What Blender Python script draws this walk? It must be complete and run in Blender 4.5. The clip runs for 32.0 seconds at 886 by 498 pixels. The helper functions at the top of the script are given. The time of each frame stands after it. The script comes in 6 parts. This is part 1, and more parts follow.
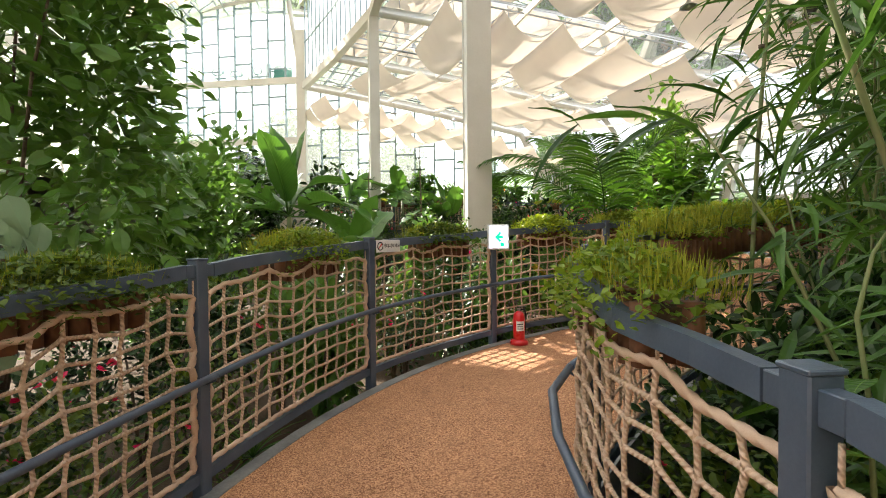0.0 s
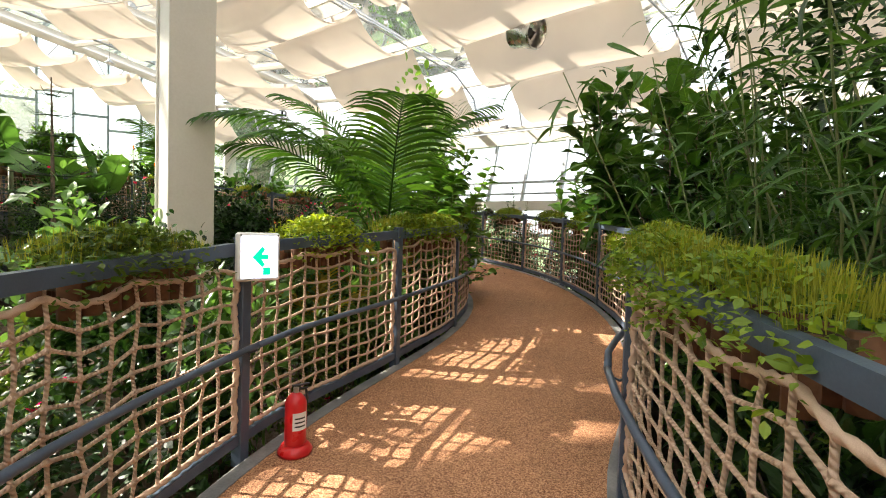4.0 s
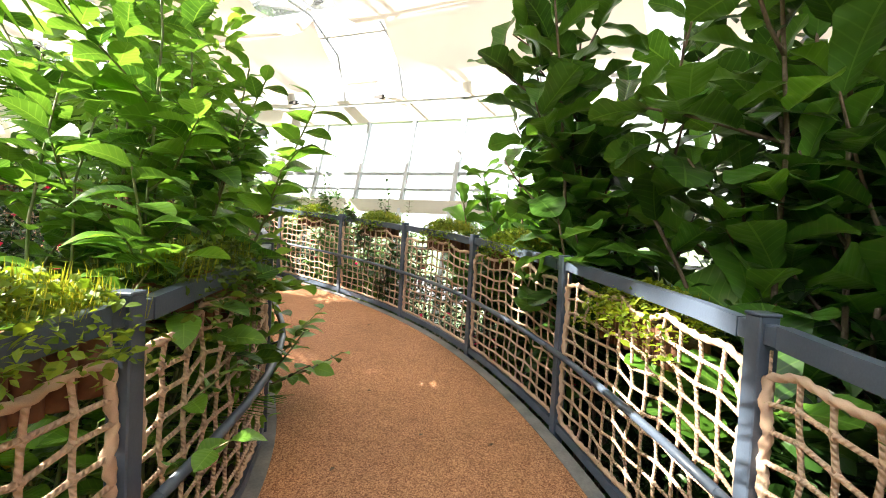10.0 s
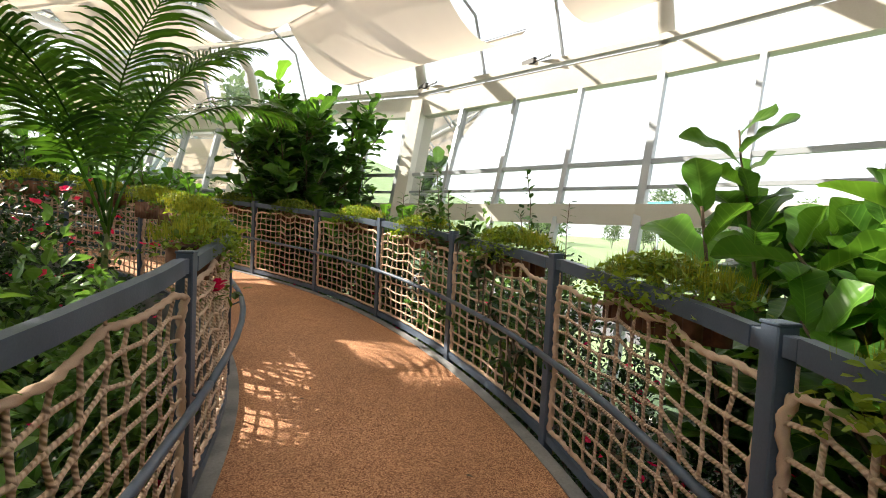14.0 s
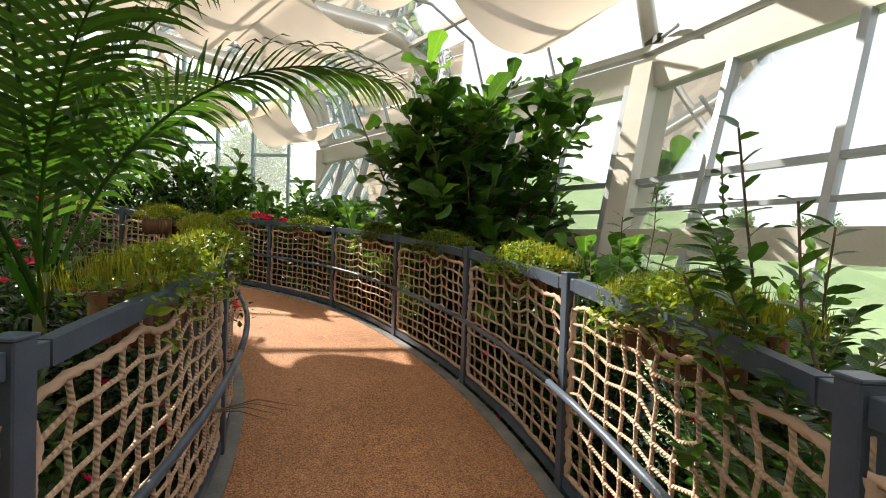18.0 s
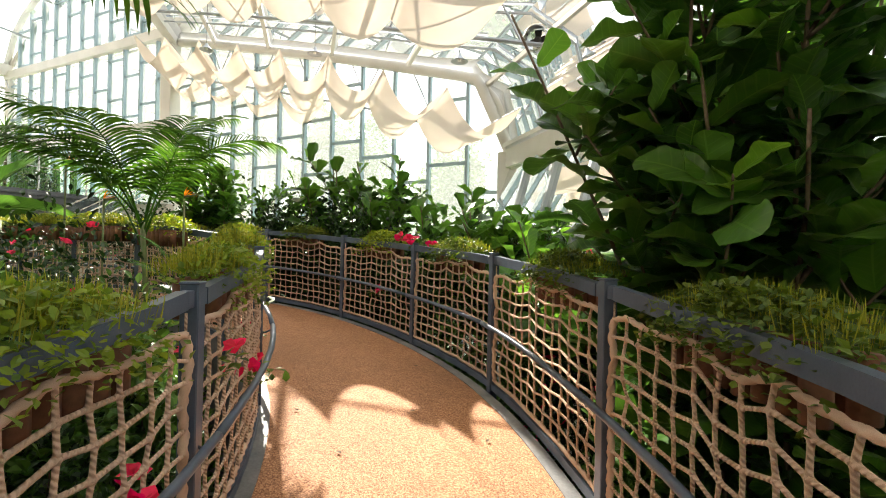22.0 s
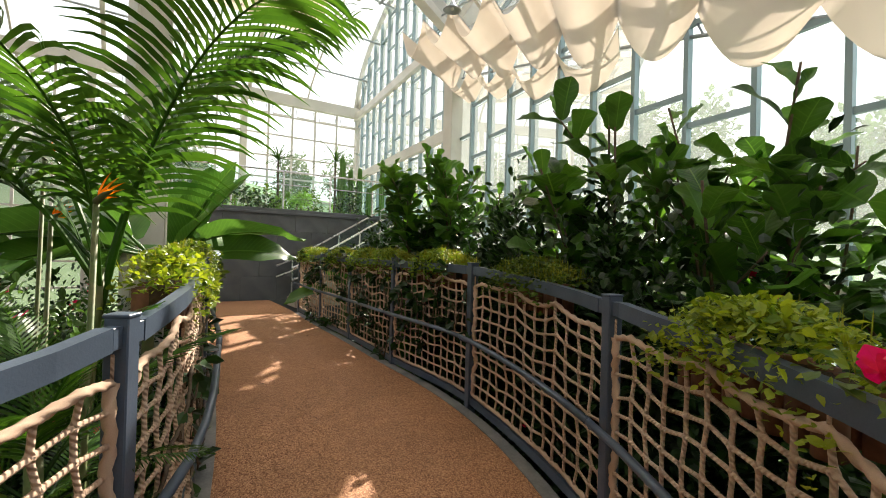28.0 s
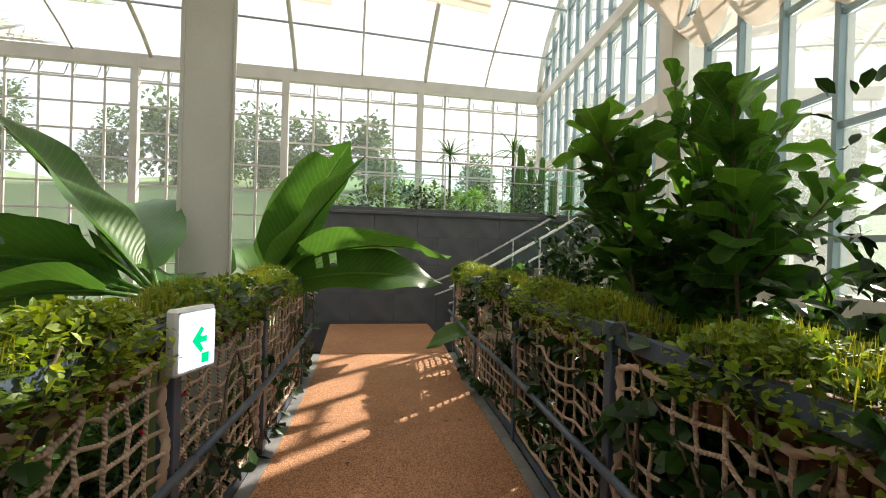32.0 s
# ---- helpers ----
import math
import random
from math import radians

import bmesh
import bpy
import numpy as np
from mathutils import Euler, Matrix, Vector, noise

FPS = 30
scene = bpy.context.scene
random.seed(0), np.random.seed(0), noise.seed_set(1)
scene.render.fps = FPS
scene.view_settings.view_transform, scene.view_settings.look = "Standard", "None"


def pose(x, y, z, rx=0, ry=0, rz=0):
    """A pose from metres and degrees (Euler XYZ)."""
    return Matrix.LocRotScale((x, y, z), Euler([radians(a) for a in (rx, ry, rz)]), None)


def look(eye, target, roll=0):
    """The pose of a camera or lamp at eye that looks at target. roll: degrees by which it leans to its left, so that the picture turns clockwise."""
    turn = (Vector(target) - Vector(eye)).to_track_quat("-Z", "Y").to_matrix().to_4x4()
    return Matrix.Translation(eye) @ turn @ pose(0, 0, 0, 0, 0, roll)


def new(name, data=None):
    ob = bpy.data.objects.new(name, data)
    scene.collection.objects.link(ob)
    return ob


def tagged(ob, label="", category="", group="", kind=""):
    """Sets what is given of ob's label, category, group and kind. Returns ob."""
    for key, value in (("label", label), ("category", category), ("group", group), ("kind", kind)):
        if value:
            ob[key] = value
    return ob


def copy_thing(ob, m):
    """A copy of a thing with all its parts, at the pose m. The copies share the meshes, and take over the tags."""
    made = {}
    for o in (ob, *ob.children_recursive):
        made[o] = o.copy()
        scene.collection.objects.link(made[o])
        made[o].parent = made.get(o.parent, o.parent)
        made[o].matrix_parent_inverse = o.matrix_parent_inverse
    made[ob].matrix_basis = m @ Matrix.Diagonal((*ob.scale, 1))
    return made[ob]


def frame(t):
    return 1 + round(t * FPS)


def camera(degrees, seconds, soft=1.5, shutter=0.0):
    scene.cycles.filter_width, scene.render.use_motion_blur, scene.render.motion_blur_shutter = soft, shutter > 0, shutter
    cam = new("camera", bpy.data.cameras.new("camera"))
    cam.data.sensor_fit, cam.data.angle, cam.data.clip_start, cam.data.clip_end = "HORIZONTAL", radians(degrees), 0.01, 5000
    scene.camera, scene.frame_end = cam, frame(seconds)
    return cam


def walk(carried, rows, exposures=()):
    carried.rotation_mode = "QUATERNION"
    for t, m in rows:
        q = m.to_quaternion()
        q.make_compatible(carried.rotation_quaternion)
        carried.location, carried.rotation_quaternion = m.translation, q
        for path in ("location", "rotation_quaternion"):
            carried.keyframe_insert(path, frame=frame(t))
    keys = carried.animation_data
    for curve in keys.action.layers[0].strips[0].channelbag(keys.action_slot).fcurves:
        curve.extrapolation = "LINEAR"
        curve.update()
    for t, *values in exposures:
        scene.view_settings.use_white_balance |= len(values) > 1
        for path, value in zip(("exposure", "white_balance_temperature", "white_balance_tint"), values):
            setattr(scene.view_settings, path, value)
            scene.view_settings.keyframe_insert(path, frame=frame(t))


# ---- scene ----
cam = camera(87.2, 32.0, soft=1.0)
METRES, EYE, TILT, LEAN, TURN = 25.0, 1.6, 0.0, 0.0, 0.0
ROWS = [
    (0.0, 0.0, 0.0, 0.0, -0.01, -1.41, 0.55),
    (0.5, -0.0054, 0.0101, -0.0003, -3.82, -1.59, 0.26),
    (1.0, -0.0101, 0.0211, 0.0015, -7.77, -1.77, -0.06),
    (1.5, -0.0108, 0.0353, 0.0021, -12.03, -1.85, -0.3),
    (2.0, -0.012, 0.0472, 0.003, -17.01, -2.01, -0.58),
    (2.5, -0.0148, 0.0601, 0.005, -22.33, -2.15, -0.85),
    (3.0, -0.013, 0.0726, 0.0048, -27.55, -2.23, -1.21),
    (3.5, -0.01, 0.086, 0.0065, -33.02, -2.24, -1.52),
    (4.0, -0.0082, 0.0999, 0.0076, -37.92, -2.22, -1.84),
    (4.5, -0.0035, 0.112, 0.0083, -41.93, -2.19, -2.05),
    (6.5, 0.0342, 0.1519, 0.0137, -51.11, -2.24, -2.55),
    (7.0, 0.0439, 0.1593, 0.0138, -52.23, -2.22, -2.61),
    (7.5, 0.0542, 0.1703, 0.0158, -52.9, -2.28, -2.66),
    (8.0, 0.0664, 0.1789, 0.0157, -53.03, -2.36, -2.7),
    (8.5, 0.081, 0.1866, 0.0174, -53.29, -2.22, -2.66),
    (9.0, 0.0932, 0.1968, 0.0187, -53.44, -2.19, -2.72),
    (9.5, 0.1039, 0.2054, 0.0197, -53.17, -2.11, -2.92),
    (10.0, 0.118, 0.2133, 0.0213, -52.35, -2.14, -2.98),
    (10.5, 0.1303, 0.2234, 0.0213, -51.4, -2.5, -2.98),
    (11.0, 0.1426, 0.2329, 0.0229, -49.74, -2.76, -3.1),
    (11.5, 0.1579, 0.2413, 0.0242, -47.69, -2.93, -3.2),
    (12.0, 0.1695, 0.251, 0.0241, -45.22, -3.02, -3.18),
    (12.5, 0.1807, 0.2626, 0.0263, -42.03, -3.08, -3.06),
    (13.0, 0.1945, 0.2735, 0.0277, -38.92, -2.95, -3.0),
    (13.5, 0.2055, 0.2839, 0.0282, -35.88, -2.89, -2.91),
    (14.0, 0.2152, 0.2972, 0.0305, -32.36, -2.66, -2.75),
    (14.5, 0.2266, 0.3106, 0.0315, -28.82, -2.42, -2.6),
    (16.5, 0.2577, 0.368, 0.0368, -15.96, -1.4, -2.28),
    (17.0, 0.2631, 0.3841, 0.0392, -12.45, -1.17, -2.02),
    (17.5, 0.2694, 0.3988, 0.0392, -9.36, -1.08, -1.83),
    (18.0, 0.2748, 0.4134, 0.0405, -6.63, -1.18, -1.74),
    (18.5, 0.2769, 0.4301, 0.0418, -3.56, -1.1, -1.59),
    (19.0, 0.2796, 0.4454, 0.0415, -0.39, -0.95, -1.59),
    (19.5, 0.2825, 0.4622, 0.0431, 2.49, -0.71, -1.53),
    (20.0, 0.2827, 0.4791, 0.0442, 5.69, -0.24, -1.46),
    (20.5, 0.2834, 0.4945, 0.0449, 8.92, -0.15, -1.35),
    (21.0, 0.2854, 0.5109, 0.0469, 11.8, 0.06, -1.34),
    (21.5, 0.2817, 0.5274, 0.0473, 14.81, 0.18, -1.28),
    (22.0, 0.2766, 0.5427, 0.048, 18.18, 0.11, -1.27),
    (22.5, 0.2729, 0.5605, 0.0497, 21.45, 0.36, -1.28),
    (23.0, 0.2676, 0.5757, 0.0507, 24.52, 0.48, -1.16),
    (23.5, 0.2619, 0.5899, 0.0523, 27.58, 0.45, -1.17),
    (24.0, 0.2574, 0.607, 0.0541, 30.29, 0.44, -1.18),
    (24.5, 0.251, 0.6221, 0.0545, 33.14, 0.58, -1.13),
    (25.0, 0.2429, 0.636, 0.057, 36.28, 0.62, -1.14),
    (25.5, 0.2365, 0.6525, 0.0581, 39.29, 0.47, -1.1),
    (27.5, 0.2013, 0.7057, 0.0617, 52.53, 0.35, -1.58),
    (28.0, 0.1881, 0.7162, 0.0632, 56.47, 0.48, -1.61),
    (28.5, 0.1758, 0.7246, 0.0639, 60.55, 0.34, -1.66),
    (29.0, 0.1621, 0.7346, 0.066, 63.91, 0.33, -1.63),
    (29.5, 0.1476, 0.7409, 0.0666, 66.99, 0.17, -1.57),
    (30.0, 0.1329, 0.7463, 0.0676, 70.07, -0.06, -1.57),
    (30.5, 0.1174, 0.7553, 0.0693, 72.57, -0.4, -1.59),
    (31.0, 0.102, 0.7611, 0.0693, 74.57, -0.45, -1.6),
    (31.5, 0.0863, 0.7649, 0.0716, 76.89, -0.33, -1.63),
    (32.0, 0.0705, 0.7706, 0.0736, 78.97, -0.27, -1.63),
]
walk(cam, [(t, pose(0, 0, EYE, TILT, LEAN, TURN) @ pose(METRES * x, METRES * y, METRES * z, 90 + pitch, roll, yaw)) for t, x, y, z, yaw, pitch, roll in ROWS],
     exposures=[(0.0, 1.75), (2.0, 1.7), (4.0, 1.75), (7.0, 2.2), (9.0, 2.5), (10.0, 2.6), (11.0, 2.6), (12.0, 2.45), (13.0, 2.15), (14.0, 1.6), (17.0, 1.2), (19.0, 1.38), (22.0, 1.75), (25.0, 1.53), (28.0, 1.2), (30.0, 1.2), (32.0, 1.06)])

# ---- light ----
SUN_FROM = Vector((-0.87, 1.0, 1.0)).normalized()
world = bpy.data.worlds.new("sky")
scene.world = world
world.use_nodes = True
wn = world.node_tree.nodes
sky = wn.new("ShaderNodeTexSky")
sky.sky_type, sky.sun_disc = "NISHITA", False
sky.sun_elevation = math.asin(SUN_FROM.z)
sky.sun_rotation = math.atan2(SUN_FROM.x, SUN_FROM.y)
sky.air_density, sky.dust_density = 0.8, 6.0
wtc, wno, wrp, wmx = wn.new("ShaderNodeTexCoord"), wn.new("ShaderNodeTexNoise"), wn.new("ShaderNodeValToRGB"), wn.new("ShaderNodeMix")
wno.inputs["Scale"].default_value, wno.inputs["Detail"].default_value = 3.0, 7
wrp.color_ramp.elements[0].position, wrp.color_ramp.elements[0].color = 0.38, (0.45, 0.45, 0.45, 1)
wrp.color_ramp.elements[1].position, wrp.color_ramp.elements[1].color = 0.62, (0.9, 0.9, 0.9, 1)
wmx.data_type = "RGBA"
wmx.inputs["B"].default_value = (7.4, 7.5, 7.7, 1)
for a, b in ((wtc.outputs["Generated"], wno.inputs["Vector"]), (wno.outputs["Fac"], wrp.inputs["Fac"]), (wrp.outputs["Color"], wmx.inputs["Factor"]), (sky.outputs[0], wmx.inputs["A"]), (wmx.outputs["Result"], wn["Background"].inputs[0])):
    world.node_tree.links.new(a, b)
wn["Background"].inputs[1].default_value = 0.12
sun = new("sun", bpy.data.lights.new("sun", "SUN"))
sun.data.energy, sun.data.angle, sun.data.color = 5.0, radians(0.5), (1.0, 0.91, 0.78)
sun.matrix_world = look(SUN_FROM * 60, (0, 0, 0))

# ---- mesh bag: collects pieces of one mesh ----
class Bag:
    def __init__(self):
        self.v, self.f, self.uv, self.n = [], [], [], 0

    def add(self, verts, faces, uvs=None):
        verts = np.asarray(verts, float)
        self.v.append(verts)
        self.f.extend([tuple(i + self.n for i in q) for q in faces])
        self.uv.extend(uvs if uvs is not None else [[(0.5, 0.5)] * len(q) for q in faces])
        self.n += len(verts)
        return self

    def box(self, c, size, m=None):
        x, y, z = (s / 2 for s in size)
        v = np.array([(-x, -y, -z), (x, -y, -z), (x, y, -z), (-x, y, -z), (-x, -y, z), (x, -y, z), (x, y, z), (-x, y, z)])
        v = v + np.array(c) if m is None else np.array([tuple(m @ Vector(p)) for p in v]) + np.array(c)
        return self.add(v, [(0, 3, 2, 1), (4, 5, 6, 7), (0, 1, 5, 4), (1, 2, 6, 5), (2, 3, 7, 6), (3, 0, 4, 7)])

    def cbox(self, c, size, ch=0.006, m=None):
        """A box with chamfered edges."""
        x, y, z = (s / 2 for s in size)
        bm = bmesh.new()
        bmesh.ops.create_cube(bm, size=1)
        bmesh.ops.scale(bm, vec=size, verts=bm.verts)
        bmesh.ops.bevel(bm, geom=bm.edges[:], offset=ch, segments=1, affect="EDGES")
        v = [tuple((m @ p.co) if m else p.co) for p in bm.verts]
        f = [tuple(q.index for q in g.verts) for g in bm.faces]
        bm.free()
        return self.add(np.array(v) + np.array(c), f)

    def tube(self, pts, r, k=6, caps=True, squash=1.0):
        p = np.asarray(pts, float)
        n = len(p)
        r = np.full(n, r) if np.isscalar(r) else np.asarray(r, float)
        t = np.gradient(p, axis=0)
        t /= np.maximum(np.linalg.norm(t, axis=1), 1e-9)[:, None]
        ref = np.array((0, 0, 1.0)) if abs(t[:, 2]).mean() < 0.8 else np.array((1.0, 0, 0))
        a = np.cross(t, ref)
        a /= np.maximum(np.linalg.norm(a, axis=1), 1e-9)[:, None]
        b = np.cross(t, a)
        ang = np.arange(k) * 2 * np.pi / k
        v = p[:, None] + r[:, None, None] * (np.cos(ang)[None, :, None] * a[:, None] + squash * np.sin(ang)[None, :, None] * b[:, None])
        ln = np.r_[0, np.cumsum(np.linalg.norm(np.diff(p, axis=0), axis=1))]
        f, uv = [], []
        for i in range(n - 1):
            for j in range(k):
                j2 = (j + 1) % k
                f.append((i * k + j, (i + 1) * k + j, (i + 1) * k + j2, i * k + j2))
                uv.append([(j / k, ln[i]), (j / k, ln[i + 1]), ((j + 1) / k, ln[i + 1]), ((j + 1) / k, ln[i])])
        if caps:
            f.append(tuple(range(k)))
            uv.append([(0, 0)] * k)
            f.append(tuple(range((n - 1) * k, n * k))[::-1])
            uv.append([(0, 0)] * k)
        return self.add(v.reshape(-1, 3), f, uv)

    def strip(self, a, b):
        """A ribbon of quads between two equally long rows of points."""
        a, b = np.asarray(a, float), np.asarray(b, float)
        n = len(a)
        return self.add(np.r_[a, b], [(i, i + 1, n + i + 1, n + i) for i in range(n - 1)])

    def sweep(self, rows):
        """A closed body from rows of equal rings of points."""
        k = len(rows[0])
        n = len(rows)
        f = [(i * k + j, (i + 1) * k + j, (i + 1) * k + (j + 1) % k, i * k + (j + 1) % k) for i in range(n - 1) for j in range(k)]
        f += [tuple(range(k))[::-1], tuple(range((n - 1) * k, n * k))]
        return self.add(np.asarray(rows, float).reshape(-1, 3), f)

    def mesh(self, name, smooth=False):
        me = bpy.data.meshes.new(name)
        me.from_pydata(np.concatenate(self.v).tolist(), [], self.f)
        lay = me.uv_layers.new(name="UVMap")
        lay.data.foreach_set("uv", np.array([c for q in self.uv for p in q for c in p], dtype=np.float32))
        if smooth:
            me.polygons.foreach_set("use_smooth", [True] * len(me.polygons))
        return me


def part(name, bag, material, parent=None, label="", smooth=False, kind=""):
    me = bag.mesh(name, smooth) if isinstance(bag, Bag) else bag
    if not me.materials:
        me.materials.append(material)
    ob = new(name, me)
    if parent is not None:
        ob.parent = parent
    return tagged(ob, label, kind=kind)


def thing(name, label, category, at=(0, 0, 0), group="", kind=""):
    ob = new(name)
    ob.location = at
    ob.empty_display_size = 0.1
    return tagged(ob, label, category, group, kind)


def lathe(profile, k=16):
    """A bag with the body that a profile of (radius, height) turns out."""
    rows = [[(r * math.cos(2 * math.pi * j / k), r * math.sin(2 * math.pi * j / k), z) for j in range(k)] for r, z in profile]
    return Bag().sweep(rows[::-1])


# ---- materials ----
def nodes_of(name):
    m = bpy.data.materials.new(name)
    m.use_nodes = True
    nt = m.node_tree
    return m, nt, nt.nodes["Principled BSDF"]


def surf(name, c1, c2=None, scale=6.0, rough=0.6, metal=0.0, bump=0.15, bscale=90.0, fine=0.15, spec=0.5, dist=0.01):
    """A surface with stains at one scale and grain at another."""
    m, nt, b = nodes_of(name)
    N, L = nt.nodes.new, nt.links.new
    c2 = c2 or tuple(c * 0.8 for c in c1)
    tc = N("ShaderNodeTexCoord")
    n1, n2 = N("ShaderNodeTexNoise"), N("ShaderNodeTexNoise")
    n1.inputs["Scale"].default_value, n1.inputs["Detail"].default_value = scale, 6
    n2.inputs["Scale"].default_value, n2.inputs["Detail"].default_value = bscale, 4
    L(tc.outputs["Object"], n1.inputs["Vector"])
    L(tc.outputs["Object"], n2.inputs["Vector"])
    ramp = N("ShaderNodeValToRGB")
    ramp.color_ramp.elements[0].position, ramp.color_ramp.elements[1].position = 0.35, 0.68
    ramp.color_ramp.elements[0].color, ramp.color_ramp.elements[1].color = (*c1, 1), (*c2, 1)
    L(n1.outputs["Fac"], ramp.inputs["Fac"])
    mix = N("ShaderNodeMix")
    mix.data_type, mix.blend_type = "RGBA", "OVERLAY"
    mix.inputs["Factor"].default_value = fine
    L(ramp.outputs["Color"], mix.inputs["A"])
    L(n2.outputs["Fac"], mix.inputs["B"])
    L(mix.outputs["Result"], b.inputs["Base Color"])
    mr = N("ShaderNodeMapRange")
    mr.inputs["To Min"].default_value, mr.inputs["To Max"].default_value = max(0.02, rough - 0.12), min(1, rough + 0.12)
    L(n1.outputs["Fac"], mr.inputs["Value"])
    L(mr.outputs["Result"], b.inputs["Roughness"])
    b.inputs["Metallic"].default_value = metal
    b.inputs["Specular IOR Level"].default_value = spec
    if bump:
        bp = N("ShaderNodeBump")
        bp.inputs["Strength"].default_value, bp.inputs["Distance"].default_value = bump, dist
        L(n2.outputs["Fac"], bp.inputs["Height"])
        L(bp.outputs["Normal"], b.inputs["Normal"])
    return m


def leafy(name, c1, c2, trans=0.3, rough=0.38, veins=0):
    """A leaf: its colour differs from leaf to leaf, and light comes through it."""
    m, nt, b = nodes_of(name)
    N, L = nt.nodes.new, nt.links.new
    info, geo, tc = N("ShaderNodeObjectInfo"), N("ShaderNodeNewGeometry"), N("ShaderNodeTexCoord")
    add = N("ShaderNodeMath")
    L(info.outputs["Random"], add.inputs[0])
    L(geo.outputs["Random Per Island"], add.inputs[1])
    fr = N("ShaderNodeMath")
    fr.operation = "FRACT"
    L(add.outputs[0], fr.inputs[0])
    no = N("ShaderNodeTexNoise")
    no.inputs["Scale"].default_value, no.inputs["Detail"].default_value = 14, 3
    L(tc.outputs["Object"], no.inputs["Vector"])
    f2 = N("ShaderNodeMath")
    f2.operation = "MULTIPLY_ADD"
    f2.inputs[1].default_value = 0.5
    L(no.outputs["Fac"], f2.inputs[0])
    L(fr.outputs[0], f2.inputs[2])
    ramp = N("ShaderNodeValToRGB")
    e = ramp.color_ramp.elements
    e[0].position, e[1].position = 0.2, 1.0
    e[0].color, e[1].color = (*c1, 1), (*c2, 1)
    L(f2.outputs[0], ramp.inputs["Fac"])
    colour, height = ramp.outputs["Color"], no.outputs["Fac"]
    if veins:
        def op(kind, x, y=None):
            n = N("ShaderNodeMath")
            n.operation = kind
            for i, q in enumerate((x, y)):
                if isinstance(q, (int, float)):
                    n.inputs[i].default_value = q
                elif q is not None:
                    L(q, n.inputs[i])
            return n.outputs[0]
        uv, sep = N("ShaderNodeUVMap"), N("ShaderNodeSeparateXYZ")
        uv.uv_map = "UVMap"
        L(uv.outputs[0], sep.inputs[0])
        side = op("ABSOLUTE", op("SUBTRACT", sep.outputs[0], 0.5))
        rib = op("LESS_THAN", side, 0.022)
        wave = op("PINGPONG", op("SUBTRACT", op("MULTIPLY", sep.outputs[1], float(veins)), op("MULTIPLY", side, veins * 0.35)), 0.5)
        lines = op("MULTIPLY", op("SMOOTH_MIN", op("MAXIMUM", op("SUBTRACT", 1.0, op("MULTIPLY", wave, 9.0)), 0.0), 1.0), 0.55)
        vein = op("MAXIMUM", rib, lines)
        pale = N("ShaderNodeMix")
        pale.data_type = "RGBA"
        pale.inputs["B"].default_value = (c2[0] * 1.5 + 0.03, c2[1] * 1.3 + 0.04, c2[2] * 1.5 + 0.012, 1)
        L(op("MULTIPLY", vein, 0.55), pale.inputs["Factor"])
        L(ramp.outputs["Color"], pale.inputs["A"])
        colour = pale.outputs["Result"]
        height = op("ADD", op("MULTIPLY", no.outputs["Fac"], 0.5), op("MULTIPLY", wave, 0.7))
    L(colour, b.inputs["Base Color"])
    b.inputs["Roughness"].default_value = rough
    b.inputs["Specular IOR Level"].default_value = 0.34
    bp = N("ShaderNodeBump")
    bp.inputs["Strength"].default_value, bp.inputs["Distance"].default_value = 0.3 if veins else 0.25, 0.01
    L(height, bp.inputs["Height"])
    L(bp.outputs["Normal"], b.inputs["Normal"])
    tr = N("ShaderNodeBsdfTranslucent")
    hs = N("ShaderNodeHueSaturation")
    hs.inputs["Hue"].default_value, hs.inputs["Value"].default_value, hs.inputs["Saturation"].default_value = 0.485, 2.0, 1.05
    L(colour, hs.inputs["Color"])
    L(hs.outputs["Color"], tr.inputs["Color"])
    mx = N("ShaderNodeMixShader")
    mx.inputs[0].default_value = trans
    L(b.outputs[0], mx.inputs[1])
    L(tr.outputs[0], mx.inputs[2])
    L(mx.outputs[0], nt.nodes["Material Output"].inputs["Surface"])
    return m


def glassy(name, tint, gloss=0.06, haze=0.0):
    """A thin pane: clear or tinted, with a mirror gloss that grows at a slant."""
    m, nt, b = nodes_of(name)
    N, L = nt.nodes.new, nt.links.new
    nt.nodes.remove(b)
    tr, gl, fr, mx = N("ShaderNodeBsdfTransparent"), N("ShaderNodeBsdfGlossy"), N("ShaderNodeFresnel"), N("ShaderNodeMixShader")
    tr.inputs["Color"].default_value = (*tint, 1)
    gl.inputs["Roughness"].default_value = 0.02
    fr.inputs["IOR"].default_value = 1.35
    L(fr.outputs[0], mx.inputs[0])
    L(tr.outputs[0], mx.inputs[1])
    L(gl.outputs[0], mx.inputs[2])
    out = mx
    if haze:
        df, m2 = N("ShaderNodeBsdfTranslucent"), N("ShaderNodeMixShader")
        df.inputs["Color"].default_value = (0.85, 0.9, 0.88, 1)
        m2.inputs[0].default_value = haze
        L(mx.outputs[0], m2.inputs[1])
        L(df.outputs[0], m2.inputs[2])
        out = m2
    L(out.outputs[0], nt.nodes["Material Output"].inputs["Surface"])
    return m


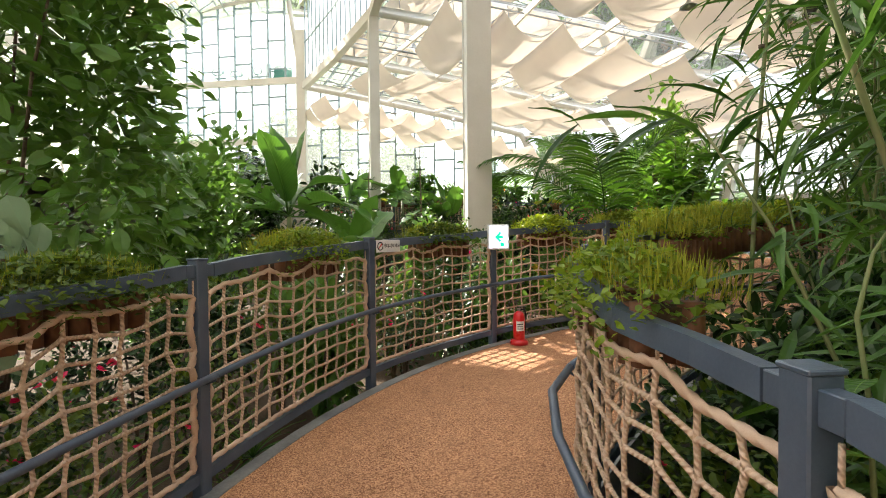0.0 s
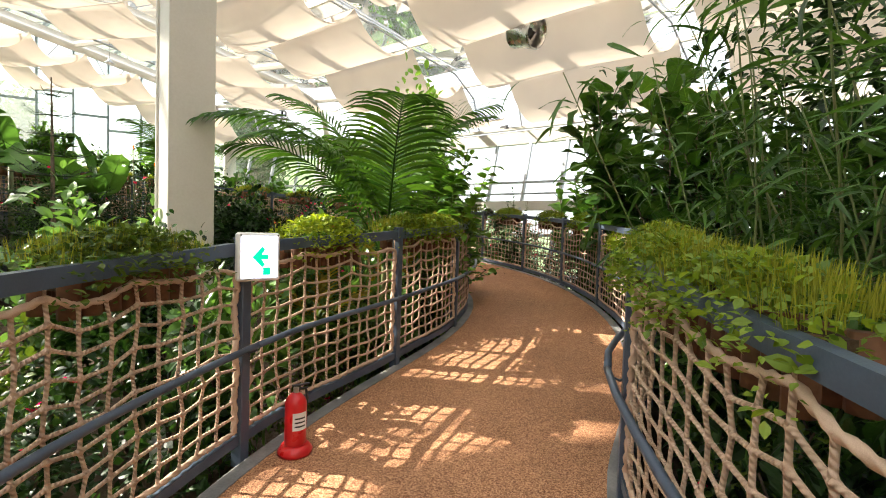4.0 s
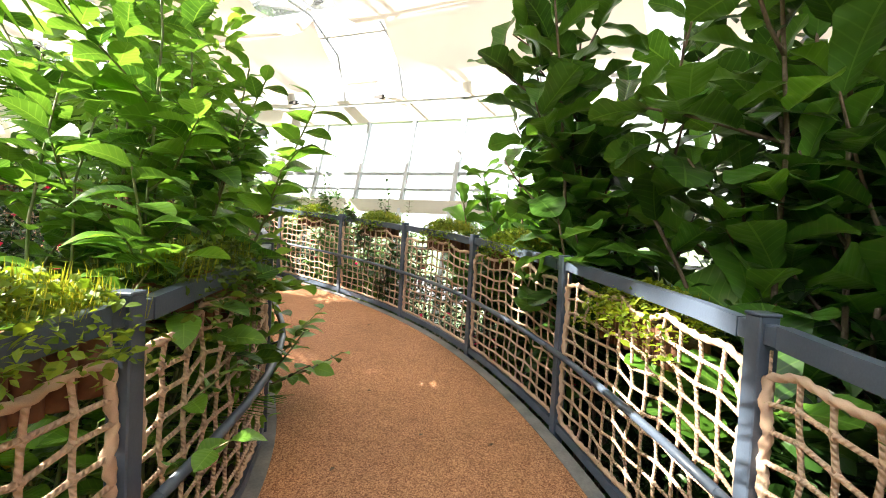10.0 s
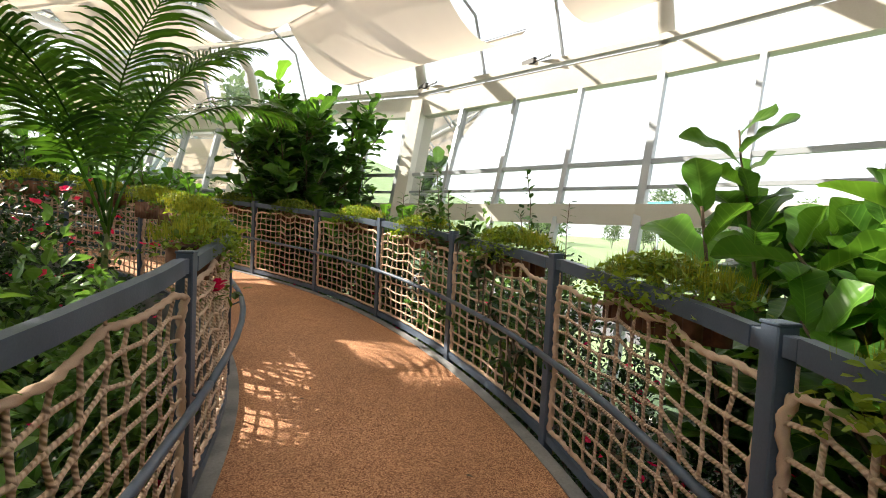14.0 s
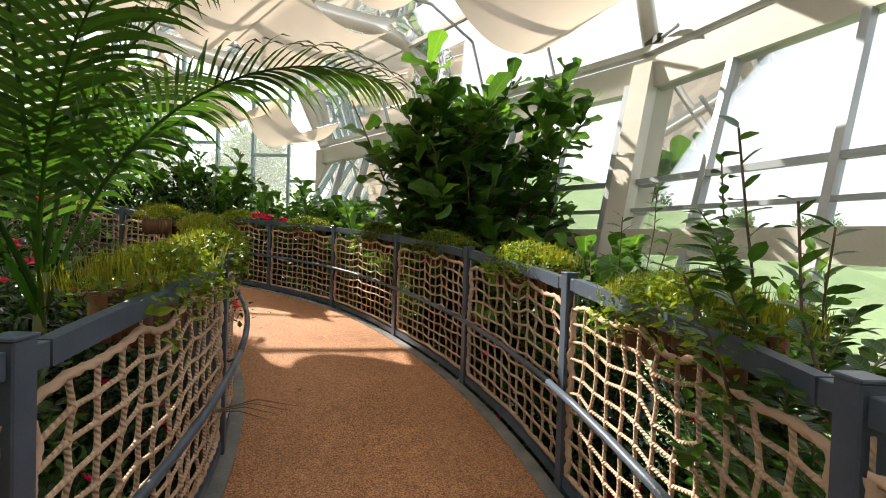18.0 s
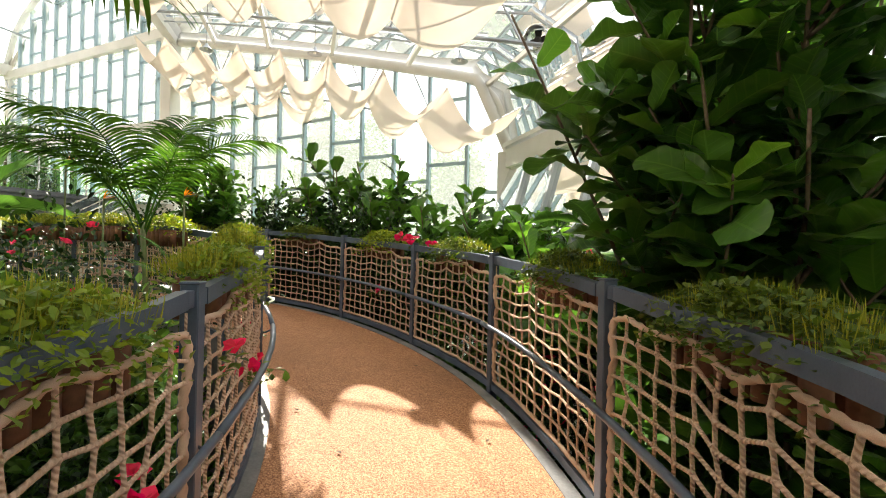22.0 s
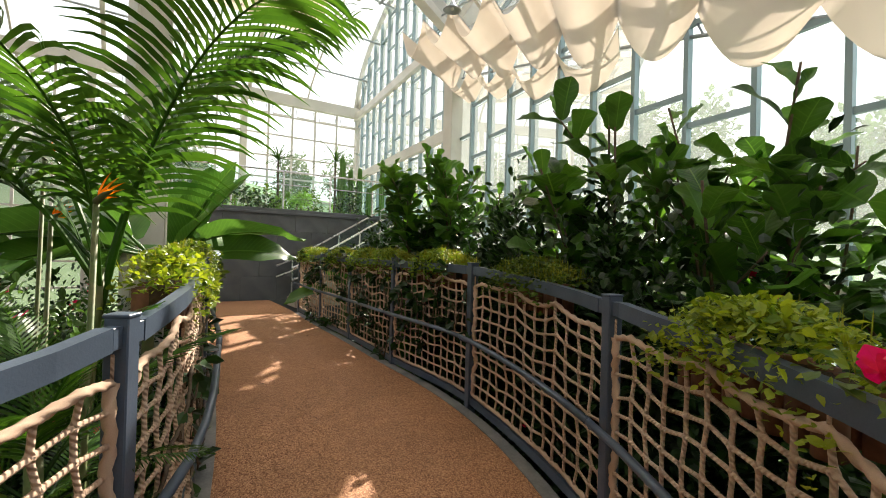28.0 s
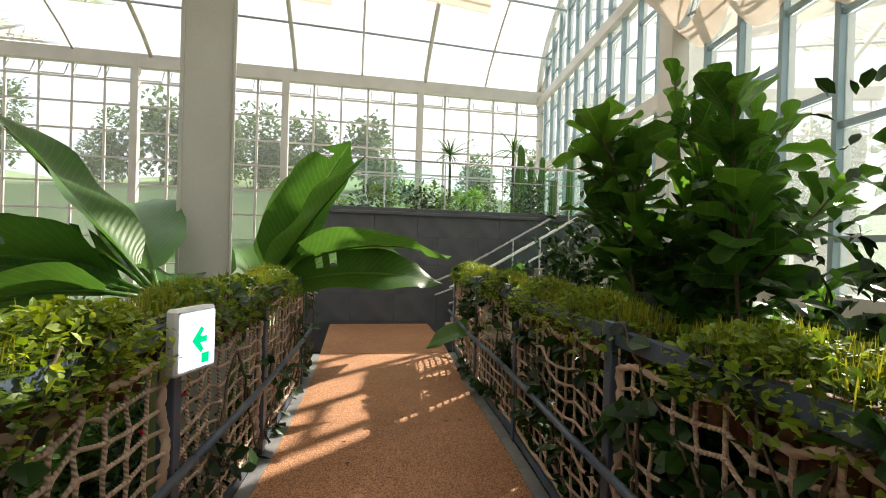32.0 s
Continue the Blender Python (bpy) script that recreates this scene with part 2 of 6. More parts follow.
def ropey(name):
    """Laid rope: strands wind round along its length."""
    m = surf(name, (0.58, 0.42, 0.31), (0.44, 0.30, 0.215), 3.0, 0.9, 0, 0.25, 500, 0.3, 0.2, 0.002)
    nt = m.node_tree
    N, L = nt.nodes.new, nt.links.new
    b = nt.nodes["Principled BSDF"]
    uv, mp, wv = N("ShaderNodeUVMap"), N("ShaderNodeMapping"), N("ShaderNodeTexWave")
    uv.uv_map = "UVMap"
    mp.inputs["Scale"].default_value = (3.0, 90.0, 1)
    L(uv.outputs[0], mp.inputs["Vector"])
    wv.wave_type, wv.bands_direction = "BANDS", "DIAGONAL"
    wv.inputs["Scale"].default_value = 0.33
    L(mp.outputs[0], wv.inputs["Vector"])
    old = b.inputs["Normal"].links[0].from_node
    bp = N("ShaderNodeBump")
    bp.inputs["Strength"].default_value, bp.inputs["Distance"].default_value = 0.9, 0.006
    L(wv.outputs["Fac"], bp.inputs["Height"])
    L(old.outputs[0], bp.inputs["Normal"])
    L(bp.outputs[0], b.inputs["Normal"])
    return m


def cloth(name):
    m, nt, b = nodes_of(name)
    N, L = nt.nodes.new, nt.links.new
    tc, no, wv, ramp = N("ShaderNodeTexCoord"), N("ShaderNodeTexNoise"), N("ShaderNodeTexNoise"), N("ShaderNodeValToRGB")
    no.inputs["Scale"].default_value, no.inputs["Detail"].default_value = 1.3, 5
    L(tc.outputs["Object"], no.inputs["Vector"])
    ramp.color_ramp.elements[0].color, ramp.color_ramp.elements[1].color = (0.74, 0.64, 0.53, 1), (0.62, 0.53, 0.44, 1)
    L(no.outputs["Fac"], ramp.inputs["Fac"])
    df, tr, mx = N("ShaderNodeBsdfDiffuse"), N("ShaderNodeBsdfTranslucent"), N("ShaderNodeMixShader")
    L(ramp.outputs[0], df.inputs["Color"])
    L(ramp.outputs[0], tr.inputs["Color"])
    mx.inputs[0].default_value = 0.45
    L(df.outputs[0], mx.inputs[1])
    L(tr.outputs[0], mx.inputs[2])
    nt.nodes.remove(b)
    wv.inputs["Scale"].default_value = 300
    L(tc.outputs["Object"], wv.inputs["Vector"])
    bp = N("ShaderNodeBump")
    bp.inputs["Strength"].default_value, bp.inputs["Distance"].default_value = 0.2, 0.003
    L(wv.outputs["Fac"], bp.inputs["Height"])
    L(bp.outputs[0], df.inputs["Normal"])
    L(mx.outputs[0], nt.nodes["Material Output"].inputs["Surface"])
    return m


def deck_mat():
    """Resin-bound gravel: brown grit with pale and dark grains, worn paler in patches."""
    m, nt, b = nodes_of("resin_gravel")
    N, L = nt.nodes.new, nt.links.new
    tc, vo, n1, n2 = N("ShaderNodeTexCoord"), N("ShaderNodeTexVoronoi"), N("ShaderNodeTexNoise"), N("ShaderNodeTexNoise")
    vo.inputs["Scale"].default_value = 150
    n1.inputs["Scale"].default_value, n1.inputs["Detail"].default_value = 0.9, 6
    n2.inputs["Scale"].default_value, n2.inputs["Detail"].default_value = 9, 5
    for q in (vo, n1, n2):
        L(tc.outputs["Object"], q.inputs["Vector"])
    r1, r2 = N("ShaderNodeValToRGB"), N("ShaderNodeValToRGB")
    e = r1.color_ramp.elements
    e[0].color, e[1].color = (0.15, 0.065, 0.035, 1), (0.56, 0.335, 0.20, 1)
    e[0].position, e[1].position = 0.0, 1.0
    mid = r1.color_ramp.elements.new(0.55)
    mid.color = (0.37, 0.20, 0.11, 1)
    sp = N("ShaderNodeSeparateColor")
    L(vo.outputs["Color"], sp.inputs[0])
    L(sp.outputs[0], r1.inputs["Fac"])
    e = r2.color_ramp.elements
    e[0].color, e[1].color = (0.82, 0.74, 0.67, 1), (1.24, 1.13, 1.02, 1)
    e[0].position, e[1].position = 0.3, 0.7
    ad = N("ShaderNodeMath")
    ad.operation = "MULTIPLY_ADD"
    ad.inputs[1].default_value = 0.4
    L(n2.outputs["Fac"], ad.inputs[0])
    mr = N("ShaderNodeMath")
    mr.operation = "MULTIPLY"
    mr.inputs[1].default_value = 0.65
    L(n1.outputs["Fac"], mr.inputs[0])
    L(mr.outputs[0], ad.inputs[2])
    L(ad.outputs[0], r2.inputs["Fac"])
    mx = N("ShaderNodeMix")
    mx.data_type, mx.blend_type = "RGBA", "MULTIPLY"
    mx.inputs["Factor"].default_value = 1
    L(r1.outputs[0], mx.inputs["A"])
    L(r2.outputs[0], mx.inputs["B"])
    L(mx.outputs["Result"], b.inputs["Base Color"])
    b.inputs["Roughness"].default_value = 0.8
    b.inputs["Specular IOR Level"].default_value = 0.3
    bp = N("ShaderNodeBump")
    bp.inputs["Strength"].default_value, bp.inputs["Distance"].default_value = 0.6, 0.004
    L(vo.outputs["Distance"], bp.inputs["Height"])
    L(bp.outputs[0], b.inputs["Normal"])
    return m


def glow(name, c, power):
    m, nt, b = nodes_of(name)
    b.inputs["Base Color"].default_value = (*c, 1)
    b.inputs["Emission Color"].default_value = (*c, 1)
    b.inputs["Emission Strength"].default_value = power
    b.inputs["Roughness"].default_value = 0.3
    return m


DECK = deck_mat()
CURB = surf("kerb_concrete", (0.24, 0.235, 0.225), (0.13, 0.135, 0.14), 4, 0.55, 0.0, 0.2, 60, 0.3)
STEEL = surf("blue_grey_paint", (0.068, 0.092, 0.132), (0.05, 0.07, 0.102), 5, 0.42, 0.0, 0.08, 120, 0.15)
ROPE = ropey("rope")
WHITE = surf("white_painted_steel", (0.62, 0.60, 0.55), (0.55, 0.53, 0.48), 1.5, 0.45, 0, 0.05, 50, 0.1)
FRAME = surf("pale_aluminium", (0.40, 0.43, 0.46), (0.34, 0.37, 0.41), 2, 0.4, 0.25, 0.05, 80, 0.1)
TEAL = surf("grey_green_aluminium", (0.30, 0.39, 0.43), (0.25, 0.34, 0.38), 2, 0.4, 0.25, 0.05, 80, 0.1)
SHADE = cloth("shade_cloth")
# haze: a translucent white share that imitates glare and distant haze outside
GLASS = glassy("clear_glass", (0.95, 0.98, 0.975), haze=0.05)
TGLASS = glassy("green_glass", (0.78, 0.92, 0.91), haze=0.22)
BGLASS = glassy("rail_glass", (0.86, 0.95, 0.93))
SOIL = surf("soil", (0.055, 0.035, 0.022), (0.10, 0.07, 0.045), 3, 0.95, 0, 0.8, 40, 0.4, 0.2, 0.02)
TILE = surf("slate_tile", (0.11, 0.112, 0.122), (0.075, 0.08, 0.09), 2.5, 0.5, 0, 0.15, 70, 0.25)
STONE = surf("pale_landing", (0.42, 0.38, 0.32), (0.34, 0.30, 0.25), 3, 0.7, 0, 0.3, 120, 0.3)
CHROME = surf("stainless_steel", (0.62, 0.62, 0.62), (0.5, 0.5, 0.5), 8, 0.28, 1.0, 0.03, 200, 0.05)
RED = surf("red_enamel", (0.62, 0.018, 0.02), (0.52, 0.012, 0.016), 6, 0.3, 0, 0.03, 90, 0.05)
BLACK = surf("black_plastic", (0.02, 0.02, 0.022), (0.03, 0.03, 0.03), 8, 0.5, 0, 0.1, 120, 0.1)
PAPER = surf("white_label", (0.78, 0.78, 0.76), (0.7, 0.7, 0.7), 8, 0.5, 0, 0.02, 100, 0.05)
TERRA = surf("terracotta_log", (0.20, 0.085, 0.04), (0.12, 0.05, 0.025), 6, 0.75, 0.0, 0.3, 40, 0.4)
BARK = surf("bark", (0.16, 0.12, 0.085), (0.09, 0.065, 0.045), 12, 0.9, 0, 0.7, 60, 0.4, 0.2, 0.01)
STEM = surf("green_stem", (0.10, 0.15, 0.04), (0.16, 0.15, 0.06), 9, 0.6, 0, 0.2, 60, 0.2)
LAWN = surf("lawn", (0.16, 0.23, 0.11), (0.21, 0.27, 0.14), 0.35, 0.95, 0, 0.5, 12, 0.3, 0.1, 0.03)
ROAD = surf("asphalt", (0.09, 0.085, 0.085), (0.12, 0.11, 0.11), 1.5, 0.9, 0, 0.4, 90, 0.3)
FIG = leafy("fig_leaf", (0.017, 0.054, 0.009), (0.056, 0.145, 0.02), 0.28, 0.33, 8)
FIGYOUNG = leafy("young_fig_leaf", (0.025, 0.085, 0.011), (0.095, 0.235, 0.028), 0.34, 0.36, 8)
SHRUB = leafy("shrub_leaf", (0.02, 0.07, 0.010), (0.105, 0.24, 0.03), 0.34, 0.38, 7)
# dark green leaf, its colour lowered further to stand in for shade among plants
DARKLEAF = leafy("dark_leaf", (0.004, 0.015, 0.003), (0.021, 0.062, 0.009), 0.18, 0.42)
PALM = leafy("palm_leaf", (0.012, 0.047, 0.006), (0.05, 0.13, 0.014), 0.36, 0.42)
YPALM = leafy("yellow_palm_leaf", (0.20, 0.17, 0.02), (0.36, 0.28, 0.03), 0.45, 0.45)
BANANA = leafy("banana_leaf", (0.028, 0.088, 0.012), (0.07, 0.175, 0.028), 0.30, 0.40, 26)
LANCE = leafy("lance_leaf", (0.013, 0.044, 0.008), (0.062, 0.145, 0.022), 0.32, 0.40)
LIME = leafy("lime_leaf", (0.055, 0.115, 0.010), (0.175, 0.255, 0.025), 0.34, 0.48)
SPIKE = leafy("flower_spike", (0.125, 0.155, 0.014), (0.28, 0.29, 0.03), 0.3, 0.6)
YELLOWLIME = leafy("yellow_lime_leaf", (0.07, 0.14, 0.01), (0.26, 0.33, 0.028), 0.36, 0.45)
OLIVE = leafy("olive_leaf", (0.022, 0.055, 0.006), (0.095, 0.15, 0.016), 0.30, 0.48)
PETAL = leafy("red_petal", (0.55, 0.008, 0.03), (0.75, 0.03, 0.10), 0.3, 0.5)
ORANGE = leafy("orange_petal", (0.75, 0.22, 0.01), (0.85, 0.35, 0.02), 0.3, 0.5)
FARTREE = leafy("far_foliage", (0.05, 0.10, 0.035), (0.11, 0.17, 0.06), 0.2, 0.7)
SIGNLIT = glow("lit_sign_face", (0.72, 0.78, 1.0), 1.1)
GREEN = glow("green_lit_arrow", (0.0, 0.5, 0.2), 0.7)

# ---- plan ----
CENTRE = [(0.9, -6.6), (0.45, -3.4), (0.15, -1.5), (-0.05, 0.11), (-0.31, 1.83), (0.53, 3.45), (1.97, 4.66), (3.51, 5.76), (4.98, 6.96), (6.06, 8.5), (6.81, 10.24),
          (7.08, 12.11), (6.82, 13.97), (6.17, 15.74), (5.21, 17.37), (3.72, 18.5), (1.8, 19.28), (0.1, 19.5), (-1.8, 19.63), (-3.6, 19.7), (-5.8, 19.78), (-8.6, 19.82)]
LEFT = [(-2.2, -5.5), (-2.1, -2.4), (-1.95, -0.75), (-1.8, 0.95), (-1.38, 2.61), (-0.68, 4.27), (0.58, 5.48), (2.20, 6.28), (3.50, 6.98), (4.68, 8.12), (5.54, 9.95), (5.94, 11.61), (5.83, 13.41),
        (5.31, 15.1), (4.33, 16.68), (2.88, 17.88), (0.97, 18.32), (-0.5, 18.48), (-1.95, 18.61), (-3.73, 18.71)]
RIGHT = [(1.6, -5.8), (1.0, -2.6), (0.75, -0.9), (0.71, 0.89), (0.76, 2.38), (2.1, 3.80), (3.5, 4.42), (4.92, 5.42), (6.13, 6.66), (7.07, 8.08), (7.68, 9.63), (7.95, 11.27), (7.94, 12.98), (7.62, 14.63),
         (6.98, 16.22), (6.02, 17.83), (4.75, 19.02), (3.2, 19.95), (1.4, 20.42), (-0.27, 20.52), (-1.93, 20.65), (-3.45, 20.72), (-5.3, 20.88)]
SOIL_Z = -0.3
POST_H = 1.28


def spline(pts, step=0.1):
    """A smooth curve through points of the plan, evenly stepped: places and lengths."""
    p = [Vector((*q, 0)) for q in pts]
    p = [2 * p[0] - p[1]] + p + [2 * p[-1] - p[-2]]
    out = []
    for i in range(1, len(p) - 2):
        for j in range(24):
            u = j / 24
            a, b, c, d = p[i - 1:i + 3]
            out.append(0.5 * (2 * b + (c - a) * u + (2 * a - 5 * b + 4 * c - d) * u * u + (3 * b - a - 3 * c + d) * u ** 3))
    out.append(p[-2])
    q = np.array([tuple(v)[:2] for v in out])
    ln = np.r_[0, np.cumsum(np.hypot(*np.diff(q, axis=0).T))]
    s = np.arange(0, ln[-1], step)
    return np.c_[np.interp(s, ln, q[:, 0]), np.interp(s, ln, q[:, 1])], s


CP, CS = spline(CENTRE, 0.1)
S0 = CS[np.hypot(CP[:, 0] - CENTRE[3][0], CP[:, 1] - CENTRE[3][1]).argmin()]


def ramp_z(x, y):
    s = CS[np.hypot(CP[:, 0] - x, CP[:, 1] - y).argmin()] - S0
    return float(min(0.0065 + 0.073 * s, 1.835))


def curve3(pts, step=0.1):
    q, s = spline(pts, step)
    z = np.array([ramp_z(*p) for p in q])
    k = np.ones(7) / 7
    z = np.convolve(np.pad(z, 3, mode="edge"), k, "valid")
    return np.c_[q, z], s


LC, LS = curve3(LEFT + [(-5.6, 18.73), (-8.0, 18.75)])
RC, RS = curve3(RIGHT[:4] + [(0.56, 1.6)] + RIGHT[4:] + [(-6.3, 20.93), (-8.0, 20.95)])


def fence_lift(x, y):
    """How far the fence stands above its usual height over the ramp."""
    s = CS[np.hypot(CP[:, 0] - x, CP[:, 1] - y).argmin()] - S0
    return float(np.interp(s, [0, 1.4, 2.4, 5.0, 9.0, 19.0, 24.0], [0.01, 0.01, 0.06, 0.06, 0.0, 0.0, -0.02]))


def side_frame(c, s, at):
    """Place, way along and way to the walkway's right of a fence curve at a length."""
    p = np.array([np.interp(at, s, c[:, i]) for i in range(3)])
    p[2] += fence_lift(p[0], p[1])
    a = np.array([np.interp(at + 0.1, s, c[:, i]) for i in range(3)]) - np.array([np.interp(at - 0.1, s, c[:, i]) for i in range(3)])
    a[2] = 0
    a /= np.linalg.norm(a)
    return p, a, np.array((a[1], -a[0], 0))


# ---- ground and walkway ----
def matched(c):
    """For each step of the centre line, the nearest point of a side curve."""
    out = []
    for p in CP[::2]:
        d = np.hypot(c[:, 0] - p[0], c[:, 1] - p[1])
        out.append(c[d.argmin()])
    return np.array(out)


ML, MR = matched(LC), matched(RC)
keep = (CP[::2, 0] > -8.05)
ML, MR = ML[keep], MR[keep]
for arr in (ML, MR):
    for col in range(3):
        arr[:, col] = np.convolve(np.pad(arr[:, col], 4, mode="edge"), np.ones(9) / 9, "valid")
WAY = (MR - ML) / np.linalg.norm(MR - ML, axis=1)[:, None]
up = np.array((0, 0, 1.0))
deck_l, deck_r = ML + WAY * 0.12, MR - WAY * 0.12
n_l = int(np.argmin(np.abs(deck_l[:, 0] + 5.4) + (deck_l[:, 1] < 17) * 99))


def slab(name, a, b, top, bottom, material, label):
    rows = [[tuple(p + up * top), tuple(q + up * top), (q[0], q[1], bottom), (p[0], p[1], bottom)] for p, q in zip(a, b)]
    ob = part(name, Bag().sweep(rows), material)
    return tagged(ob, label, "walkway", kind="structure")


slab("walkway", deck_l[:n_l], deck_r[:n_l], 0.0, SOIL_Z - 0.1, DECK, "brown resin-bound gravel ramp curving upwards")
slab("landing", deck_l[n_l - 1:], deck_r[n_l - 1:], 0.004, SOIL_Z - 0.1, DECK, "brown resin-bound gravel landing at the head of the ramp")
for nm, a, b in (("kerb_left", ML + WAY * 0.02, ML + WAY * 0.119), ("kerb_right", MR - WAY * 0.119, MR - WAY * 0.02)):
    slab(nm, a[:n_l], b[:n_l], 0.006, SOIL_Z - 0.1, CURB, "weathered grey concrete edge of the ramp")

bag = Bag()
bag.add([(-400, -400, -0.42), (400, -400, -0.42), (400, 500, -0.42), (-400, 500, -0.42)], [(0, 1, 2, 3)])
tagged(part("ground", bag, LAWN), "pale green lawn round the glasshouse", "lawn", kind="structure")
# ---- glasshouse ----
EAVE = [(13.6, -9.0), (13.4, -3.6), (13.1, 1.5), (12.6, 6.6), (11.75, 11.6), (10.4, 16.4), (7.75, 20.5), (4.93, 24.4)]
INNER = [(2.6, -9.0), (2.0, -3.2), (1.2, 2.1), (0.55, 7.35), (-0.9, 12.5), (-2.6, 18.0), (-5.2, 22.5), (-7.9, 26.7)]
Z_EAVE, Z_TOP, LEAN_OUT = 5.1, 10.2, 0.28


def beam(a, b, w, h, bag=None):
    """A square bar from a to b, w across and h high."""
    a, b = Vector(a), Vector(b)
    d = (b - a)
    m = d.to_track_quat("Y", "Z").to_matrix()
    return (bag or Bag()).box(tuple((a + b) / 2), (w, d.length, h), m)


soil = Bag()
pts = [(e[0] - 1.5, e[1] - 0.3, SOIL_Z) for e in EAVE] + [(-8.2, 25.6, SOIL_Z), (-8.2, 17.9, SOIL_Z), (-20.0, 17.9, SOIL_Z), (-20.0, -9, SOIL_Z)]
soil.add(pts, [tuple(range(len(pts)))])
tagged(part("soil_bed", soil, SOIL), "dark planting soil under the walkway", "soil", kind="structure")

# east wall: panes leaning outwards between ribs
wall = thing("wall_east", "leaning glass wall with pale painted frames", "glass wall", kind="structure")


def wall_pt(i, u, z, out=0.0):
    a, b = Vector(EAVE[i]), Vector(EAVE[i + 1])
    p = a.lerp(b, u)
    n = Vector((b.y - a.y, a.x - b.x)).normalized()
    n = n if n.x > 0 else -n
    q = p + n * (out - (Z_EAVE - z) * LEAN_OUT)
    return (q.x, q.y, z)


for i in range(len(EAVE) - 1):
    ln = (Vector(EAVE[i]) - Vector(EAVE[i + 1])).length
    bays = max(3, round(ln / 1.25))
    part("eave_beam", beam(wall_pt(i, 0, 4.93), wall_pt(i, 1, 4.93), 0.22, 0.42), WHITE, wall)
    part("gutter", beam(wall_pt(i, 0, 5.24, -0.16), wall_pt(i, 1, 5.24, -0.16), 0.16, 0.09), WHITE, wall)
    part("sill_beam", beam(wall_pt(i, 0, 2.66), wall_pt(i, 1, 2.66), 0.14, 0.30), WHITE, wall)
    part("base_wall", beam(wall_pt(i, 0, -0.1), wall_pt(i, 1, -0.1), 0.2, 0.6), STONE, wall)
    for z, h in ((3.42, 0.07), (3.05, 0.05), (1.75, 0.07), (1.15, 0.05)):
        part("transom", beam(wall_pt(i, 0, z), wall_pt(i, 1, z), 0.09, h), FRAME, wall)
    for j in range(1, bays):
        part("mullion", beam(wall_pt(i, j / bays, 0.1), wall_pt(i, j / bays, 4.75), 0.075, 0.11), FRAME, wall)
    pane = part("pane", Bag().add([wall_pt(i, 0, 0.1, 0.03), wall_pt(i, 1, 0.1, 0.03), wall_pt(i, 1, 4.8, 0.03), wall_pt(i, 0, 4.8, 0.03)], [(0, 1, 2, 3)]), GLASS, wall)
    pane.visible_shadow = False
    if i in (0, 5, 6):
        part("rib", beam(wall_pt(i, 0, -0.1, -0.08), wall_pt(i, 0, 5.0, -0.08), 0.26, 0.34), WHITE, wall)
        part("rib_face", beam(wall_pt(i, 0.05, -0.1, 0.0), wall_pt(i, 0.05, 4.8, 0.0), 0.12, 0.2), FRAME, wall)
    else:
        part("mullion", beam(wall_pt(i, 0, 0.1), wall_pt(i, 0, 4.75), 0.11, 0.14), FRAME, wall)


# vaulted roof of the aisle
def roof_pt(i, u, th, drop=0.0):
    """A point of the vault: i and u along the house, th from 0 at the eave to 1 at the columns."""
    e = Vector(EAVE[i]).lerp(Vector(EAVE[i + 1]), u)
    c = Vector(INNER[i]).lerp(Vector(INNER[i + 1]), u)
    w = (e - c).length
    if th < 0.2:
        a = th / 0.2 * math.pi / 2
        d, z = 1.5 * (1 - math.cos(a)), 0.1 + 1.95 * math.sin(a)
    else:
        f = (th - 0.2) / 0.8
        d, z = 1.5 + (w - 1.5) * f, 2.05 + (Z_TOP - Z_EAVE - 2.05) * (f * 1.12 - 0.12 * f * f)
    p = e + (c - e) * (d / w)
    return np.array((p.x, p.y, Z_EAVE + z - drop))


roof = thing("ceiling", "vaulted glass roof on white steel arches", "glass roof", kind="structure")
for i in range(len(EAVE)):
    k, u = (i, 0.0) if i < len(EAVE) - 1 else (i - 1, 1.0)
    part("arch", Bag().tube([roof_pt(k, u, t / 16) for t in range(17)], 0.12, 8), WHITE, roof, smooth=True)
    part("lower_chord", Bag().tube([roof_pt(k, u, 0.2 + 0.8 * t / 12, 1.25) for t in range(13)], 0.035, 6), FRAME, roof)
    for t in range(4, 14):
        part("strut", Bag().tube([roof_pt(k, u, t / 14), roof_pt(k, u, min(1, t / 14 + (0.05 if t % 2 else -0.05)), 1.25)], 0.02, 5), FRAME, roof)
for i in range(len(EAVE) - 1):
    for t in (0.12, 0.3, 0.48, 0.66, 0.84, 1.0):
        part("purlin", beam(roof_pt(i, 0, t), roof_pt(i, 1, t), 0.09 if t < 1 else 0.3, 0.12 if t < 1 else 0.4), WHITE, roof)
    for u in (0.33, 0.66):
        part("glazing_bar", Bag().tube([roof_pt(i, u, t / 12) for t in range(13)], 0.03, 5), FRAME, roof)
    b = Bag()
    for t in range(12):
        b.add([roof_pt(i, 0, t / 12) + up * 0.1, roof_pt(i, 1, t / 12) + up * 0.1, roof_pt(i, 1, (t + 1) / 12) + up * 0.1, roof_pt(i, 0, (t + 1) / 12) + up * 0.1], [(0, 1, 2, 3)])
    part("pane", b, GLASS, roof).visible_shadow = False

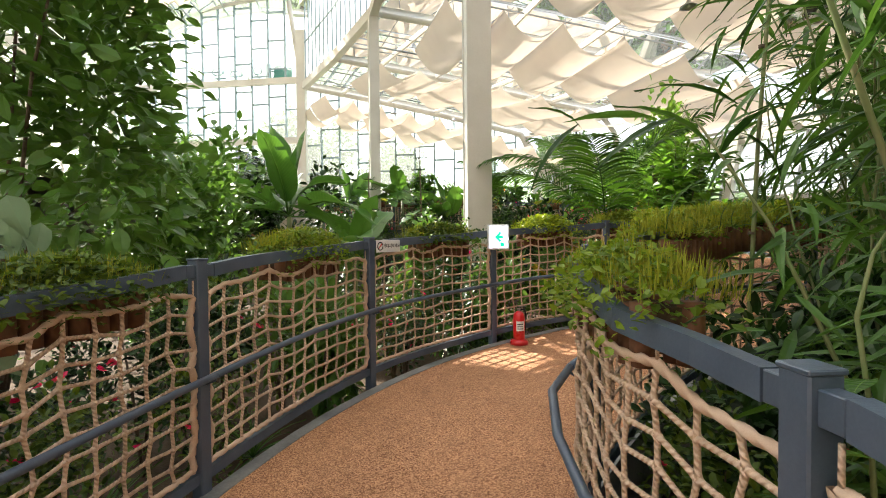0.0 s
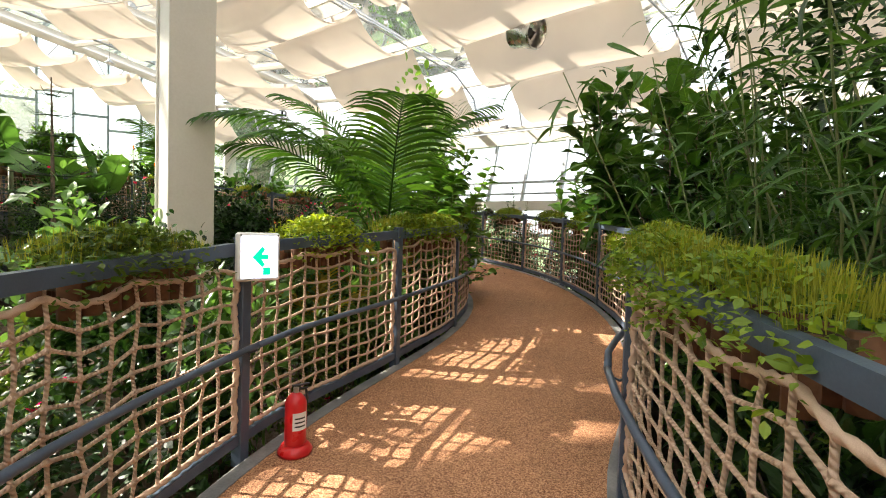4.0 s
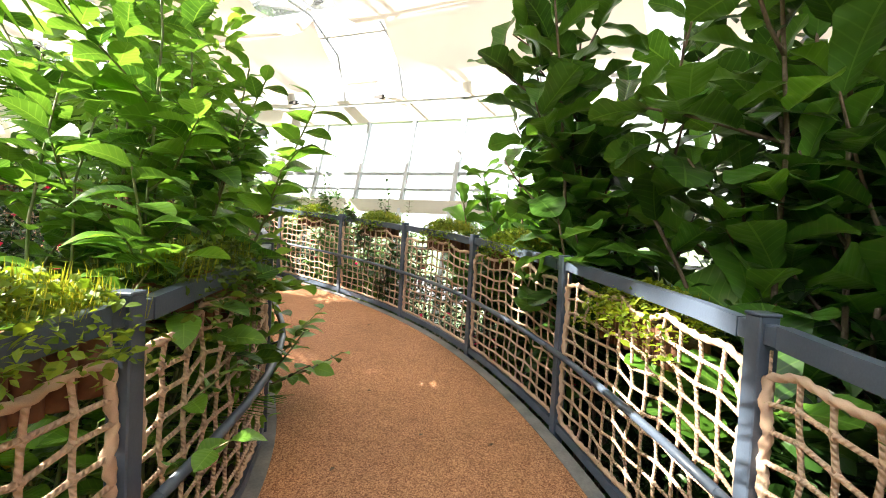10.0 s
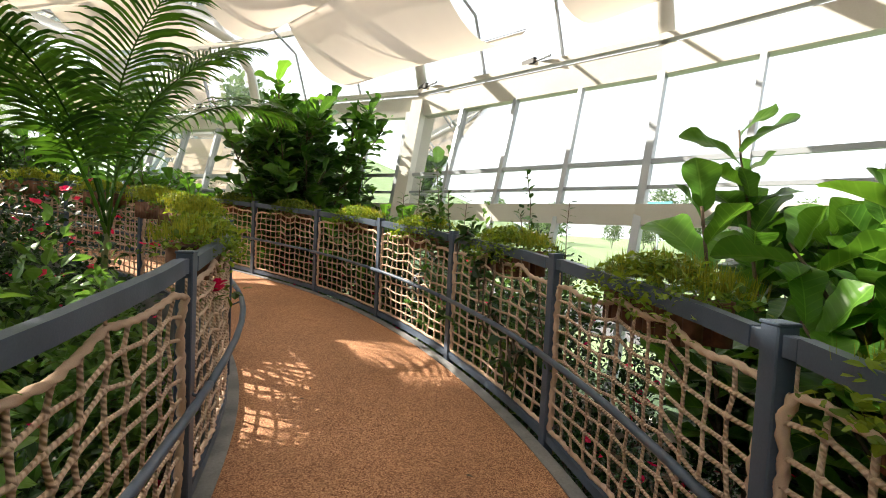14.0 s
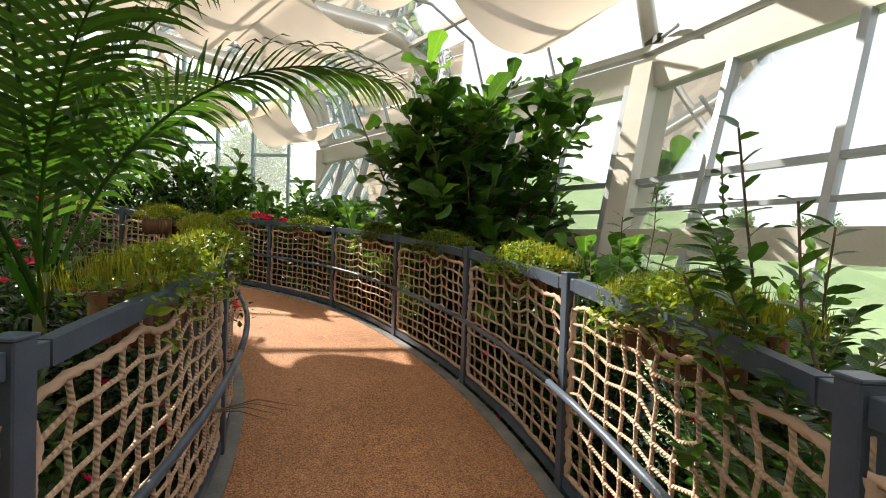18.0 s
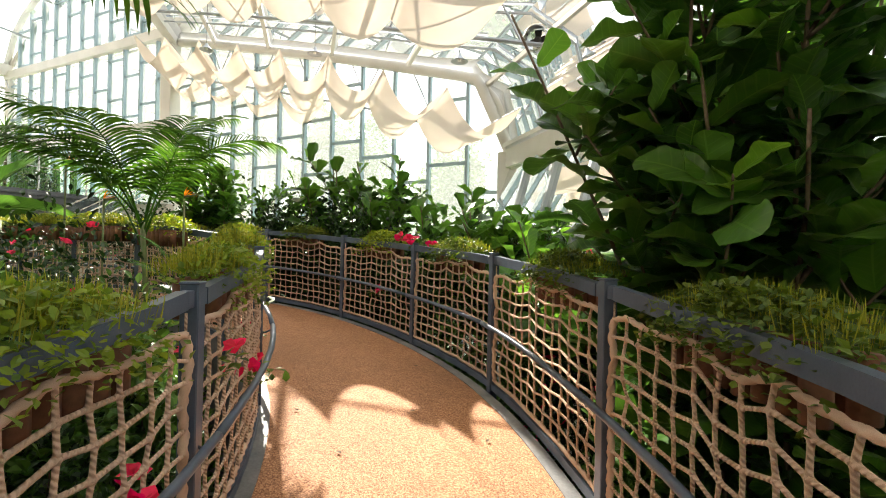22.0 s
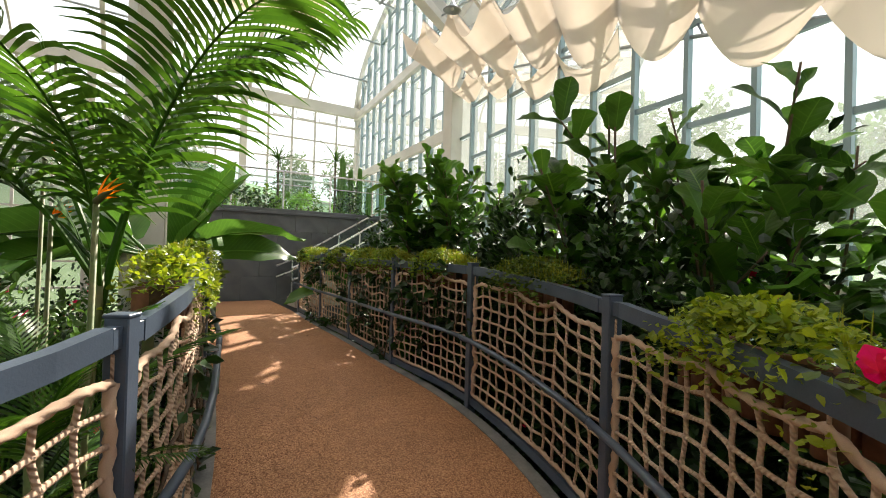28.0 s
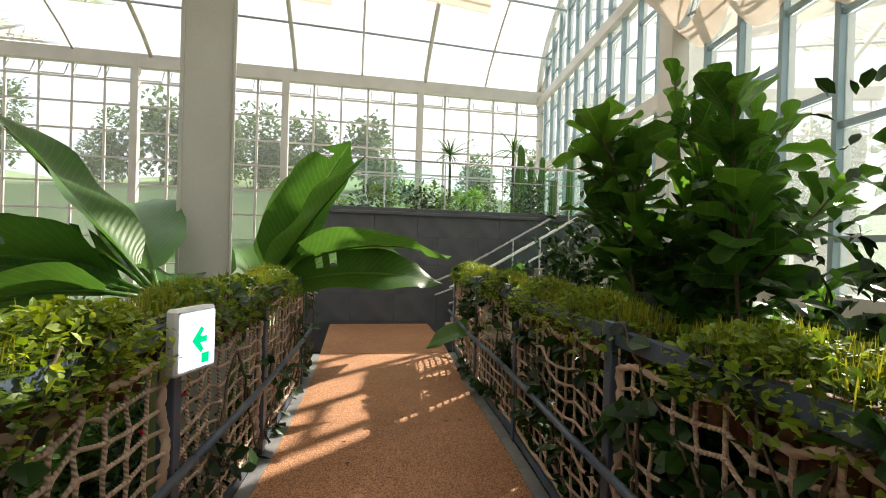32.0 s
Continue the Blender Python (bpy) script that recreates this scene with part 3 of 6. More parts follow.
# columns between aisle and hall
for i in (1, 3, 5):
    c = thing("column", "tall square white-painted steel column", "column", (INNER[i][0], INNER[i][1], SOIL_Z), "hall columns", "structure")
    a = math.atan2(INNER[i][1] - INNER[i - 1][1], INNER[i][0] - INNER[i - 1][0])
    R = Matrix.Rotation(a, 3, "Z")
    part("shaft", Bag().cbox((0, 0, 5.3), (0.38, 0.34, 10.6), 0.012, R), WHITE, c)
    part("flange", Bag().cbox(tuple(R @ Vector((0.195, 0, 5.3))), (0.03, 0.38, 10.6), 0.006, R), WHITE, c)
    part("flange", Bag().cbox(tuple(R @ Vector((-0.195, 0, 5.3))), (0.03, 0.38, 10.6), 0.006, R), WHITE, c)
    part("base_plate", Bag().cbox((0, 0, 0.06), (0.7, 0.6, 0.12), 0.01, R), WHITE, c)


# shade cloths: each hangs in drapes between wires along the house
def shade(i, u0, u1, t0, t1, drapes, sag=0.75, rise=0.0):
    n, k = drapes * 12, 9
    rows = []
    for a in range(n + 1):
        x = a / n * drapes
        f = x - math.floor(x)
        row = []
        for b in range(k):
            u = u0 + (u1 - u0) * b / (k - 1)
            ww = 0.9 + 0.14 * math.sin(3.1 * math.floor(min(x, drapes - 0.001)) + i) + 0.05 * math.sin(7 * u + x)
            th = t0 + (t1 - t0) * a / n
            d = 1.42 + 1.5 * max(0.0, 0.5 - th) + sag * ww * (1 - (2 * f - 1) ** 2) - rise * b / (k - 1)
            row.append(tuple(roof_pt(i, u, th, d)))
        rows.append(row)
    b = Bag()
    b.add(np.array(rows).reshape(-1, 3), [(r * k + c, r * k + c + 1, (r + 1) * k + c + 1, (r + 1) * k + c) for r in range(n) for c in range(k - 1)])
    ob = thing("shade_cloth", "cream fabric sunshade hanging in drapes under the roof", "sunshade", tuple(roof_pt(i, 0.5, (t0 + t1) / 2, 0.3)), "roof sunshades")
    b.v = [v - np.array(ob.location) for v in b.v]
    part("cloth", b, SHADE, ob, smooth=True)
    for a in range(drapes + 1):
        t = t0 + (t1 - t0) * a / drapes
        part("wire", Bag().tube([roof_pt(i, u0, t, 1.40 + 1.5 * max(0.0, 0.5 - t)) - np.array(ob.location), roof_pt(i, u1, t, 1.40 - rise + 1.5 * max(0.0, 0.5 - t)) - np.array(ob.location)], 0.008, 4), FRAME, ob)
    return ob


for i, t0, t1, dr, u0, u1, sag, rise in ((0, 0.2, 0.88, 6, 0.1, 0.94, 0.75, 0), (1, 0.2, 0.88, 6, 0.1, 0.94, 0.75, 0), (2, 0.2, 0.88, 6, 0.1, 0.94, 0.75, 0), (3, 0.2, 0.88, 6, 0.1, 0.92, 0.75, 0), (4, 0.2, 0.9, 6, 0.2, 0.88, 0.75, 0),
                              (5, 0.3, 0.95, 6, 0.2, 0.93, 0.45, 0.3), (6, 0.2, 1.0, 8, 0.22, 0.74, 0.75, 0.1)):
    shade(i, u0, u1, t0, t1, dr, sag, rise)
# added cloth by the gable, made up to keep sun stripes off the deck
shade(6, 0.745, 1.0, 0.5, 1.0, 4)

# north gable
NE, GC, NW = Vector((4.93, 24.4)), Vector((-7.9, 26.7)), Vector((-20.0, 28.2))
gable = thing("wall_north", "tall glass gable with staggered grey-green frames", "glass wall", kind="structure")


def gable_top(p):
    d = (p - NE).length
    w = (GC - NE).length
    if d <= w:
        if d < 1.5:
            return Z_EAVE + 0.1 + 1.95 * math.sqrt(max(0, 1 - (1 - d / 1.5) ** 2))
        f = (d - 1.5) / (w - 1.5)
        return Z_EAVE + 2.05 + (Z_TOP - Z_EAVE - 2.05) * (f * 1.12 - 0.12 * f * f)
    f = (d - w) / (NW - GC).length
    return 10.9 + 4.5 * math.sqrt(max(0.0, 1 - f ** 2.2)) * 1.0


def gable_at(f):
    """f runs 0..1 from the east corner to the middle column, 1..2 on to the west corner."""
    return NE.lerp(GC, f) if f <= 1 else GC.lerp(NW, f - 1)


bars = 12
for half in (0, 1):
    for j in range(bars + 1):
        p = gable_at(half + j / bars)
        zt = gable_top(p) if 0 < j + half else 5.3
        part("mullion", beam((p.x, p.y, -0.2), (p.x, p.y, zt), 0.075, 0.14), TEAL, gable)
        if j < bars:
            q = gable_at(half + (j + 1) / bars)
            zs = [1.4, 3.0, 4.6, 6.2, 7.8, 9.4, 11.0, 12.6, 14.2]
            for k, z in enumerate(zs):
                z += (0.0, 0.75, 0.35, 1.1)[j % 4] - 0.4
                if z < min(gable_top(p), gable_top(q)) - 0.2:
                    part("transom", beam((p.x, p.y, z), (q.x, q.y, z), 0.06, 0.09), TEAL, gable)
    a, b = gable_at(half), gable_at(half + 1)
    zb = (2.75,) if half == 0 else (7.2, 10.6)
    for z in zb:
        part("band_beam", beam((a.x, a.y - 0.1, z), (b.x, b.y - 0.1, z), 0.2, 0.36), WHITE, gable)
    n = 16
    rowa = [gable_at(half + t / n) for t in range(n + 1)]
    pane = part("pane", Bag().strip([(p.x, p.y + 0.05, -0.2) for p in rowa], [(p.x, p.y + 0.05, gable_top(p)) for p in rowa]), TGLASS, gable)
    pane.visible_shadow = False
    part("edge_arch", Bag().tube([(p.x, p.y - 0.1, gable_top(p)) for p in rowa], 0.14, 8), WHITE, gable, smooth=True)
part("corner_column", Bag().cbox((GC.x, GC.y - 0.2, 6.5), (0.5, 0.45, 13.6), 0.02), WHITE, gable)
part("corner_column", Bag().cbox((NE.x, NE.y, 2.4), (0.45, 0.45, 5.4), 0.02), WHITE, gable)

# mirror-written letters on the outside of the gable, and a green panel
word = bpy.data.curves.new("letters", "FONT")
word.body, word.size, word.extrude, word.align_x = "레인보우", 1.25, 0.04, "CENTER"
dg = (NW - GC).normalized()
letters = new("gable_letters", word)
letters.matrix_world = Matrix(((-(-dg.x), 0, dg.y, GC.x + dg.x * 3.6), (-(-dg.y), 0, -dg.x, GC.y + dg.y * 3.6 + 0.35), (0, 1, 0, 10.75), (0, 0, 0, 1)))
word.materials.append(TEAL)
panel = Bag().cbox((0, 0, 0), (1.05, 0.04, 0.9), 0.01)
pn = part("green_panel", panel, surf("green_film", (0.06, 0.24, 0.20), (0.08, 0.30, 0.25), 3, 0.4), gable)
pn.location = (GC.x + dg.x * 1.25, GC.y + dg.y * 1.25 + 0.25, 11.05)
tagged(letters, "grey-green sign letters fixed outside the glass", "sign")

# west wall of the hall
west = thing("wall_west", "window wall with a fine white grid", "glass wall", kind="structure")
XW = -20.0
for j in range(32):
    y = 28.2 - j * 1.2
    part("mullion", beam((XW, y, -0.3), (XW, y, 10.7), 0.07, 0.1), WHITE, west)
    if j % 5 == 0:
        part("pier", beam((XW + 0.15, y, -0.3), (XW + 0.15, y, 10.9), 0.3, 0.3), WHITE, west)
for z in (0.2, 1.3, 2.4, 3.5, 4.6, 5.7, 6.8, 7.9, 9.0, 10.0):
    part("transom", beam((XW, -9, z), (XW, 28.2, z), 0.06, 0.08), WHITE, west)
part("eave_beam", beam((XW + 0.1, -9, 10.85), (XW + 0.1, 28.2, 10.85), 0.35, 0.55), WHITE, west)
part("pane", Bag().add([(XW - 0.06, -9, -0.3), (XW - 0.06, 28.2, -0.3), (XW - 0.06, 28.2, 10.7), (XW - 0.06, -9, 10.7)], [(0, 1, 2, 3)]), GLASS, west).visible_shadow = False
for j in range(31):
    y = 28.2 - j * 1.2
    part("vent_window", beam((XW + 0.3, y - 0.15, 10.0), (XW + 0.3, y - 1.05, 10.0), 0.04, 0.05), WHITE, west)
    for q in (y - 0.15, y - 1.05):
        part("vent_stay", beam((XW + 0.05, q, 10.5), (XW + 0.3, q, 10.0), 0.03, 0.04), FRAME, west)

# roof of the hall
hall = thing("hall_ceiling", "high vaulted glass roof over the hall", "glass roof", kind="structure")


def hall_pt(y, f):
    """f runs from 0 at the west eave to 1 above the columns."""
    xe = np.interp(y, [p[1] for p in INNER], [p[0] for p in INNER])
    x = XW + (xe - XW) * f
    return np.array((x, y, 10.9 + 4.3 * math.sin(min(1, f * 1.05) * math.pi * 0.62) ** 0.8))


for j in range(14):
    y = 28.2 - j * 2.9
    part("arch", Bag().tube([hall_pt(y, t / 18) for t in range(19)], 0.1 if j % 2 == 0 else 0.05, 7), WHITE, hall, smooth=True)
for f in (0.12, 0.28, 0.44, 0.6, 0.76, 0.9, 1.0):
    part("purlin", Bag().tube([hall_pt(28.2 - j * 2.9, f) for j in range(14)], 0.05, 6), FRAME, hall)
b = Bag()
for j in range(13):
    for t in range(10):
        y0, y1 = 28.2 - j * 2.9, 28.2 - (j + 1) * 2.9
        b.add([hall_pt(y0, t / 10) + up * 0.1, hall_pt(y1, t / 10) + up * 0.1, hall_pt(y1, t / 10 + 0.1) + up * 0.1, hall_pt(y0, t / 10 + 0.1) + up * 0.1], [(0, 1, 2, 3)])
part("pane", b, GLASS, hall).visible_shadow = False
# glazed band between the two roofs
clere = thing("clerestory", "glazed lattice band between the lower and the upper roof", "glass wall", kind="structure")
for i in range(len(INNER) - 1):
    a, c = INNER[i], INNER[i + 1]
    za, zc = hall_pt(a[1], 1)[2], hall_pt(c[1], 1)[2]
    part("upper_beam", beam((*a, za), (*c, zc), 0.25, 0.3), WHITE, clere)
    for j in range(8):
        p = Vector(a).lerp(Vector(c), j / 8)
        part("mullion", beam((p.x, p.y, Z_TOP), (p.x, p.y, za), 0.06, 0.08), TEAL, clere)
    part("transom", beam((*a, (Z_TOP + za) / 2), (*c, (Z_TOP + zc) / 2), 0.06, 0.08), TEAL, clere)
tagged(part("wall_south", beam((-20, -9.2, 5), (14, -9.2, 5), 0.2, 11), STONE), "plain rendered wall closing the house", "wall", kind="structure")


def hall_shade(y0, y1, f0, f1, drapes):
    """A cloth in drapes under the hall's roof."""
    n, k = drapes * 12, 7
    rows = []
    for a in range(n + 1):
        x = a / n * drapes
        fr = x - math.floor(x)
        d = 0.4 + 0.6 * (1 - (2 * fr - 1) ** 2)
        f = f0 + (f1 - f0) * a / n
        rows.append([tuple(hall_pt(y0 + (y1 - y0) * q / (k - 1), f) - up * d) for q in range(k)])
    ob = thing("shade_cloth", "cream fabric sunshade hanging in drapes under the roof", "sunshade", (rows[0][0]), "roof sunshades")
    v = np.array(rows).reshape(-1, 3) - np.array(rows[0][0])
    part("cloth", Bag().add(v, [(r * k + c, r * k + c + 1, (r + 1) * k + c + 1, (r + 1) * k + c) for r in range(n) for c in range(k - 1)]), SHADE, ob, smooth=True)


for y0, y1, f0, f1 in ((24.3, 20.1, 0.26, 0.92), (18.3, 13.0, 0.2, 0.92), (-1.0, -5.6, 0.5, 0.97)):
    hall_shade(y0, y1, f0, f1, max(4, round((f1 - f0) * 10)))

# ---- terrace at the head of the ramp ----
TX, TY, TZ = -8.0, 17.9, 4.08
terrace = Bag()
terrace.add([(TX - 0.12, TY, SOIL_Z), (XW, TY, SOIL_Z), (XW, TY, TZ), (TX - 0.12, TY, TZ)], [(0, 1, 2, 3)])
terrace.sweep([[(TX - 0.12, y, SOIL_Z), (TX - 0.12, y, TZ), (XW, y, TZ), (XW, y, SOIL_Z)] for y in (TY, 27.6)])
tagged(part("terrace", terrace, STONE), "raised terrace above the slate wall", "terrace", kind="structure")
slate = thing("slate_wall", "dark slate-tiled retaining wall", "wall", (TX, 0, SOIL_Z), kind="structure")
part("backing", Bag().box((-0.055, (TY + 27.6) / 2, (TZ - SOIL_Z) / 2), (0.1, 27.6 - TY, TZ - SOIL_Z)), BLACK, slate)
tile = Bag().cbox((0, 0, 0), (0.03, 0.895, 0.595), 0.004).mesh("slate_tile")
rows_z = [1.83 + 0.6 * k - SOIL_Z + 0.3 for k in range(-1, 4)]
for r, z in enumerate(rows_z):
    for k in range(10):
        ob = part("tile", tile, TILE, slate)
        ob.location = (0.012, TY + 0.45 + k * 0.9 + (0.45 if r % 2 else 0), z)
part("coping", Bag().cbox((-0.05, (TY + 27.6) / 2, TZ - SOIL_Z + 0.03), (0.26, 27.6 - TY, 0.07), 0.01), TILE, slate)

rail = thing("glass_balustrade", "frameless glass balustrade with steel posts on the terrace edge", "balustrade", (TX - 0.12, 0, TZ), kind="")
for k in range(5):
    y = 18.6 + k * 1.3
    part("post", Bag().tube([(0, y, 0), (0, y, 1.15)], 0.02, 8), CHROME, rail)
    part("glass_panel", Bag().box((0, y + 0.65, 0.6), (0.012, 1.22, 1.05)), BGLASS, rail)
part("top_rail", Bag().tube([(0, 18.6, 1.18), (0, 25.1, 1.18)], 0.025, 8), CHROME, rail)
part("mid_rail", Bag().tube([(0, 18.6, 0.82), (0, 25.1, 0.82)], 0.012, 6), CHROME, rail)

# stair that goes up along the slate wall
stair = thing("stair", "stone stair with glass sides and steel handrails", "stair", (-6.9, 21.3, 1.83), kind="structure")
steps = 13
for k in range(steps):
    h = 0.173 * (k + 1)
    part("step", Bag().cbox((0, 0.15 + 0.3 * k, h / 2), (1.5, 0.31, h), 0.008), STONE, stair)
for x in (0.72, -0.72):
    g = Bag().add([(x, 0, 0.1), (x, 3.9, 2.3), (x, 3.9, 3.35), (x, 0, 1.1)], [(0, 1, 2, 3)])
    part("glass_panel", g, BGLASS, stair)
    part("handrail", Bag().tube([(x, -0.35, 0.9), (x, 0, 1.05), (x, 3.9, 3.3), (x, 4.3, 3.35)], 0.025, 8), CHROME, stair)
    part("handrail", Bag().tube([(x, -0.35, 0.62), (x, 0, 0.75), (x, 3.9, 3.0), (x, 4.3, 3.05)], 0.02, 8), CHROME, stair)
    for k in range(4):
        part("post", Bag().tube([(x, 0.05 + 1.25 * k, 0.1 + 0.72 * k), (x, 0.05 + 1.25 * k, 1.08 + 0.72 * k)], 0.018, 6), CHROME, stair)
bench = thing("planter_kerb", "low stone block at the foot of the stair", "kerb", (-6.3, 21.15, 1.83))
part("block", Bag().cbox((0, 0, 0.11), (0.7, 0.35, 0.22), 0.02), STONE, bench)


# ---- fences ----
def fence(name, posts, c, s, sign, label):
    f = thing(name, label, "fence")
    fine = np.arange(0, s[-1], 0.01)
    fx, fy = np.interp(fine, s, c[:, 0]), np.interp(fine, s, c[:, 1])
    at = [fine[np.hypot(fx - p[0], fy - p[1]).argmin()] for p in posts]
    post = Bag().cbox((0, 0, POST_H / 2 - 0.06), (0.075, 0.075, POST_H + 0.12), 0.005)
    post.cbox((0, 0, POST_H + 0.004), (0.082, 0.082, 0.012), 0.003)
    me = post.mesh("post")
    sleeve = Bag().cbox((0, 0, 0), (0.057, 0.046, 0.071), 0.003).mesh("rail_sleeve")
    stay = Bag().tube([(0, 0, 0), (0.05, 0, -0.035), (0.11, 0, -0.01), (0.115, 0, 0.02)], 0.008, 6).mesh("bracket", True)
    for a in at:
        p, w, r = side_frame(c, s, a)
        m = Matrix((( w[0], r[0], 0, p[0]), (w[1], r[1], 0, p[1]), (0, 0, 1, p[2]), (0, 0, 0, 1)))
        for nm, me_, mm in (("post", me, m),
                            ("bracket", stay, Matrix.Translation((0, 0, 0.62)) @ m @ Matrix.Rotation(math.pi / 2 if sign < 0 else -math.pi / 2, 4, "Z"))):
            part(nm, me_, STEEL, f).matrix_local = mm
    for a, b in zip(at[:-1], at[1:]):
        k = max(3, int((b - a) / 0.3))
        q = [side_frame(c, s, a + (b - a) * j / k) for j in range(k + 1)]

        def bar(z, w, h, off=0.0, gap=0.038):
            rows = []
            for j, (p, d, r) in enumerate(q):
                g = gap if j == 0 else -gap if j == k else 0
                o = p + d * g - r * sign * off
                rows.append([tuple(o + r * w / 2 + up * (z - h / 2)), tuple(o + r * w / 2 + up * (z + h / 2)), tuple(o - r * w / 2 + up * (z + h / 2)), tuple(o - r * w / 2 + up * (z - h / 2))])
            return Bag().sweep(rows)
        part("top_rail", bar(POST_H - 0.06, 0.05, 0.075, 0.0, 0.098), STEEL, f)
        for p, d, r, e in ((*q[0], 0.066), (*q[-1], -0.066)):
            o = p + d * e + up * (POST_H - 0.06)
            part("rail_sleeve", sleeve, STEEL, f).matrix_local = Matrix(((d[0], r[0], 0, o[0]), (d[1], r[1], 0, o[1]), (0, 0, 1, o[2]), (0, 0, 0, 1)))
        part("bottom_rail", bar(0.055 - min(0.0, fence_lift(*q[0][0][:2])), 0.045, 0.06), STEEL, f)
        part("handrail", Bag().tube([p - r * sign * 0.115 + up * 0.64 for p, d, r in q], 0.021, 8), STEEL, f, smooth=True)
    return at


AT_L = fence("fence", LEFT, LC, LS, -1, "blue-grey steel fence on the hall side, with a tube handrail")
AT_R = fence("fence", RIGHT, RC, RS, 1, "blue-grey steel fence along the window side, with a tube handrail")


def twisted(bag, nodes, radius, pitch=0.075, sides=9):
    """A three-strand laid rope along the nodes."""
    pts = np.array(nodes)
    s = np.r_[0, np.cumsum(np.linalg.norm(np.diff(pts, axis=0), axis=1))]
    u = np.linspace(0, s[-1], max(8, int(s[-1] / 0.0125)))
    pts = np.stack([np.interp(u, s, pts[:, q]) for q in range(3)], 1)
    d = np.gradient(pts, axis=0)
    d /= np.linalg.norm(d, axis=1)[:, None]
    ref = np.where(np.abs(d[:, 2:3]) < 0.8, np.array([[0, 0, 1.0]]), np.array([[1.0, 0, 0]]))
    n1 = np.cross(d, ref)
    n1 /= np.linalg.norm(n1, axis=1)[:, None]
    n2 = np.cross(d, n1)
    rows = []
    for j in range(sides):
        th = 2 * math.pi * j / sides
        rad = radius * (0.86 + 0.24 * np.cos(3 * th - 2 * math.pi * u / pitch))
        rows.append(pts + n1 * (rad * math.cos(th))[:, None] + n2 * (rad * math.sin(th))[:, None])
    v = np.stack(rows, 1).reshape(-1, 3)
    k = sides
    bag.add(v, [(i * k + j, (i + 1) * k + j, (i + 1) * k + (j + 1) % k, i * k + (j + 1) % k) for i in range(len(u) - 1) for j in range(k)])


def net(c, s, a, b, seed):
    """A rope net between two posts: a thick border rope and a grid of thinner ones."""
    rnd = random.Random(seed)
    a, b = a + 0.055, b - 0.055
    nx, nz = max(4, round((b - a) / 0.135)), 10
    ties = sorted([0, nx] + [round(nx * q) for q in (0.3, 0.62)])
    base, _, _ = side_frame(c, s, (a + b) / 2)
    ob = thing("rope_net", "knotted beige rope net laced into the fence", "net", tuple(base), "rope nets")
    grid = np.zeros((nx + 1, nz + 1, 3))
    for i in range(nx + 1):
        p, d, r = side_frame(c, s, a + (b - a) * i / nx)
        low = 0.11 - min(0.0, fence_lift(p[0], p[1]))
        lo = max(t for t in ties if t <= i)
        hi = min(t for t in ties if t >= i)
        fr = 0 if hi == lo else (i - lo) / (hi - lo)
        top = POST_H - 0.14 - 0.06 * (i == 0 or i == nx) - (0.05 + 0.02 * math.sin(seed + lo)) * (1 - (2 * fr - 1) ** 2) * (hi > lo)
        for j in range(nz + 1):
            jx, jz, jr = (rnd.gauss(0, 0.006) for _ in range(3))
            pull = 0.008 * math.sin(j * 1.1 + seed) if 0 < i < nx else 0.014 * math.sin(2.4 * j + seed)
            grid[i, j] = p + d * (jx + pull) + r * jr + up * (low + (top - low) * j / nz + (jz if 0 < j < nz else 0)) - base

    def rope(nodes, r0):
        pts, rr = [], []
        m = len(nodes)
        for q in range(m - 1):
            for h, k in ((0, 1.5), (0.16, 1.0), (0.5, 0.92), (0.84, 1.0)):
                e = nodes[q] * (1 - h) + nodes[q + 1] * h
                pts.append(e)
                rr.append(r0 * k)
        pts.append(nodes[-1])
        rr.append(r0 * 1.5)
        return pts, rr
    g, e = Bag(), Bag()
    for i in range(1, nx):
        g.tube(*rope(grid[i], 0.0098), 6, False)
    for j in range(1, nz):
        g.tube(*rope(grid[:, j], 0.0098), 6, False)
    for n_, line in enumerate((grid[:, 0], grid[:, nz], grid[0], grid[nx])):
        twisted(e, [np.array(q) for q in line], 0.0165 if n_ < 2 else 0.021)
    for t in ties:
        e.tube([grid[t, nz] - up * 0.01, grid[t, nz] + up * 0.05, grid[t, nz] + up * 0.09], 0.006, 5)
    part("grid_rope", g, ROPE, ob, smooth=True)
    part("border_rope", e, ROPE, ob, smooth=True)


for k, (at, c, s) in enumerate(((AT_L, LC, LS), (AT_R, RC, RS))):
    for j, (a, b) in enumerate(zip(at[:-1], at[1:])):
        if j >= 1:
            net(c, s, a, b, 17 * k + j)
# ---- plants ----


def leaf_grid(L, W, prof, fold=0.18, droop=0.25, wave=0.0, seg=6, seed=0, cols=4):
    """One leaf along +y, its face up: rows across it follow a width profile."""
    rnd = random.Random(seed)
    ph = rnd.random() * 6
    v = []
    for i in range(seg + 1):
        t = i / seg
        w = W * np.interp(t, [q[0] for q in prof], [q[1] for q in prof]) / 2
        for j in range(cols + 1):
            c = 2 * j / cols - 1
            z = fold * abs(c) * w - droop * L * t * t + wave * w * abs(c) * math.sin((9 if seg < 12 else 13) * t + ph + 2 * c)
            y = L * (t - 0.12 * droop * t * t) - 0.10 * L * (t > 0.9) * abs(c) * 0.3
            v.append((c * w, y, z))
    k = cols + 1
    f = [(i * k + j, i * k + j + 1, (i + 1) * k + j + 1, (i + 1) * k + j) for i in range(seg) for j in range(cols)]
    return np.array(v), f


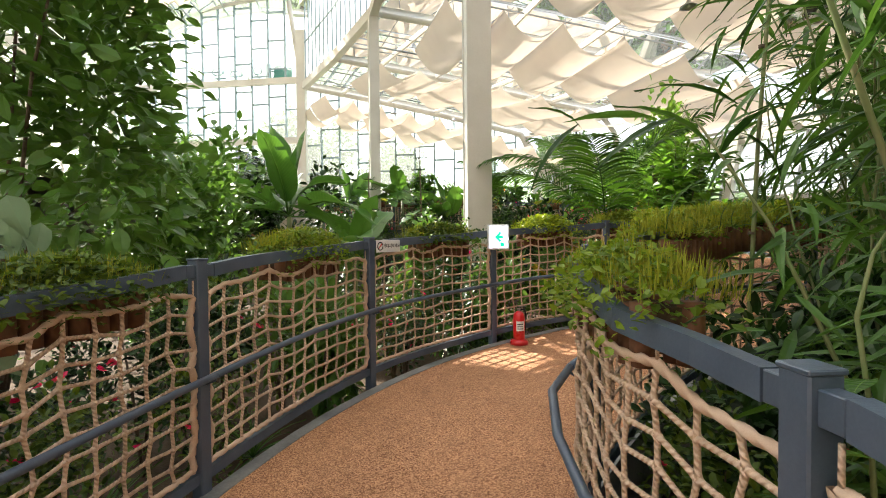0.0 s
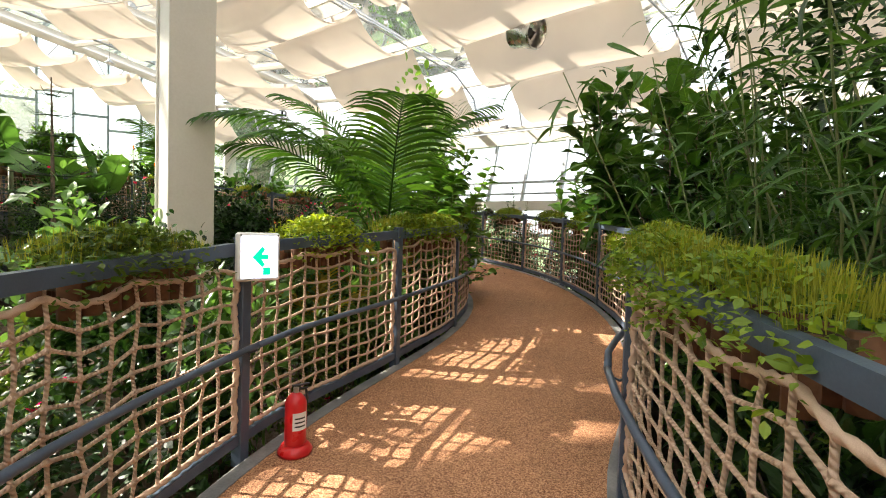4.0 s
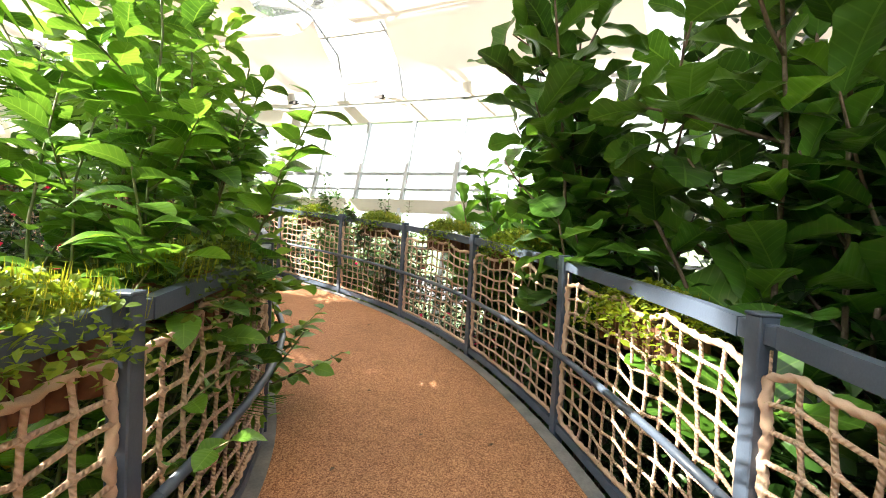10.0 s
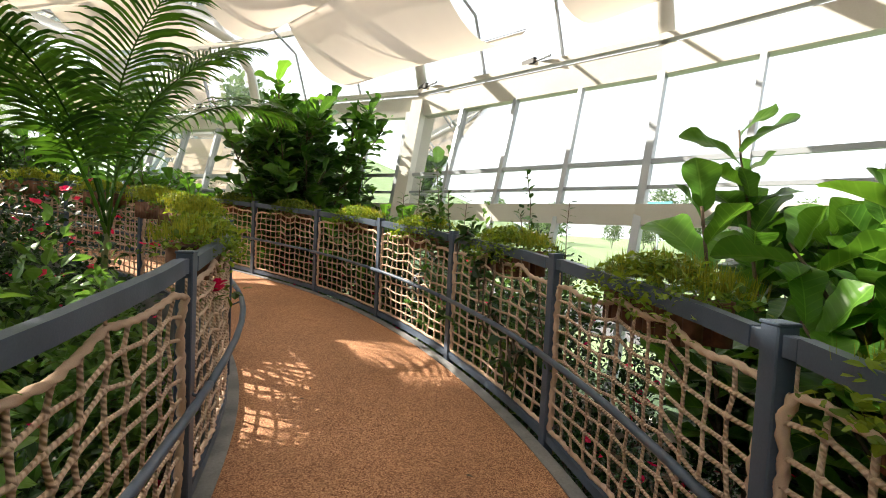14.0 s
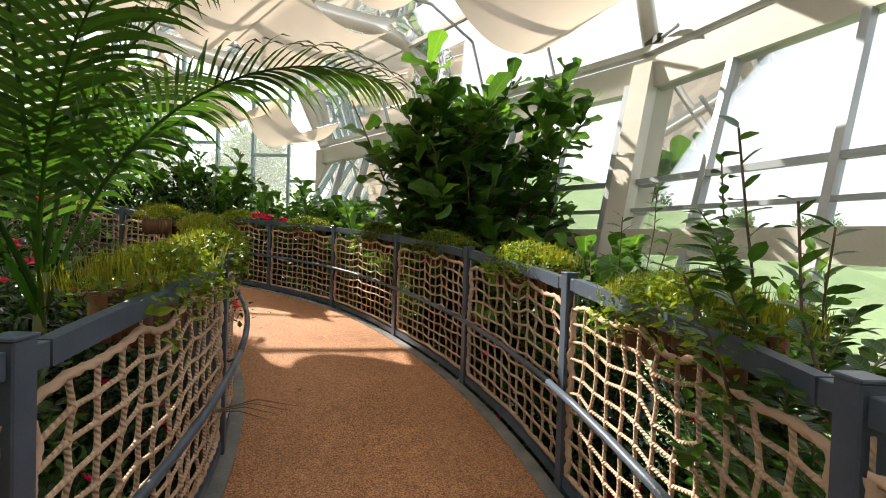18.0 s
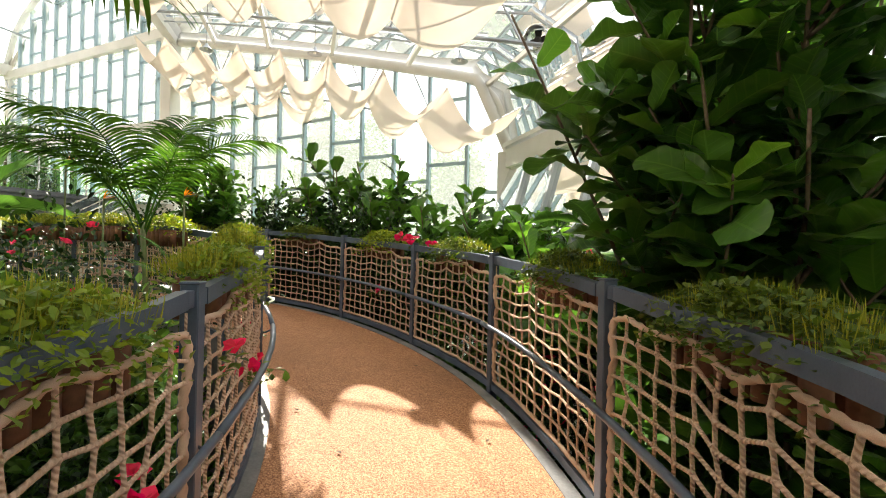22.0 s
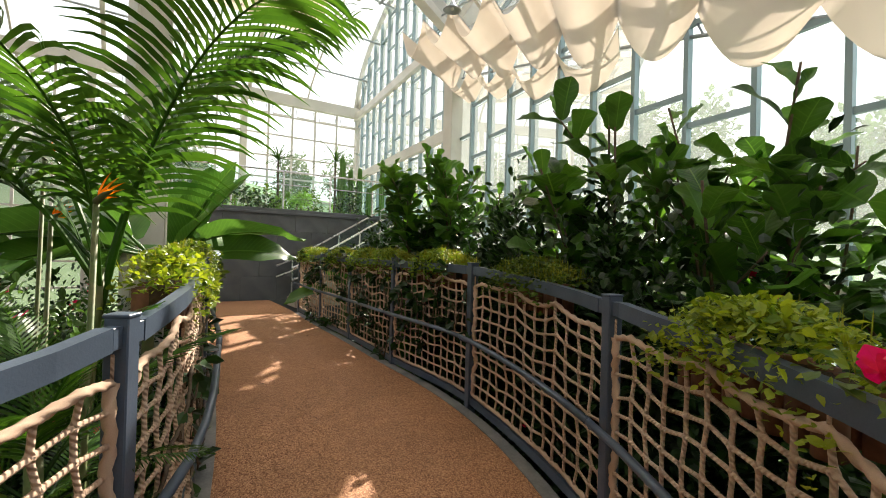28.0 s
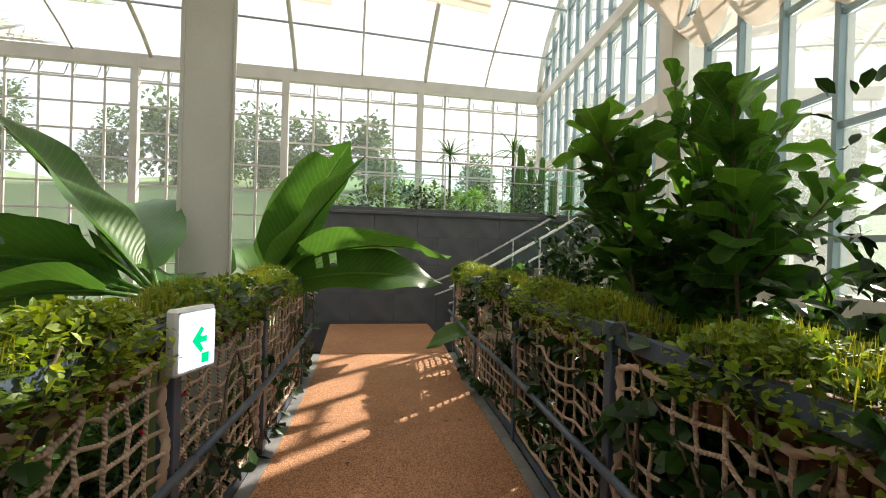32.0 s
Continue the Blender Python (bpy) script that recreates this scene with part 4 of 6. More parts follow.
FIDDLE = [(0, 0.06), (0.05, 0.30), (0.12, 0.48), (0.22, 0.57), (0.34, 0.60), (0.46, 0.70), (0.58, 0.86), (0.70, 0.97), (0.80, 1.0), (0.88, 0.93), (0.94, 0.78), (0.98, 0.55), (1, 0.34)]
OVAL = [(0, 0.06), (0.2, 0.7), (0.45, 1.0), (0.7, 0.85), (0.9, 0.4), (1, 0.02)]
ROUNDED = [(0, 0.1), (0.3, 0.6), (0.6, 1.0), (0.85, 0.8), (1, 0.15)]
LANCET = [(0, 0.2), (0.2, 0.9), (0.45, 1.0), (0.75, 0.6), (1, 0.02)]
BLADE = [(0, 0.5), (0.3, 1.0), (0.7, 0.7), (1, 0.02)]
PADDLE = [(0, 0.25), (0.12, 0.8), (0.35, 1.0), (0.7, 0.9), (0.92, 0.5), (1, 0.05)]


def grid_uv(seg, cols):
    """Across 0..1 and along 0..1, face by face of a leaf's grid."""
    return [[(j / cols, i / seg), ((j + 1) / cols, i / seg), ((j + 1) / cols, (i + 1) / seg), (j / cols, (i + 1) / seg)] for i in range(seg) for j in range(cols)]


def leaf_mesh(name, material, L, W, prof, fold, droop, wave, seg, seed, cols=4):
    v, f = leaf_grid(L, W, prof, fold, droop, wave, seg, seed, cols)
    me = Bag().add(v, f, grid_uv(seg, cols)).mesh(name, True)
    me.materials.append(material)
    return me


def aim(p, d, roll=0.0, scale=1.0):
    """A leaf's pose: at p, along d, face as far up as it can."""
    d = Vector(d).normalized()
    z = Vector((0, 0, 1)) - d * d.z
    if z.length < 0.05:
        z = Vector((1, 0, 0)) - d * d.x
    z.normalize()
    x = d.cross(z)
    m = Matrix(((x.x, d.x, z.x), (x.y, d.y, z.y), (x.z, d.z, z.z))) @ Matrix.Rotation(roll, 3, "Y")
    m = m * scale
    return Matrix.Translation(p) @ m.to_4x4()


def scatter(bag, tpl, p, d, roll=0.0, scale=1.0):
    """Adds a template leaf to a joined mesh."""
    m = aim(p, d, roll, scale)
    a = np.array(m)
    bag.add(tpl[0] @ a[:3, :3].T + a[:3, 3], tpl[1])


def unit(az, el):
    return Vector((math.cos(az) * math.cos(el), math.sin(az) * math.cos(el), math.sin(el)))


def wander(p, d, length, n, bend, rnd, lift=0.0):
    """A crooked line from p along d."""
    pts = [Vector(p)]
    d = Vector(d).normalized()
    for _ in range(n):
        d = (d + Vector((rnd.gauss(0, bend), rnd.gauss(0, bend), rnd.gauss(0, bend) + lift))).normalized()
        pts.append(pts[-1] + d * length / n)
    return pts


FIG_MESH = [leaf_mesh("fig_leaf", FIG, 0.27 + 0.03 * k, 0.18 + 0.015 * k, FIDDLE, 0.42 - 0.1 * k, 0.10 + 0.14 * k, 0.13, 14, k, 6) for k in range(3)]
FIGY_MESH = [leaf_mesh("fig_leaf", FIGYOUNG, 0.25 + 0.03 * k, 0.165 + 0.015 * k, FIDDLE, 0.5 - 0.1 * k, 0.04 + 0.1 * k, 0.13, 14, 5 + k, 6) for k in range(3)]
SHRUB_MESH = [leaf_mesh("shrub_leaf", SHRUB, 0.135 + 0.025 * k, 0.098 + 0.014 * k, OVAL, 0.25, 0.2 + 0.12 * k, 0.08, 8, k) for k in range(3)]
TWIG_MESH = [leaf_mesh("twig_leaf", FIG, 0.085 + 0.02 * k, 0.05, OVAL, 0.2, 0.15, 0.05, 4, k, 2) for k in range(2)]


def join_rest(rest, t):
    """The leaves past the nearest ones, joined by kind."""
    for me, ms in rest.values():
        v = np.array([tuple(q.co) for q in me.vertices])
        f = [tuple(q.vertices) for q in me.polygons]
        lay = me.uv_layers[0].data
        uv = [[tuple(lay[i].uv) for i in q.loop_indices] for q in me.polygons]
        bag = Bag()
        for mm in ms:
            a = np.array(mm)
            bag.add(v @ a[:3, :3].T + a[:3, 3], f, uv)
        part("foliage", bag, me.materials[0], t, smooth=True, kind="stuff")


def fig_tree(at, height, spread, branches, per, seed, young=0.2, lean=(0, 0), label="dark green fiddle-leaf fig with broad waxy leaves", size=1.0, low=0.25, sides=2, west=-9.0):
    """A fiddle-leaf fig: upright crooked stems that fork, with large leaves all along their upper parts."""
    rnd = random.Random(seed)
    t = thing("fiddle_leaf_fig", label, "fig tree", at, "fiddle-leaf figs")
    count, rest = 0, {}
    for b in range(branches):
        az = 6.283 * b / branches + rnd.uniform(-0.4, 0.4)
        sp = spread * rnd.uniform(0.25, 1.1)
        d = Vector((math.cos(az) * sp + lean[0], math.sin(az) * sp + lean[1], height)) * rnd.uniform(0.74, 1.03)
        d.x = max(d.x, west + 0.3)
        main = wander((0.06 * math.cos(az), 0.06 * math.sin(az), 0), d, d.length, 9, 0.06, rnd, 0.012)
        part("stem", Bag().tube(main, np.linspace(0.022, 0.009, len(main)), 6), BARK, t, smooth=True)
        lines = [(main, low, per)]
        for q in range(sides):
            i = rnd.randrange(max(3, int(9 * low)), 9)
            tw = wander(main[i], unit(az + rnd.gauss(0, 1.1), rnd.uniform(0.5, 1.1)), rnd.uniform(0.35, 0.75) * min(1.3, size), 5, 0.1, rnd, 0.06)
            if tw[-1].x < west:
                continue
            part("branch", Bag().tube(tw, np.linspace(0.012, 0.006, len(tw)), 5), BARK, t, smooth=True)
            lines.append((tw, 0.12, max(6, int(per * 0.55))))
        for pts, lo, n in lines:
            m = len(pts) - 1
            for k in range(n):
                f = lo + (1 - lo) * min(1, (k + rnd.random() * 0.6) / n)
                i = min(m - 1, int(f * m))
                p = pts[i].lerp(pts[i + 1], f * m - i)
                if p.x < west:
                    continue
                el = rnd.gauss(0.38 + 0.75 * max(0, f - 0.7) * 3.3, 0.32)
                dd = unit(k * 2.4 + rnd.gauss(0, 0.4), min(1.35, el))
                me = rnd.choice(FIGY_MESH if rnd.random() < young * (0.6 + 1.2 * max(0, f - 0.6)) else FIG_MESH)
                mm = aim(p + dd * 0.02, dd, rnd.gauss(0, 0.35), size * rnd.uniform(0.65, 1.15) * (1 if f < 0.93 else 0.75))
                count += 1
                if count <= 66:
                    part("leaf", me, FIG, t).matrix_local = mm
                else:
                    rest.setdefault(me.name, (me, []))[1].append(mm)
    join_rest(rest, t)
    return t


def shrub(at, height, spread, branches, per, seed, label, lean=(0, 0), mesh=None, name="leafy_shrub", size=1.0, twigs=2, low=0.3):
    """An open shrub: arching branches, side twigs, oval leaves in two ranks."""
    rnd = random.Random(seed)
    t = thing(name, label, "shrub", at)
    mesh = mesh or SHRUB_MESH
    count, rest = 0, {}
    for b in range(branches):
        az = 6.283 * b / branches + rnd.uniform(-0.5, 0.5)
        d = Vector((math.cos(az) * spread + lean[0], math.sin(az) * spread + lean[1], height * rnd.uniform(0.6, 1.05)))
        main = wander((0, 0, 0), d, d.length, 10, 0.08, rnd, 0.0)
        part("branch", Bag().tube(main, np.linspace(0.016 if mesh is SHRUB_MESH else 0.008, 0.004, len(main)), 6), STEM if mesh is SHRUB_MESH else BARK, t, smooth=True)
        lines = [main]
        for _ in range(twigs):
            i = rnd.randrange(max(4, int(low * 10)), 9)
            dd = (main[i] - main[i - 1]).normalized() + unit(rnd.random() * 6.28, 0.1) * 1.1
            tw = wander(main[i], dd, rnd.uniform(0.3, 0.6), 5, 0.12, rnd, -0.02)
            part("twig", Bag().tube(tw, np.linspace(0.007, 0.003, len(tw)), 5), STEM, t)
            lines.append(tw)
        for li, ln in enumerate(lines):
            n = per if li == 0 else per // 2
            for k in range(n):
                f = (low if li == 0 else 0.1) + (1 - low if li == 0 else 0.9) * k / max(1, n - 1)
                q = f * (len(ln) - 1)
                i = min(len(ln) - 2, int(q))
                p = ln[i].lerp(ln[i + 1], q - i)
                ax = (ln[i + 1] - ln[i]).normalized()
                sd_ = ax.cross(Vector((0.2, 0.1, 1))).normalized() * (1 if k % 2 else -1)
                dd = (sd_ + ax * 0.6 + Vector((rnd.gauss(0, 0.25), rnd.gauss(0, 0.25), rnd.gauss(0.05, 0.25)))).normalized()
                me, mm = rnd.choice(mesh), aim(p, dd, rnd.gauss(0, 0.3), size * rnd.uniform(0.7, 1.15))
                count += 1
                if count <= (100 if mesh is SHRUB_MESH else 40):
                    part("leaf", me, SHRUB, t).matrix_local = mm
                else:
                    rest.setdefault(me.name, (me, []))[1].append(mm)
    join_rest(rest, t)
    return t


def frond_mesh(L, arch, pairs, leaf, width, material, seed, hang=0.5, name="frond", bare=0.14):
    """A feather palm frond: an arching midrib with drooping leaflets on both sides."""
    rnd = random.Random(seed)
    b = Bag()
    pts = []
    for i in range(15):
        t = i / 14
        pts.append(Vector((0, L * (t - 0.22 * arch * t * t), L * (0.12 * t - arch * 0.75 * t ** 2.2))))
    b.tube(pts, np.linspace(0.013, 0.0025, 15), 5)
    for k in range(pairs):
        t = bare + (0.99 - bare) * k / (pairs - 1)
        q = t * 14
        i = min(13, int(q))
        p = pts[i].lerp(pts[i + 1], q - i)
        ax = (pts[i + 1] - pts[i]).normalized()
        n = Vector((1, 0, 0)).cross(ax).normalized()
        ll = leaf * (math.sin(math.pi * min(1, 0.18 + 0.85 * t)) ** 0.7) * rnd.uniform(0.9, 1.05)
        for s in (-1, 1):
            d0 = (Vector((s, 0, 0)) + ax * (0.55 + 0.8 * t) + n * 0.35).normalized()
            va, m = [], 4
            for j in range(m + 1):
                u = j / m
                c = p + d0 * ll * u - Vector((0, 0, 1)) * hang * ll * u * u * rnd.uniform(0.9, 1.1)
                w = width * (0.6, 1.0, 0.9, 0.6, 0.06)[j] / 2
                ws = ax * w
                va += [tuple(c - ws), tuple(c + ws + n * w * 0.5)]
            b.add(va, [(2 * j, 2 * j + 1, 2 * j + 3, 2 * j + 2) for j in range(m)])
    me = b.mesh(name)
    me.materials.append(material)
    return me


FRONDS = [frond_mesh(2.0, 0.3 + 0.16 * k, 38, 0.56, 0.021, PALM, k, 0.42) for k in range(4)]


def hung_frond(L, rise, bend, pairs, leaf, width, seed, hang=0.8, bare=0.25):
    """A frond that leaves the crown at a rise and bows over; its leaflets hang by their weight. Stands along +y."""
    rnd = random.Random(seed)
    b, pts, n = Bag(), [Vector((0, 0, 0))], 18
    for i in range(n):
        a = rise - bend * ((i + 0.5) / n) ** 1.5
        pts.append(pts[-1] + Vector((0, math.cos(a), math.sin(a))) * L / n)
    b.tube(pts, np.linspace(0.015, 0.0025, n + 1), 6)
    for k in range(pairs):
        t = bare + (0.985 - bare) * k / (pairs - 1)
        i = min(n - 1, int(t * n))
        p = pts[i].lerp(pts[i + 1], t * n - i)
        ax = (pts[i + 1] - pts[i]).normalized()
        top = Vector((1, 0, 0)).cross(ax)
        f = (t - bare) / (1 - bare)
        ll = leaf * (math.sin(math.pi * min(1.0, 0.22 + 0.74 * f)) ** 0.6) * rnd.uniform(0.88, 1.08)
        for sd in (-1, 1):
            d = (Vector((sd, 0, 0)) + ax * (0.45 + 0.7 * f) + top * 0.25 + Vector((0, rnd.gauss(0, 0.05), rnd.gauss(0, 0.05)))).normalized()
            q, va, m = p.copy(), [], 5
            for j in range(m + 1):
                w = width * (0.6, 1.0, 1.0, 0.85, 0.5, 0.05)[j] / 2
                va += [tuple(q - ax * w), tuple(q + ax * w + top * w * 0.4)]
                d = (d - Vector((0, 0, 1)) * hang * 0.42 * (j + 1) / m).normalized()
                q = q + d * ll / m
            b.add(va, [(2 * j, 2 * j + 1, 2 * j + 3, 2 * j + 2) for j in range(m)])
    me = b.mesh("frond")
    me.materials.append(PALM)
    return me


ARCHED = [(rise, hung_frond(2.45, rise, bend, 40, 0.60, 0.030, 30 + k)) for k, (rise, bend) in enumerate(((1.46, 1.25), (1.36, 1.75), (1.22, 1.55), (1.08, 1.6), (0.9, 1.35)))]
YFROND = frond_mesh(1.3, 0.5, 24, 0.4, 0.035, YPALM, 9, 0.5)
SMALLFROND = [frond_mesh(1.3, 0.4 + 0.2 * k, 36, 0.3, 0.018, PALM, 20 + k, 0.35) for k in range(3)]


def palm(at, stems, fronds, seed, label, mesh=None, trunk=1.2, scale=1.0, tilt=0.9, yellow=0, name="feather_palm", lean=(0, 0), ways=()):
    rnd = random.Random(seed)
    t = thing(name, label, "palm", at)
    for s in range(stems):
        az0 = rnd.random() * 6.28
        r = 0.14 * (stems > 1)
        d = Vector((math.cos(az0) * 0.12 * (stems > 1) + lean[0], math.sin(az0) * 0.12 * (stems > 1) + lean[1], 1))
        h = trunk * rnd.uniform(0.75, 1.1)
        pts = wander((r * math.cos(az0), r * math.sin(az0), 0), d, h, 6, 0.03, rnd)
        part("stem", Bag().tube(pts, np.linspace(0.045, 0.028, len(pts)), 8), STEM, t, smooth=True)
        for k in range(fronds):
            az = az0 + 2.4 * k + rnd.gauss(0, 0.2)
            el = 1.32 - tilt * (k / max(1, fronds - 1)) + rnd.gauss(0, 0.06)
            if s * fronds + k < len(ways):
                az, el = ways[s * fronds + k]
            if mesh is ARCHED:
                o = part("frond", min(ARCHED, key=lambda q: abs(q[0] - el) + rnd.random() * 0.06)[1], PALM, t)
                sc = scale * rnd.uniform(0.85, 1.08)
                o.matrix_local = Matrix.Translation(pts[-1] - Vector((0, 0, 0.04 * k))) @ Matrix.Rotation(az - math.pi / 2, 4, "Z") @ Matrix.Rotation(rnd.gauss(0, 0.12), 4, "Y") @ Matrix.Diagonal((sc, sc, sc, 1))
                continue
            o = part("frond", YFROND if k < yellow else rnd.choice(mesh or FRONDS), PALM, t)
            o.matrix_local = aim(pts[-1] - Vector((0, 0, 0.04 * k)), unit(az, el), rnd.gauss(0, 0.25), scale * rnd.uniform(0.8, 1.1))
    return t


def big_leaf(L, W, droop, seed, splits=0):
    """A banana-like blade on its stalk, torn here and there."""
    rnd = random.Random(seed)
    v, f = leaf_grid(L, W, PADDLE, 0.35, droop, 0.10, 22, seed, 6)
    k = 7
    torn = {rnd.randrange(3, 20) for _ in range(splits)}
    keep_f = [n for n in range(len(f)) if not ((n // 6) in torn and (n % 6) in ((0, 1) if (n // 6) % 2 else (4, 5)))]
    uv = grid_uv(22, 6)
    b = Bag().add(v + np.array((0, 0.5 * L * 0.4, 0)), [f[n] for n in keep_f], [uv[n] for n in keep_f])
    b.tube([(0, 0, 0.0), (0, 0.2 * L, -0.004)] + [tuple(v[i * k + 3] + np.array((0, 0.2 * L, -0.006))) for i in range(1, 22, 3)], np.linspace(0.016, 0.004, 9), 6)
    me = b.mesh("blade", True)
    me.materials.append(BANANA)
    return me


BLADES = [big_leaf(1.35, 0.52, 0.25 + 0.2 * k, k, k + 1) for k in range(4)]
BLADES_UP = [big_leaf(1.2, 0.5, 0.06, 11 + k, 1) for k in range(2)]


def banana(at, n, seed, label, scale=1.0, trunk=0.6, spread=0.9, name="banana_plant", up_n=2, ways=()):
    rnd = random.Random(seed)
    t = thing(name, label, "banana plant", at)
    part("stem", Bag().tube([(0, 0, 0), (0.01, 0, trunk * 0.5), (0, 0.02, trunk)], [0.09, 0.07, 0.05], 9), STEM, t, smooth=True)
    for k in range(n):
        az = 2.4 * k + rnd.gauss(0, 0.3)
        el = 1.42 if k < up_n else 1.25 - spread * k / n + rnd.gauss(0, 0.1)
        roll = rnd.gauss(0, 0.3)
        if k < len(ways):
            az, el, roll = (*ways[k], roll)[:3]
        o = part("leaf_blade", rnd.choice(BLADES_UP if k < up_n else BLADES), BANANA, t)
        o.matrix_local = aim((0, 0, trunk - 0.05), unit(az, el), roll, scale * rnd.uniform(0.8, 1.1))
    return t


T_LANCE = leaf_grid(0.34, 0.042, LANCET, 0.25, 0.55, 0, 5, 1, 2)
T_FINE = leaf_grid(0.26, 0.028, LANCET, 0.25, 0.5, 0, 4, 1, 2)
T_SMALL = leaf_grid(0.075, 0.042, OVAL, 0.2, 0.2, 0.05, 3, 2, 2)
T_MID = leaf_grid(0.13, 0.07, OVAL, 0.22, 0.25, 0.05, 4, 3, 2)
T_ROUND = leaf_grid(0.052, 0.038, ROUNDED, 0.25, 0.1, 0, 3, 4, 2)
T_SPIKE = leaf_grid(0.13, 0.0048, [(0, 1), (0.9, 0.9), (1, 0.3)], 0.5, 0.03, 0, 3, 5, 2)
T_BLADE = leaf_grid(0.55, 0.03, BLADE, 0.3, 0.5, 0, 5, 6, 2)
T_NEEDLE = leaf_grid(0.06, 0.008, BLADE, 0.2, 0.1, 0, 1, 7, 2)
T_PETAL = leaf_grid(0.05, 0.05, ROUNDED, 0.2, 0.2, 0.1, 3, 8, 2)


def cane(at, stems, height, seed, label, lean=(0, 0), name="bamboo_clump", per=80):
    """A clump of thin canes with long narrow leaves."""
    rnd = random.Random(seed)
    t = thing(name, label, "bamboo", at)
    for s in range(stems):
        az = rnd.random() * 6.28
        r = rnd.uniform(0.03, 0.3)
        h = height * rnd.uniform(0.6, 1.08)
        pts = wander((r * math.cos(az), r * math.sin(az), 0), (0.22 * math.cos(az) + lean[0], 0.22 * math.sin(az) + lean[1], 1), h, 12, 0.045, rnd)
        part("cane", Bag().tube(pts, np.linspace(0.012, 0.004, len(pts)), 6), STEM, t, smooth=True)
        b = Bag()
        for k in range(per):
            f = 0.12 + 0.88 * k / per
            q = f * 12
            i = min(11, int(q))
            p = pts[i].lerp(pts[i + 1], q - i)
            a = rnd.random() * 6.28
            off = unit(a, 0.35) * rnd.uniform(0.02, 0.34) * (0.5 + f)
            scatter(b, T_LANCE if f < 0.5 else T_FINE, p + off, unit(a + rnd.gauss(0, 0.5), rnd.gauss(0.05, 0.45)), rnd.gauss(0, 0.5), rnd.uniform(0.6, 1.25))
        part("foliage", b, LANCE, t, kind="stuff")
    return t


def leaf_cloud(at, rx, ry, rz, n, tpl, material, seed, label, name, category, blobs=9, trunk=0.0, flowers=0, scale=1.0, limbs=7):
    """A bushy plant: limbs that carry uneven clumps of leaves with gaps between them."""
    rnd = random.Random(seed)
    t = thing(name, label, category, at)
    cs = []
    for k in range(blobs):
        a, u = rnd.random() * 6.28, rnd.random()
        q = math.sqrt(u) * 0.78
        cs.append((Vector((rx * q * math.cos(a), ry * q * math.sin(a), trunk + rz * rnd.uniform(0.25, 0.92))), rnd.uniform(0.26, 0.46)))
    one = Bag() if limbs < 0 else None
    for k in range(min(abs(limbs), blobs)):
        c = cs[k][0]
        if one is not None:
            one.tube([(0, 0, 0), tuple(c * 0.45 + Vector((0, 0, 0.12 * rz))), tuple(c)], [0.02, 0.014, 0.005], 5)
            continue
        part("limb", Bag().tube([(0, 0, 0), tuple(c * 0.45 + Vector((0, 0, 0.12 * rz))), tuple(c)], [0.02 + 0.012 * trunk, 0.014, 0.005], 6), BARK, t, smooth=True)
    if one is not None:
        part("stem", one, BARK, t, smooth=True)
    b, many = Bag(), Bag()
    for k in range(n):
        c, r = cs[k % blobs]
        d = unit(rnd.random() * 6.28, math.asin(rnd.uniform(-0.55, 1)))
        q = r * rnd.uniform(0.45, 1.05)
        p = c + Vector((d.x * rx * q, d.y * ry * q, d.z * rz * q))
        if p.z < 0.02:
            p.z = 0.02 + rnd.random() * 0.1
        dd = (d + Vector((rnd.gauss(0, 0.5), rnd.gauss(0, 0.5), rnd.gauss(0.0, 0.45)))).normalized()
        scatter(b, tpl, p, dd, rnd.gauss(0, 0.6), scale * rnd.uniform(0.65, 1.25))
    part("foliage", b, material, t, kind="stuff")
    for k in range(flowers):
        c, r = cs[rnd.randrange(blobs)]
        d = unit(rnd.random() * 6.28, rnd.uniform(-0.1, 1.2))
        p = c + Vector((d.x * rx, d.y * ry, d.z * rz)) * r * 1.08
        fl = Bag()
        for j in range(6):
            scatter(fl, T_PETAL, (0, 0, 0), unit(j * 1.047, 0.5), 0.2, rnd.uniform(0.9, 1.4))
        mm = aim(p, d.cross(Vector((0.3, 0.2, 1))), 0.5, 1.0)
        if one is None:
            part("blossom", fl, PETAL, t).matrix_local = mm
        else:
            a = np.array(mm)
            many.add(np.concatenate(fl.v) @ a[:3, :3].T + a[:3, 3], fl.f)
    if many.n:
        part("blossom", many, PETAL, t, kind="stuff")
    return t


def blades(at, n, length, seed, label, name="strap_leaf_clump", material=None, stem=0.0, category="plant", el0=0.2):
    """A rosette of arching straps, on a stem or at the ground."""
    rnd = random.Random(seed)
    t = thing(name, label, category, at)
    if stem:
        part("trunk", Bag().tube([(0, 0, 0), (0.02, 0.01, stem * 0.5), (0, 0, stem)], [0.06, 0.05, 0.04], 8), BARK, t, smooth=True)
    b = Bag()
    for k in range(n):
        scatter(b, T_BLADE, (0, 0, stem), unit(2.4 * k + rnd.gauss(0, 0.2), rnd.uniform(el0, 1.4)), rnd.gauss(0, 0.3), length / 0.55 * rnd.uniform(0.7, 1.1))
    part("foliage", b, material or LANCE, t, kind="stuff")
    return t


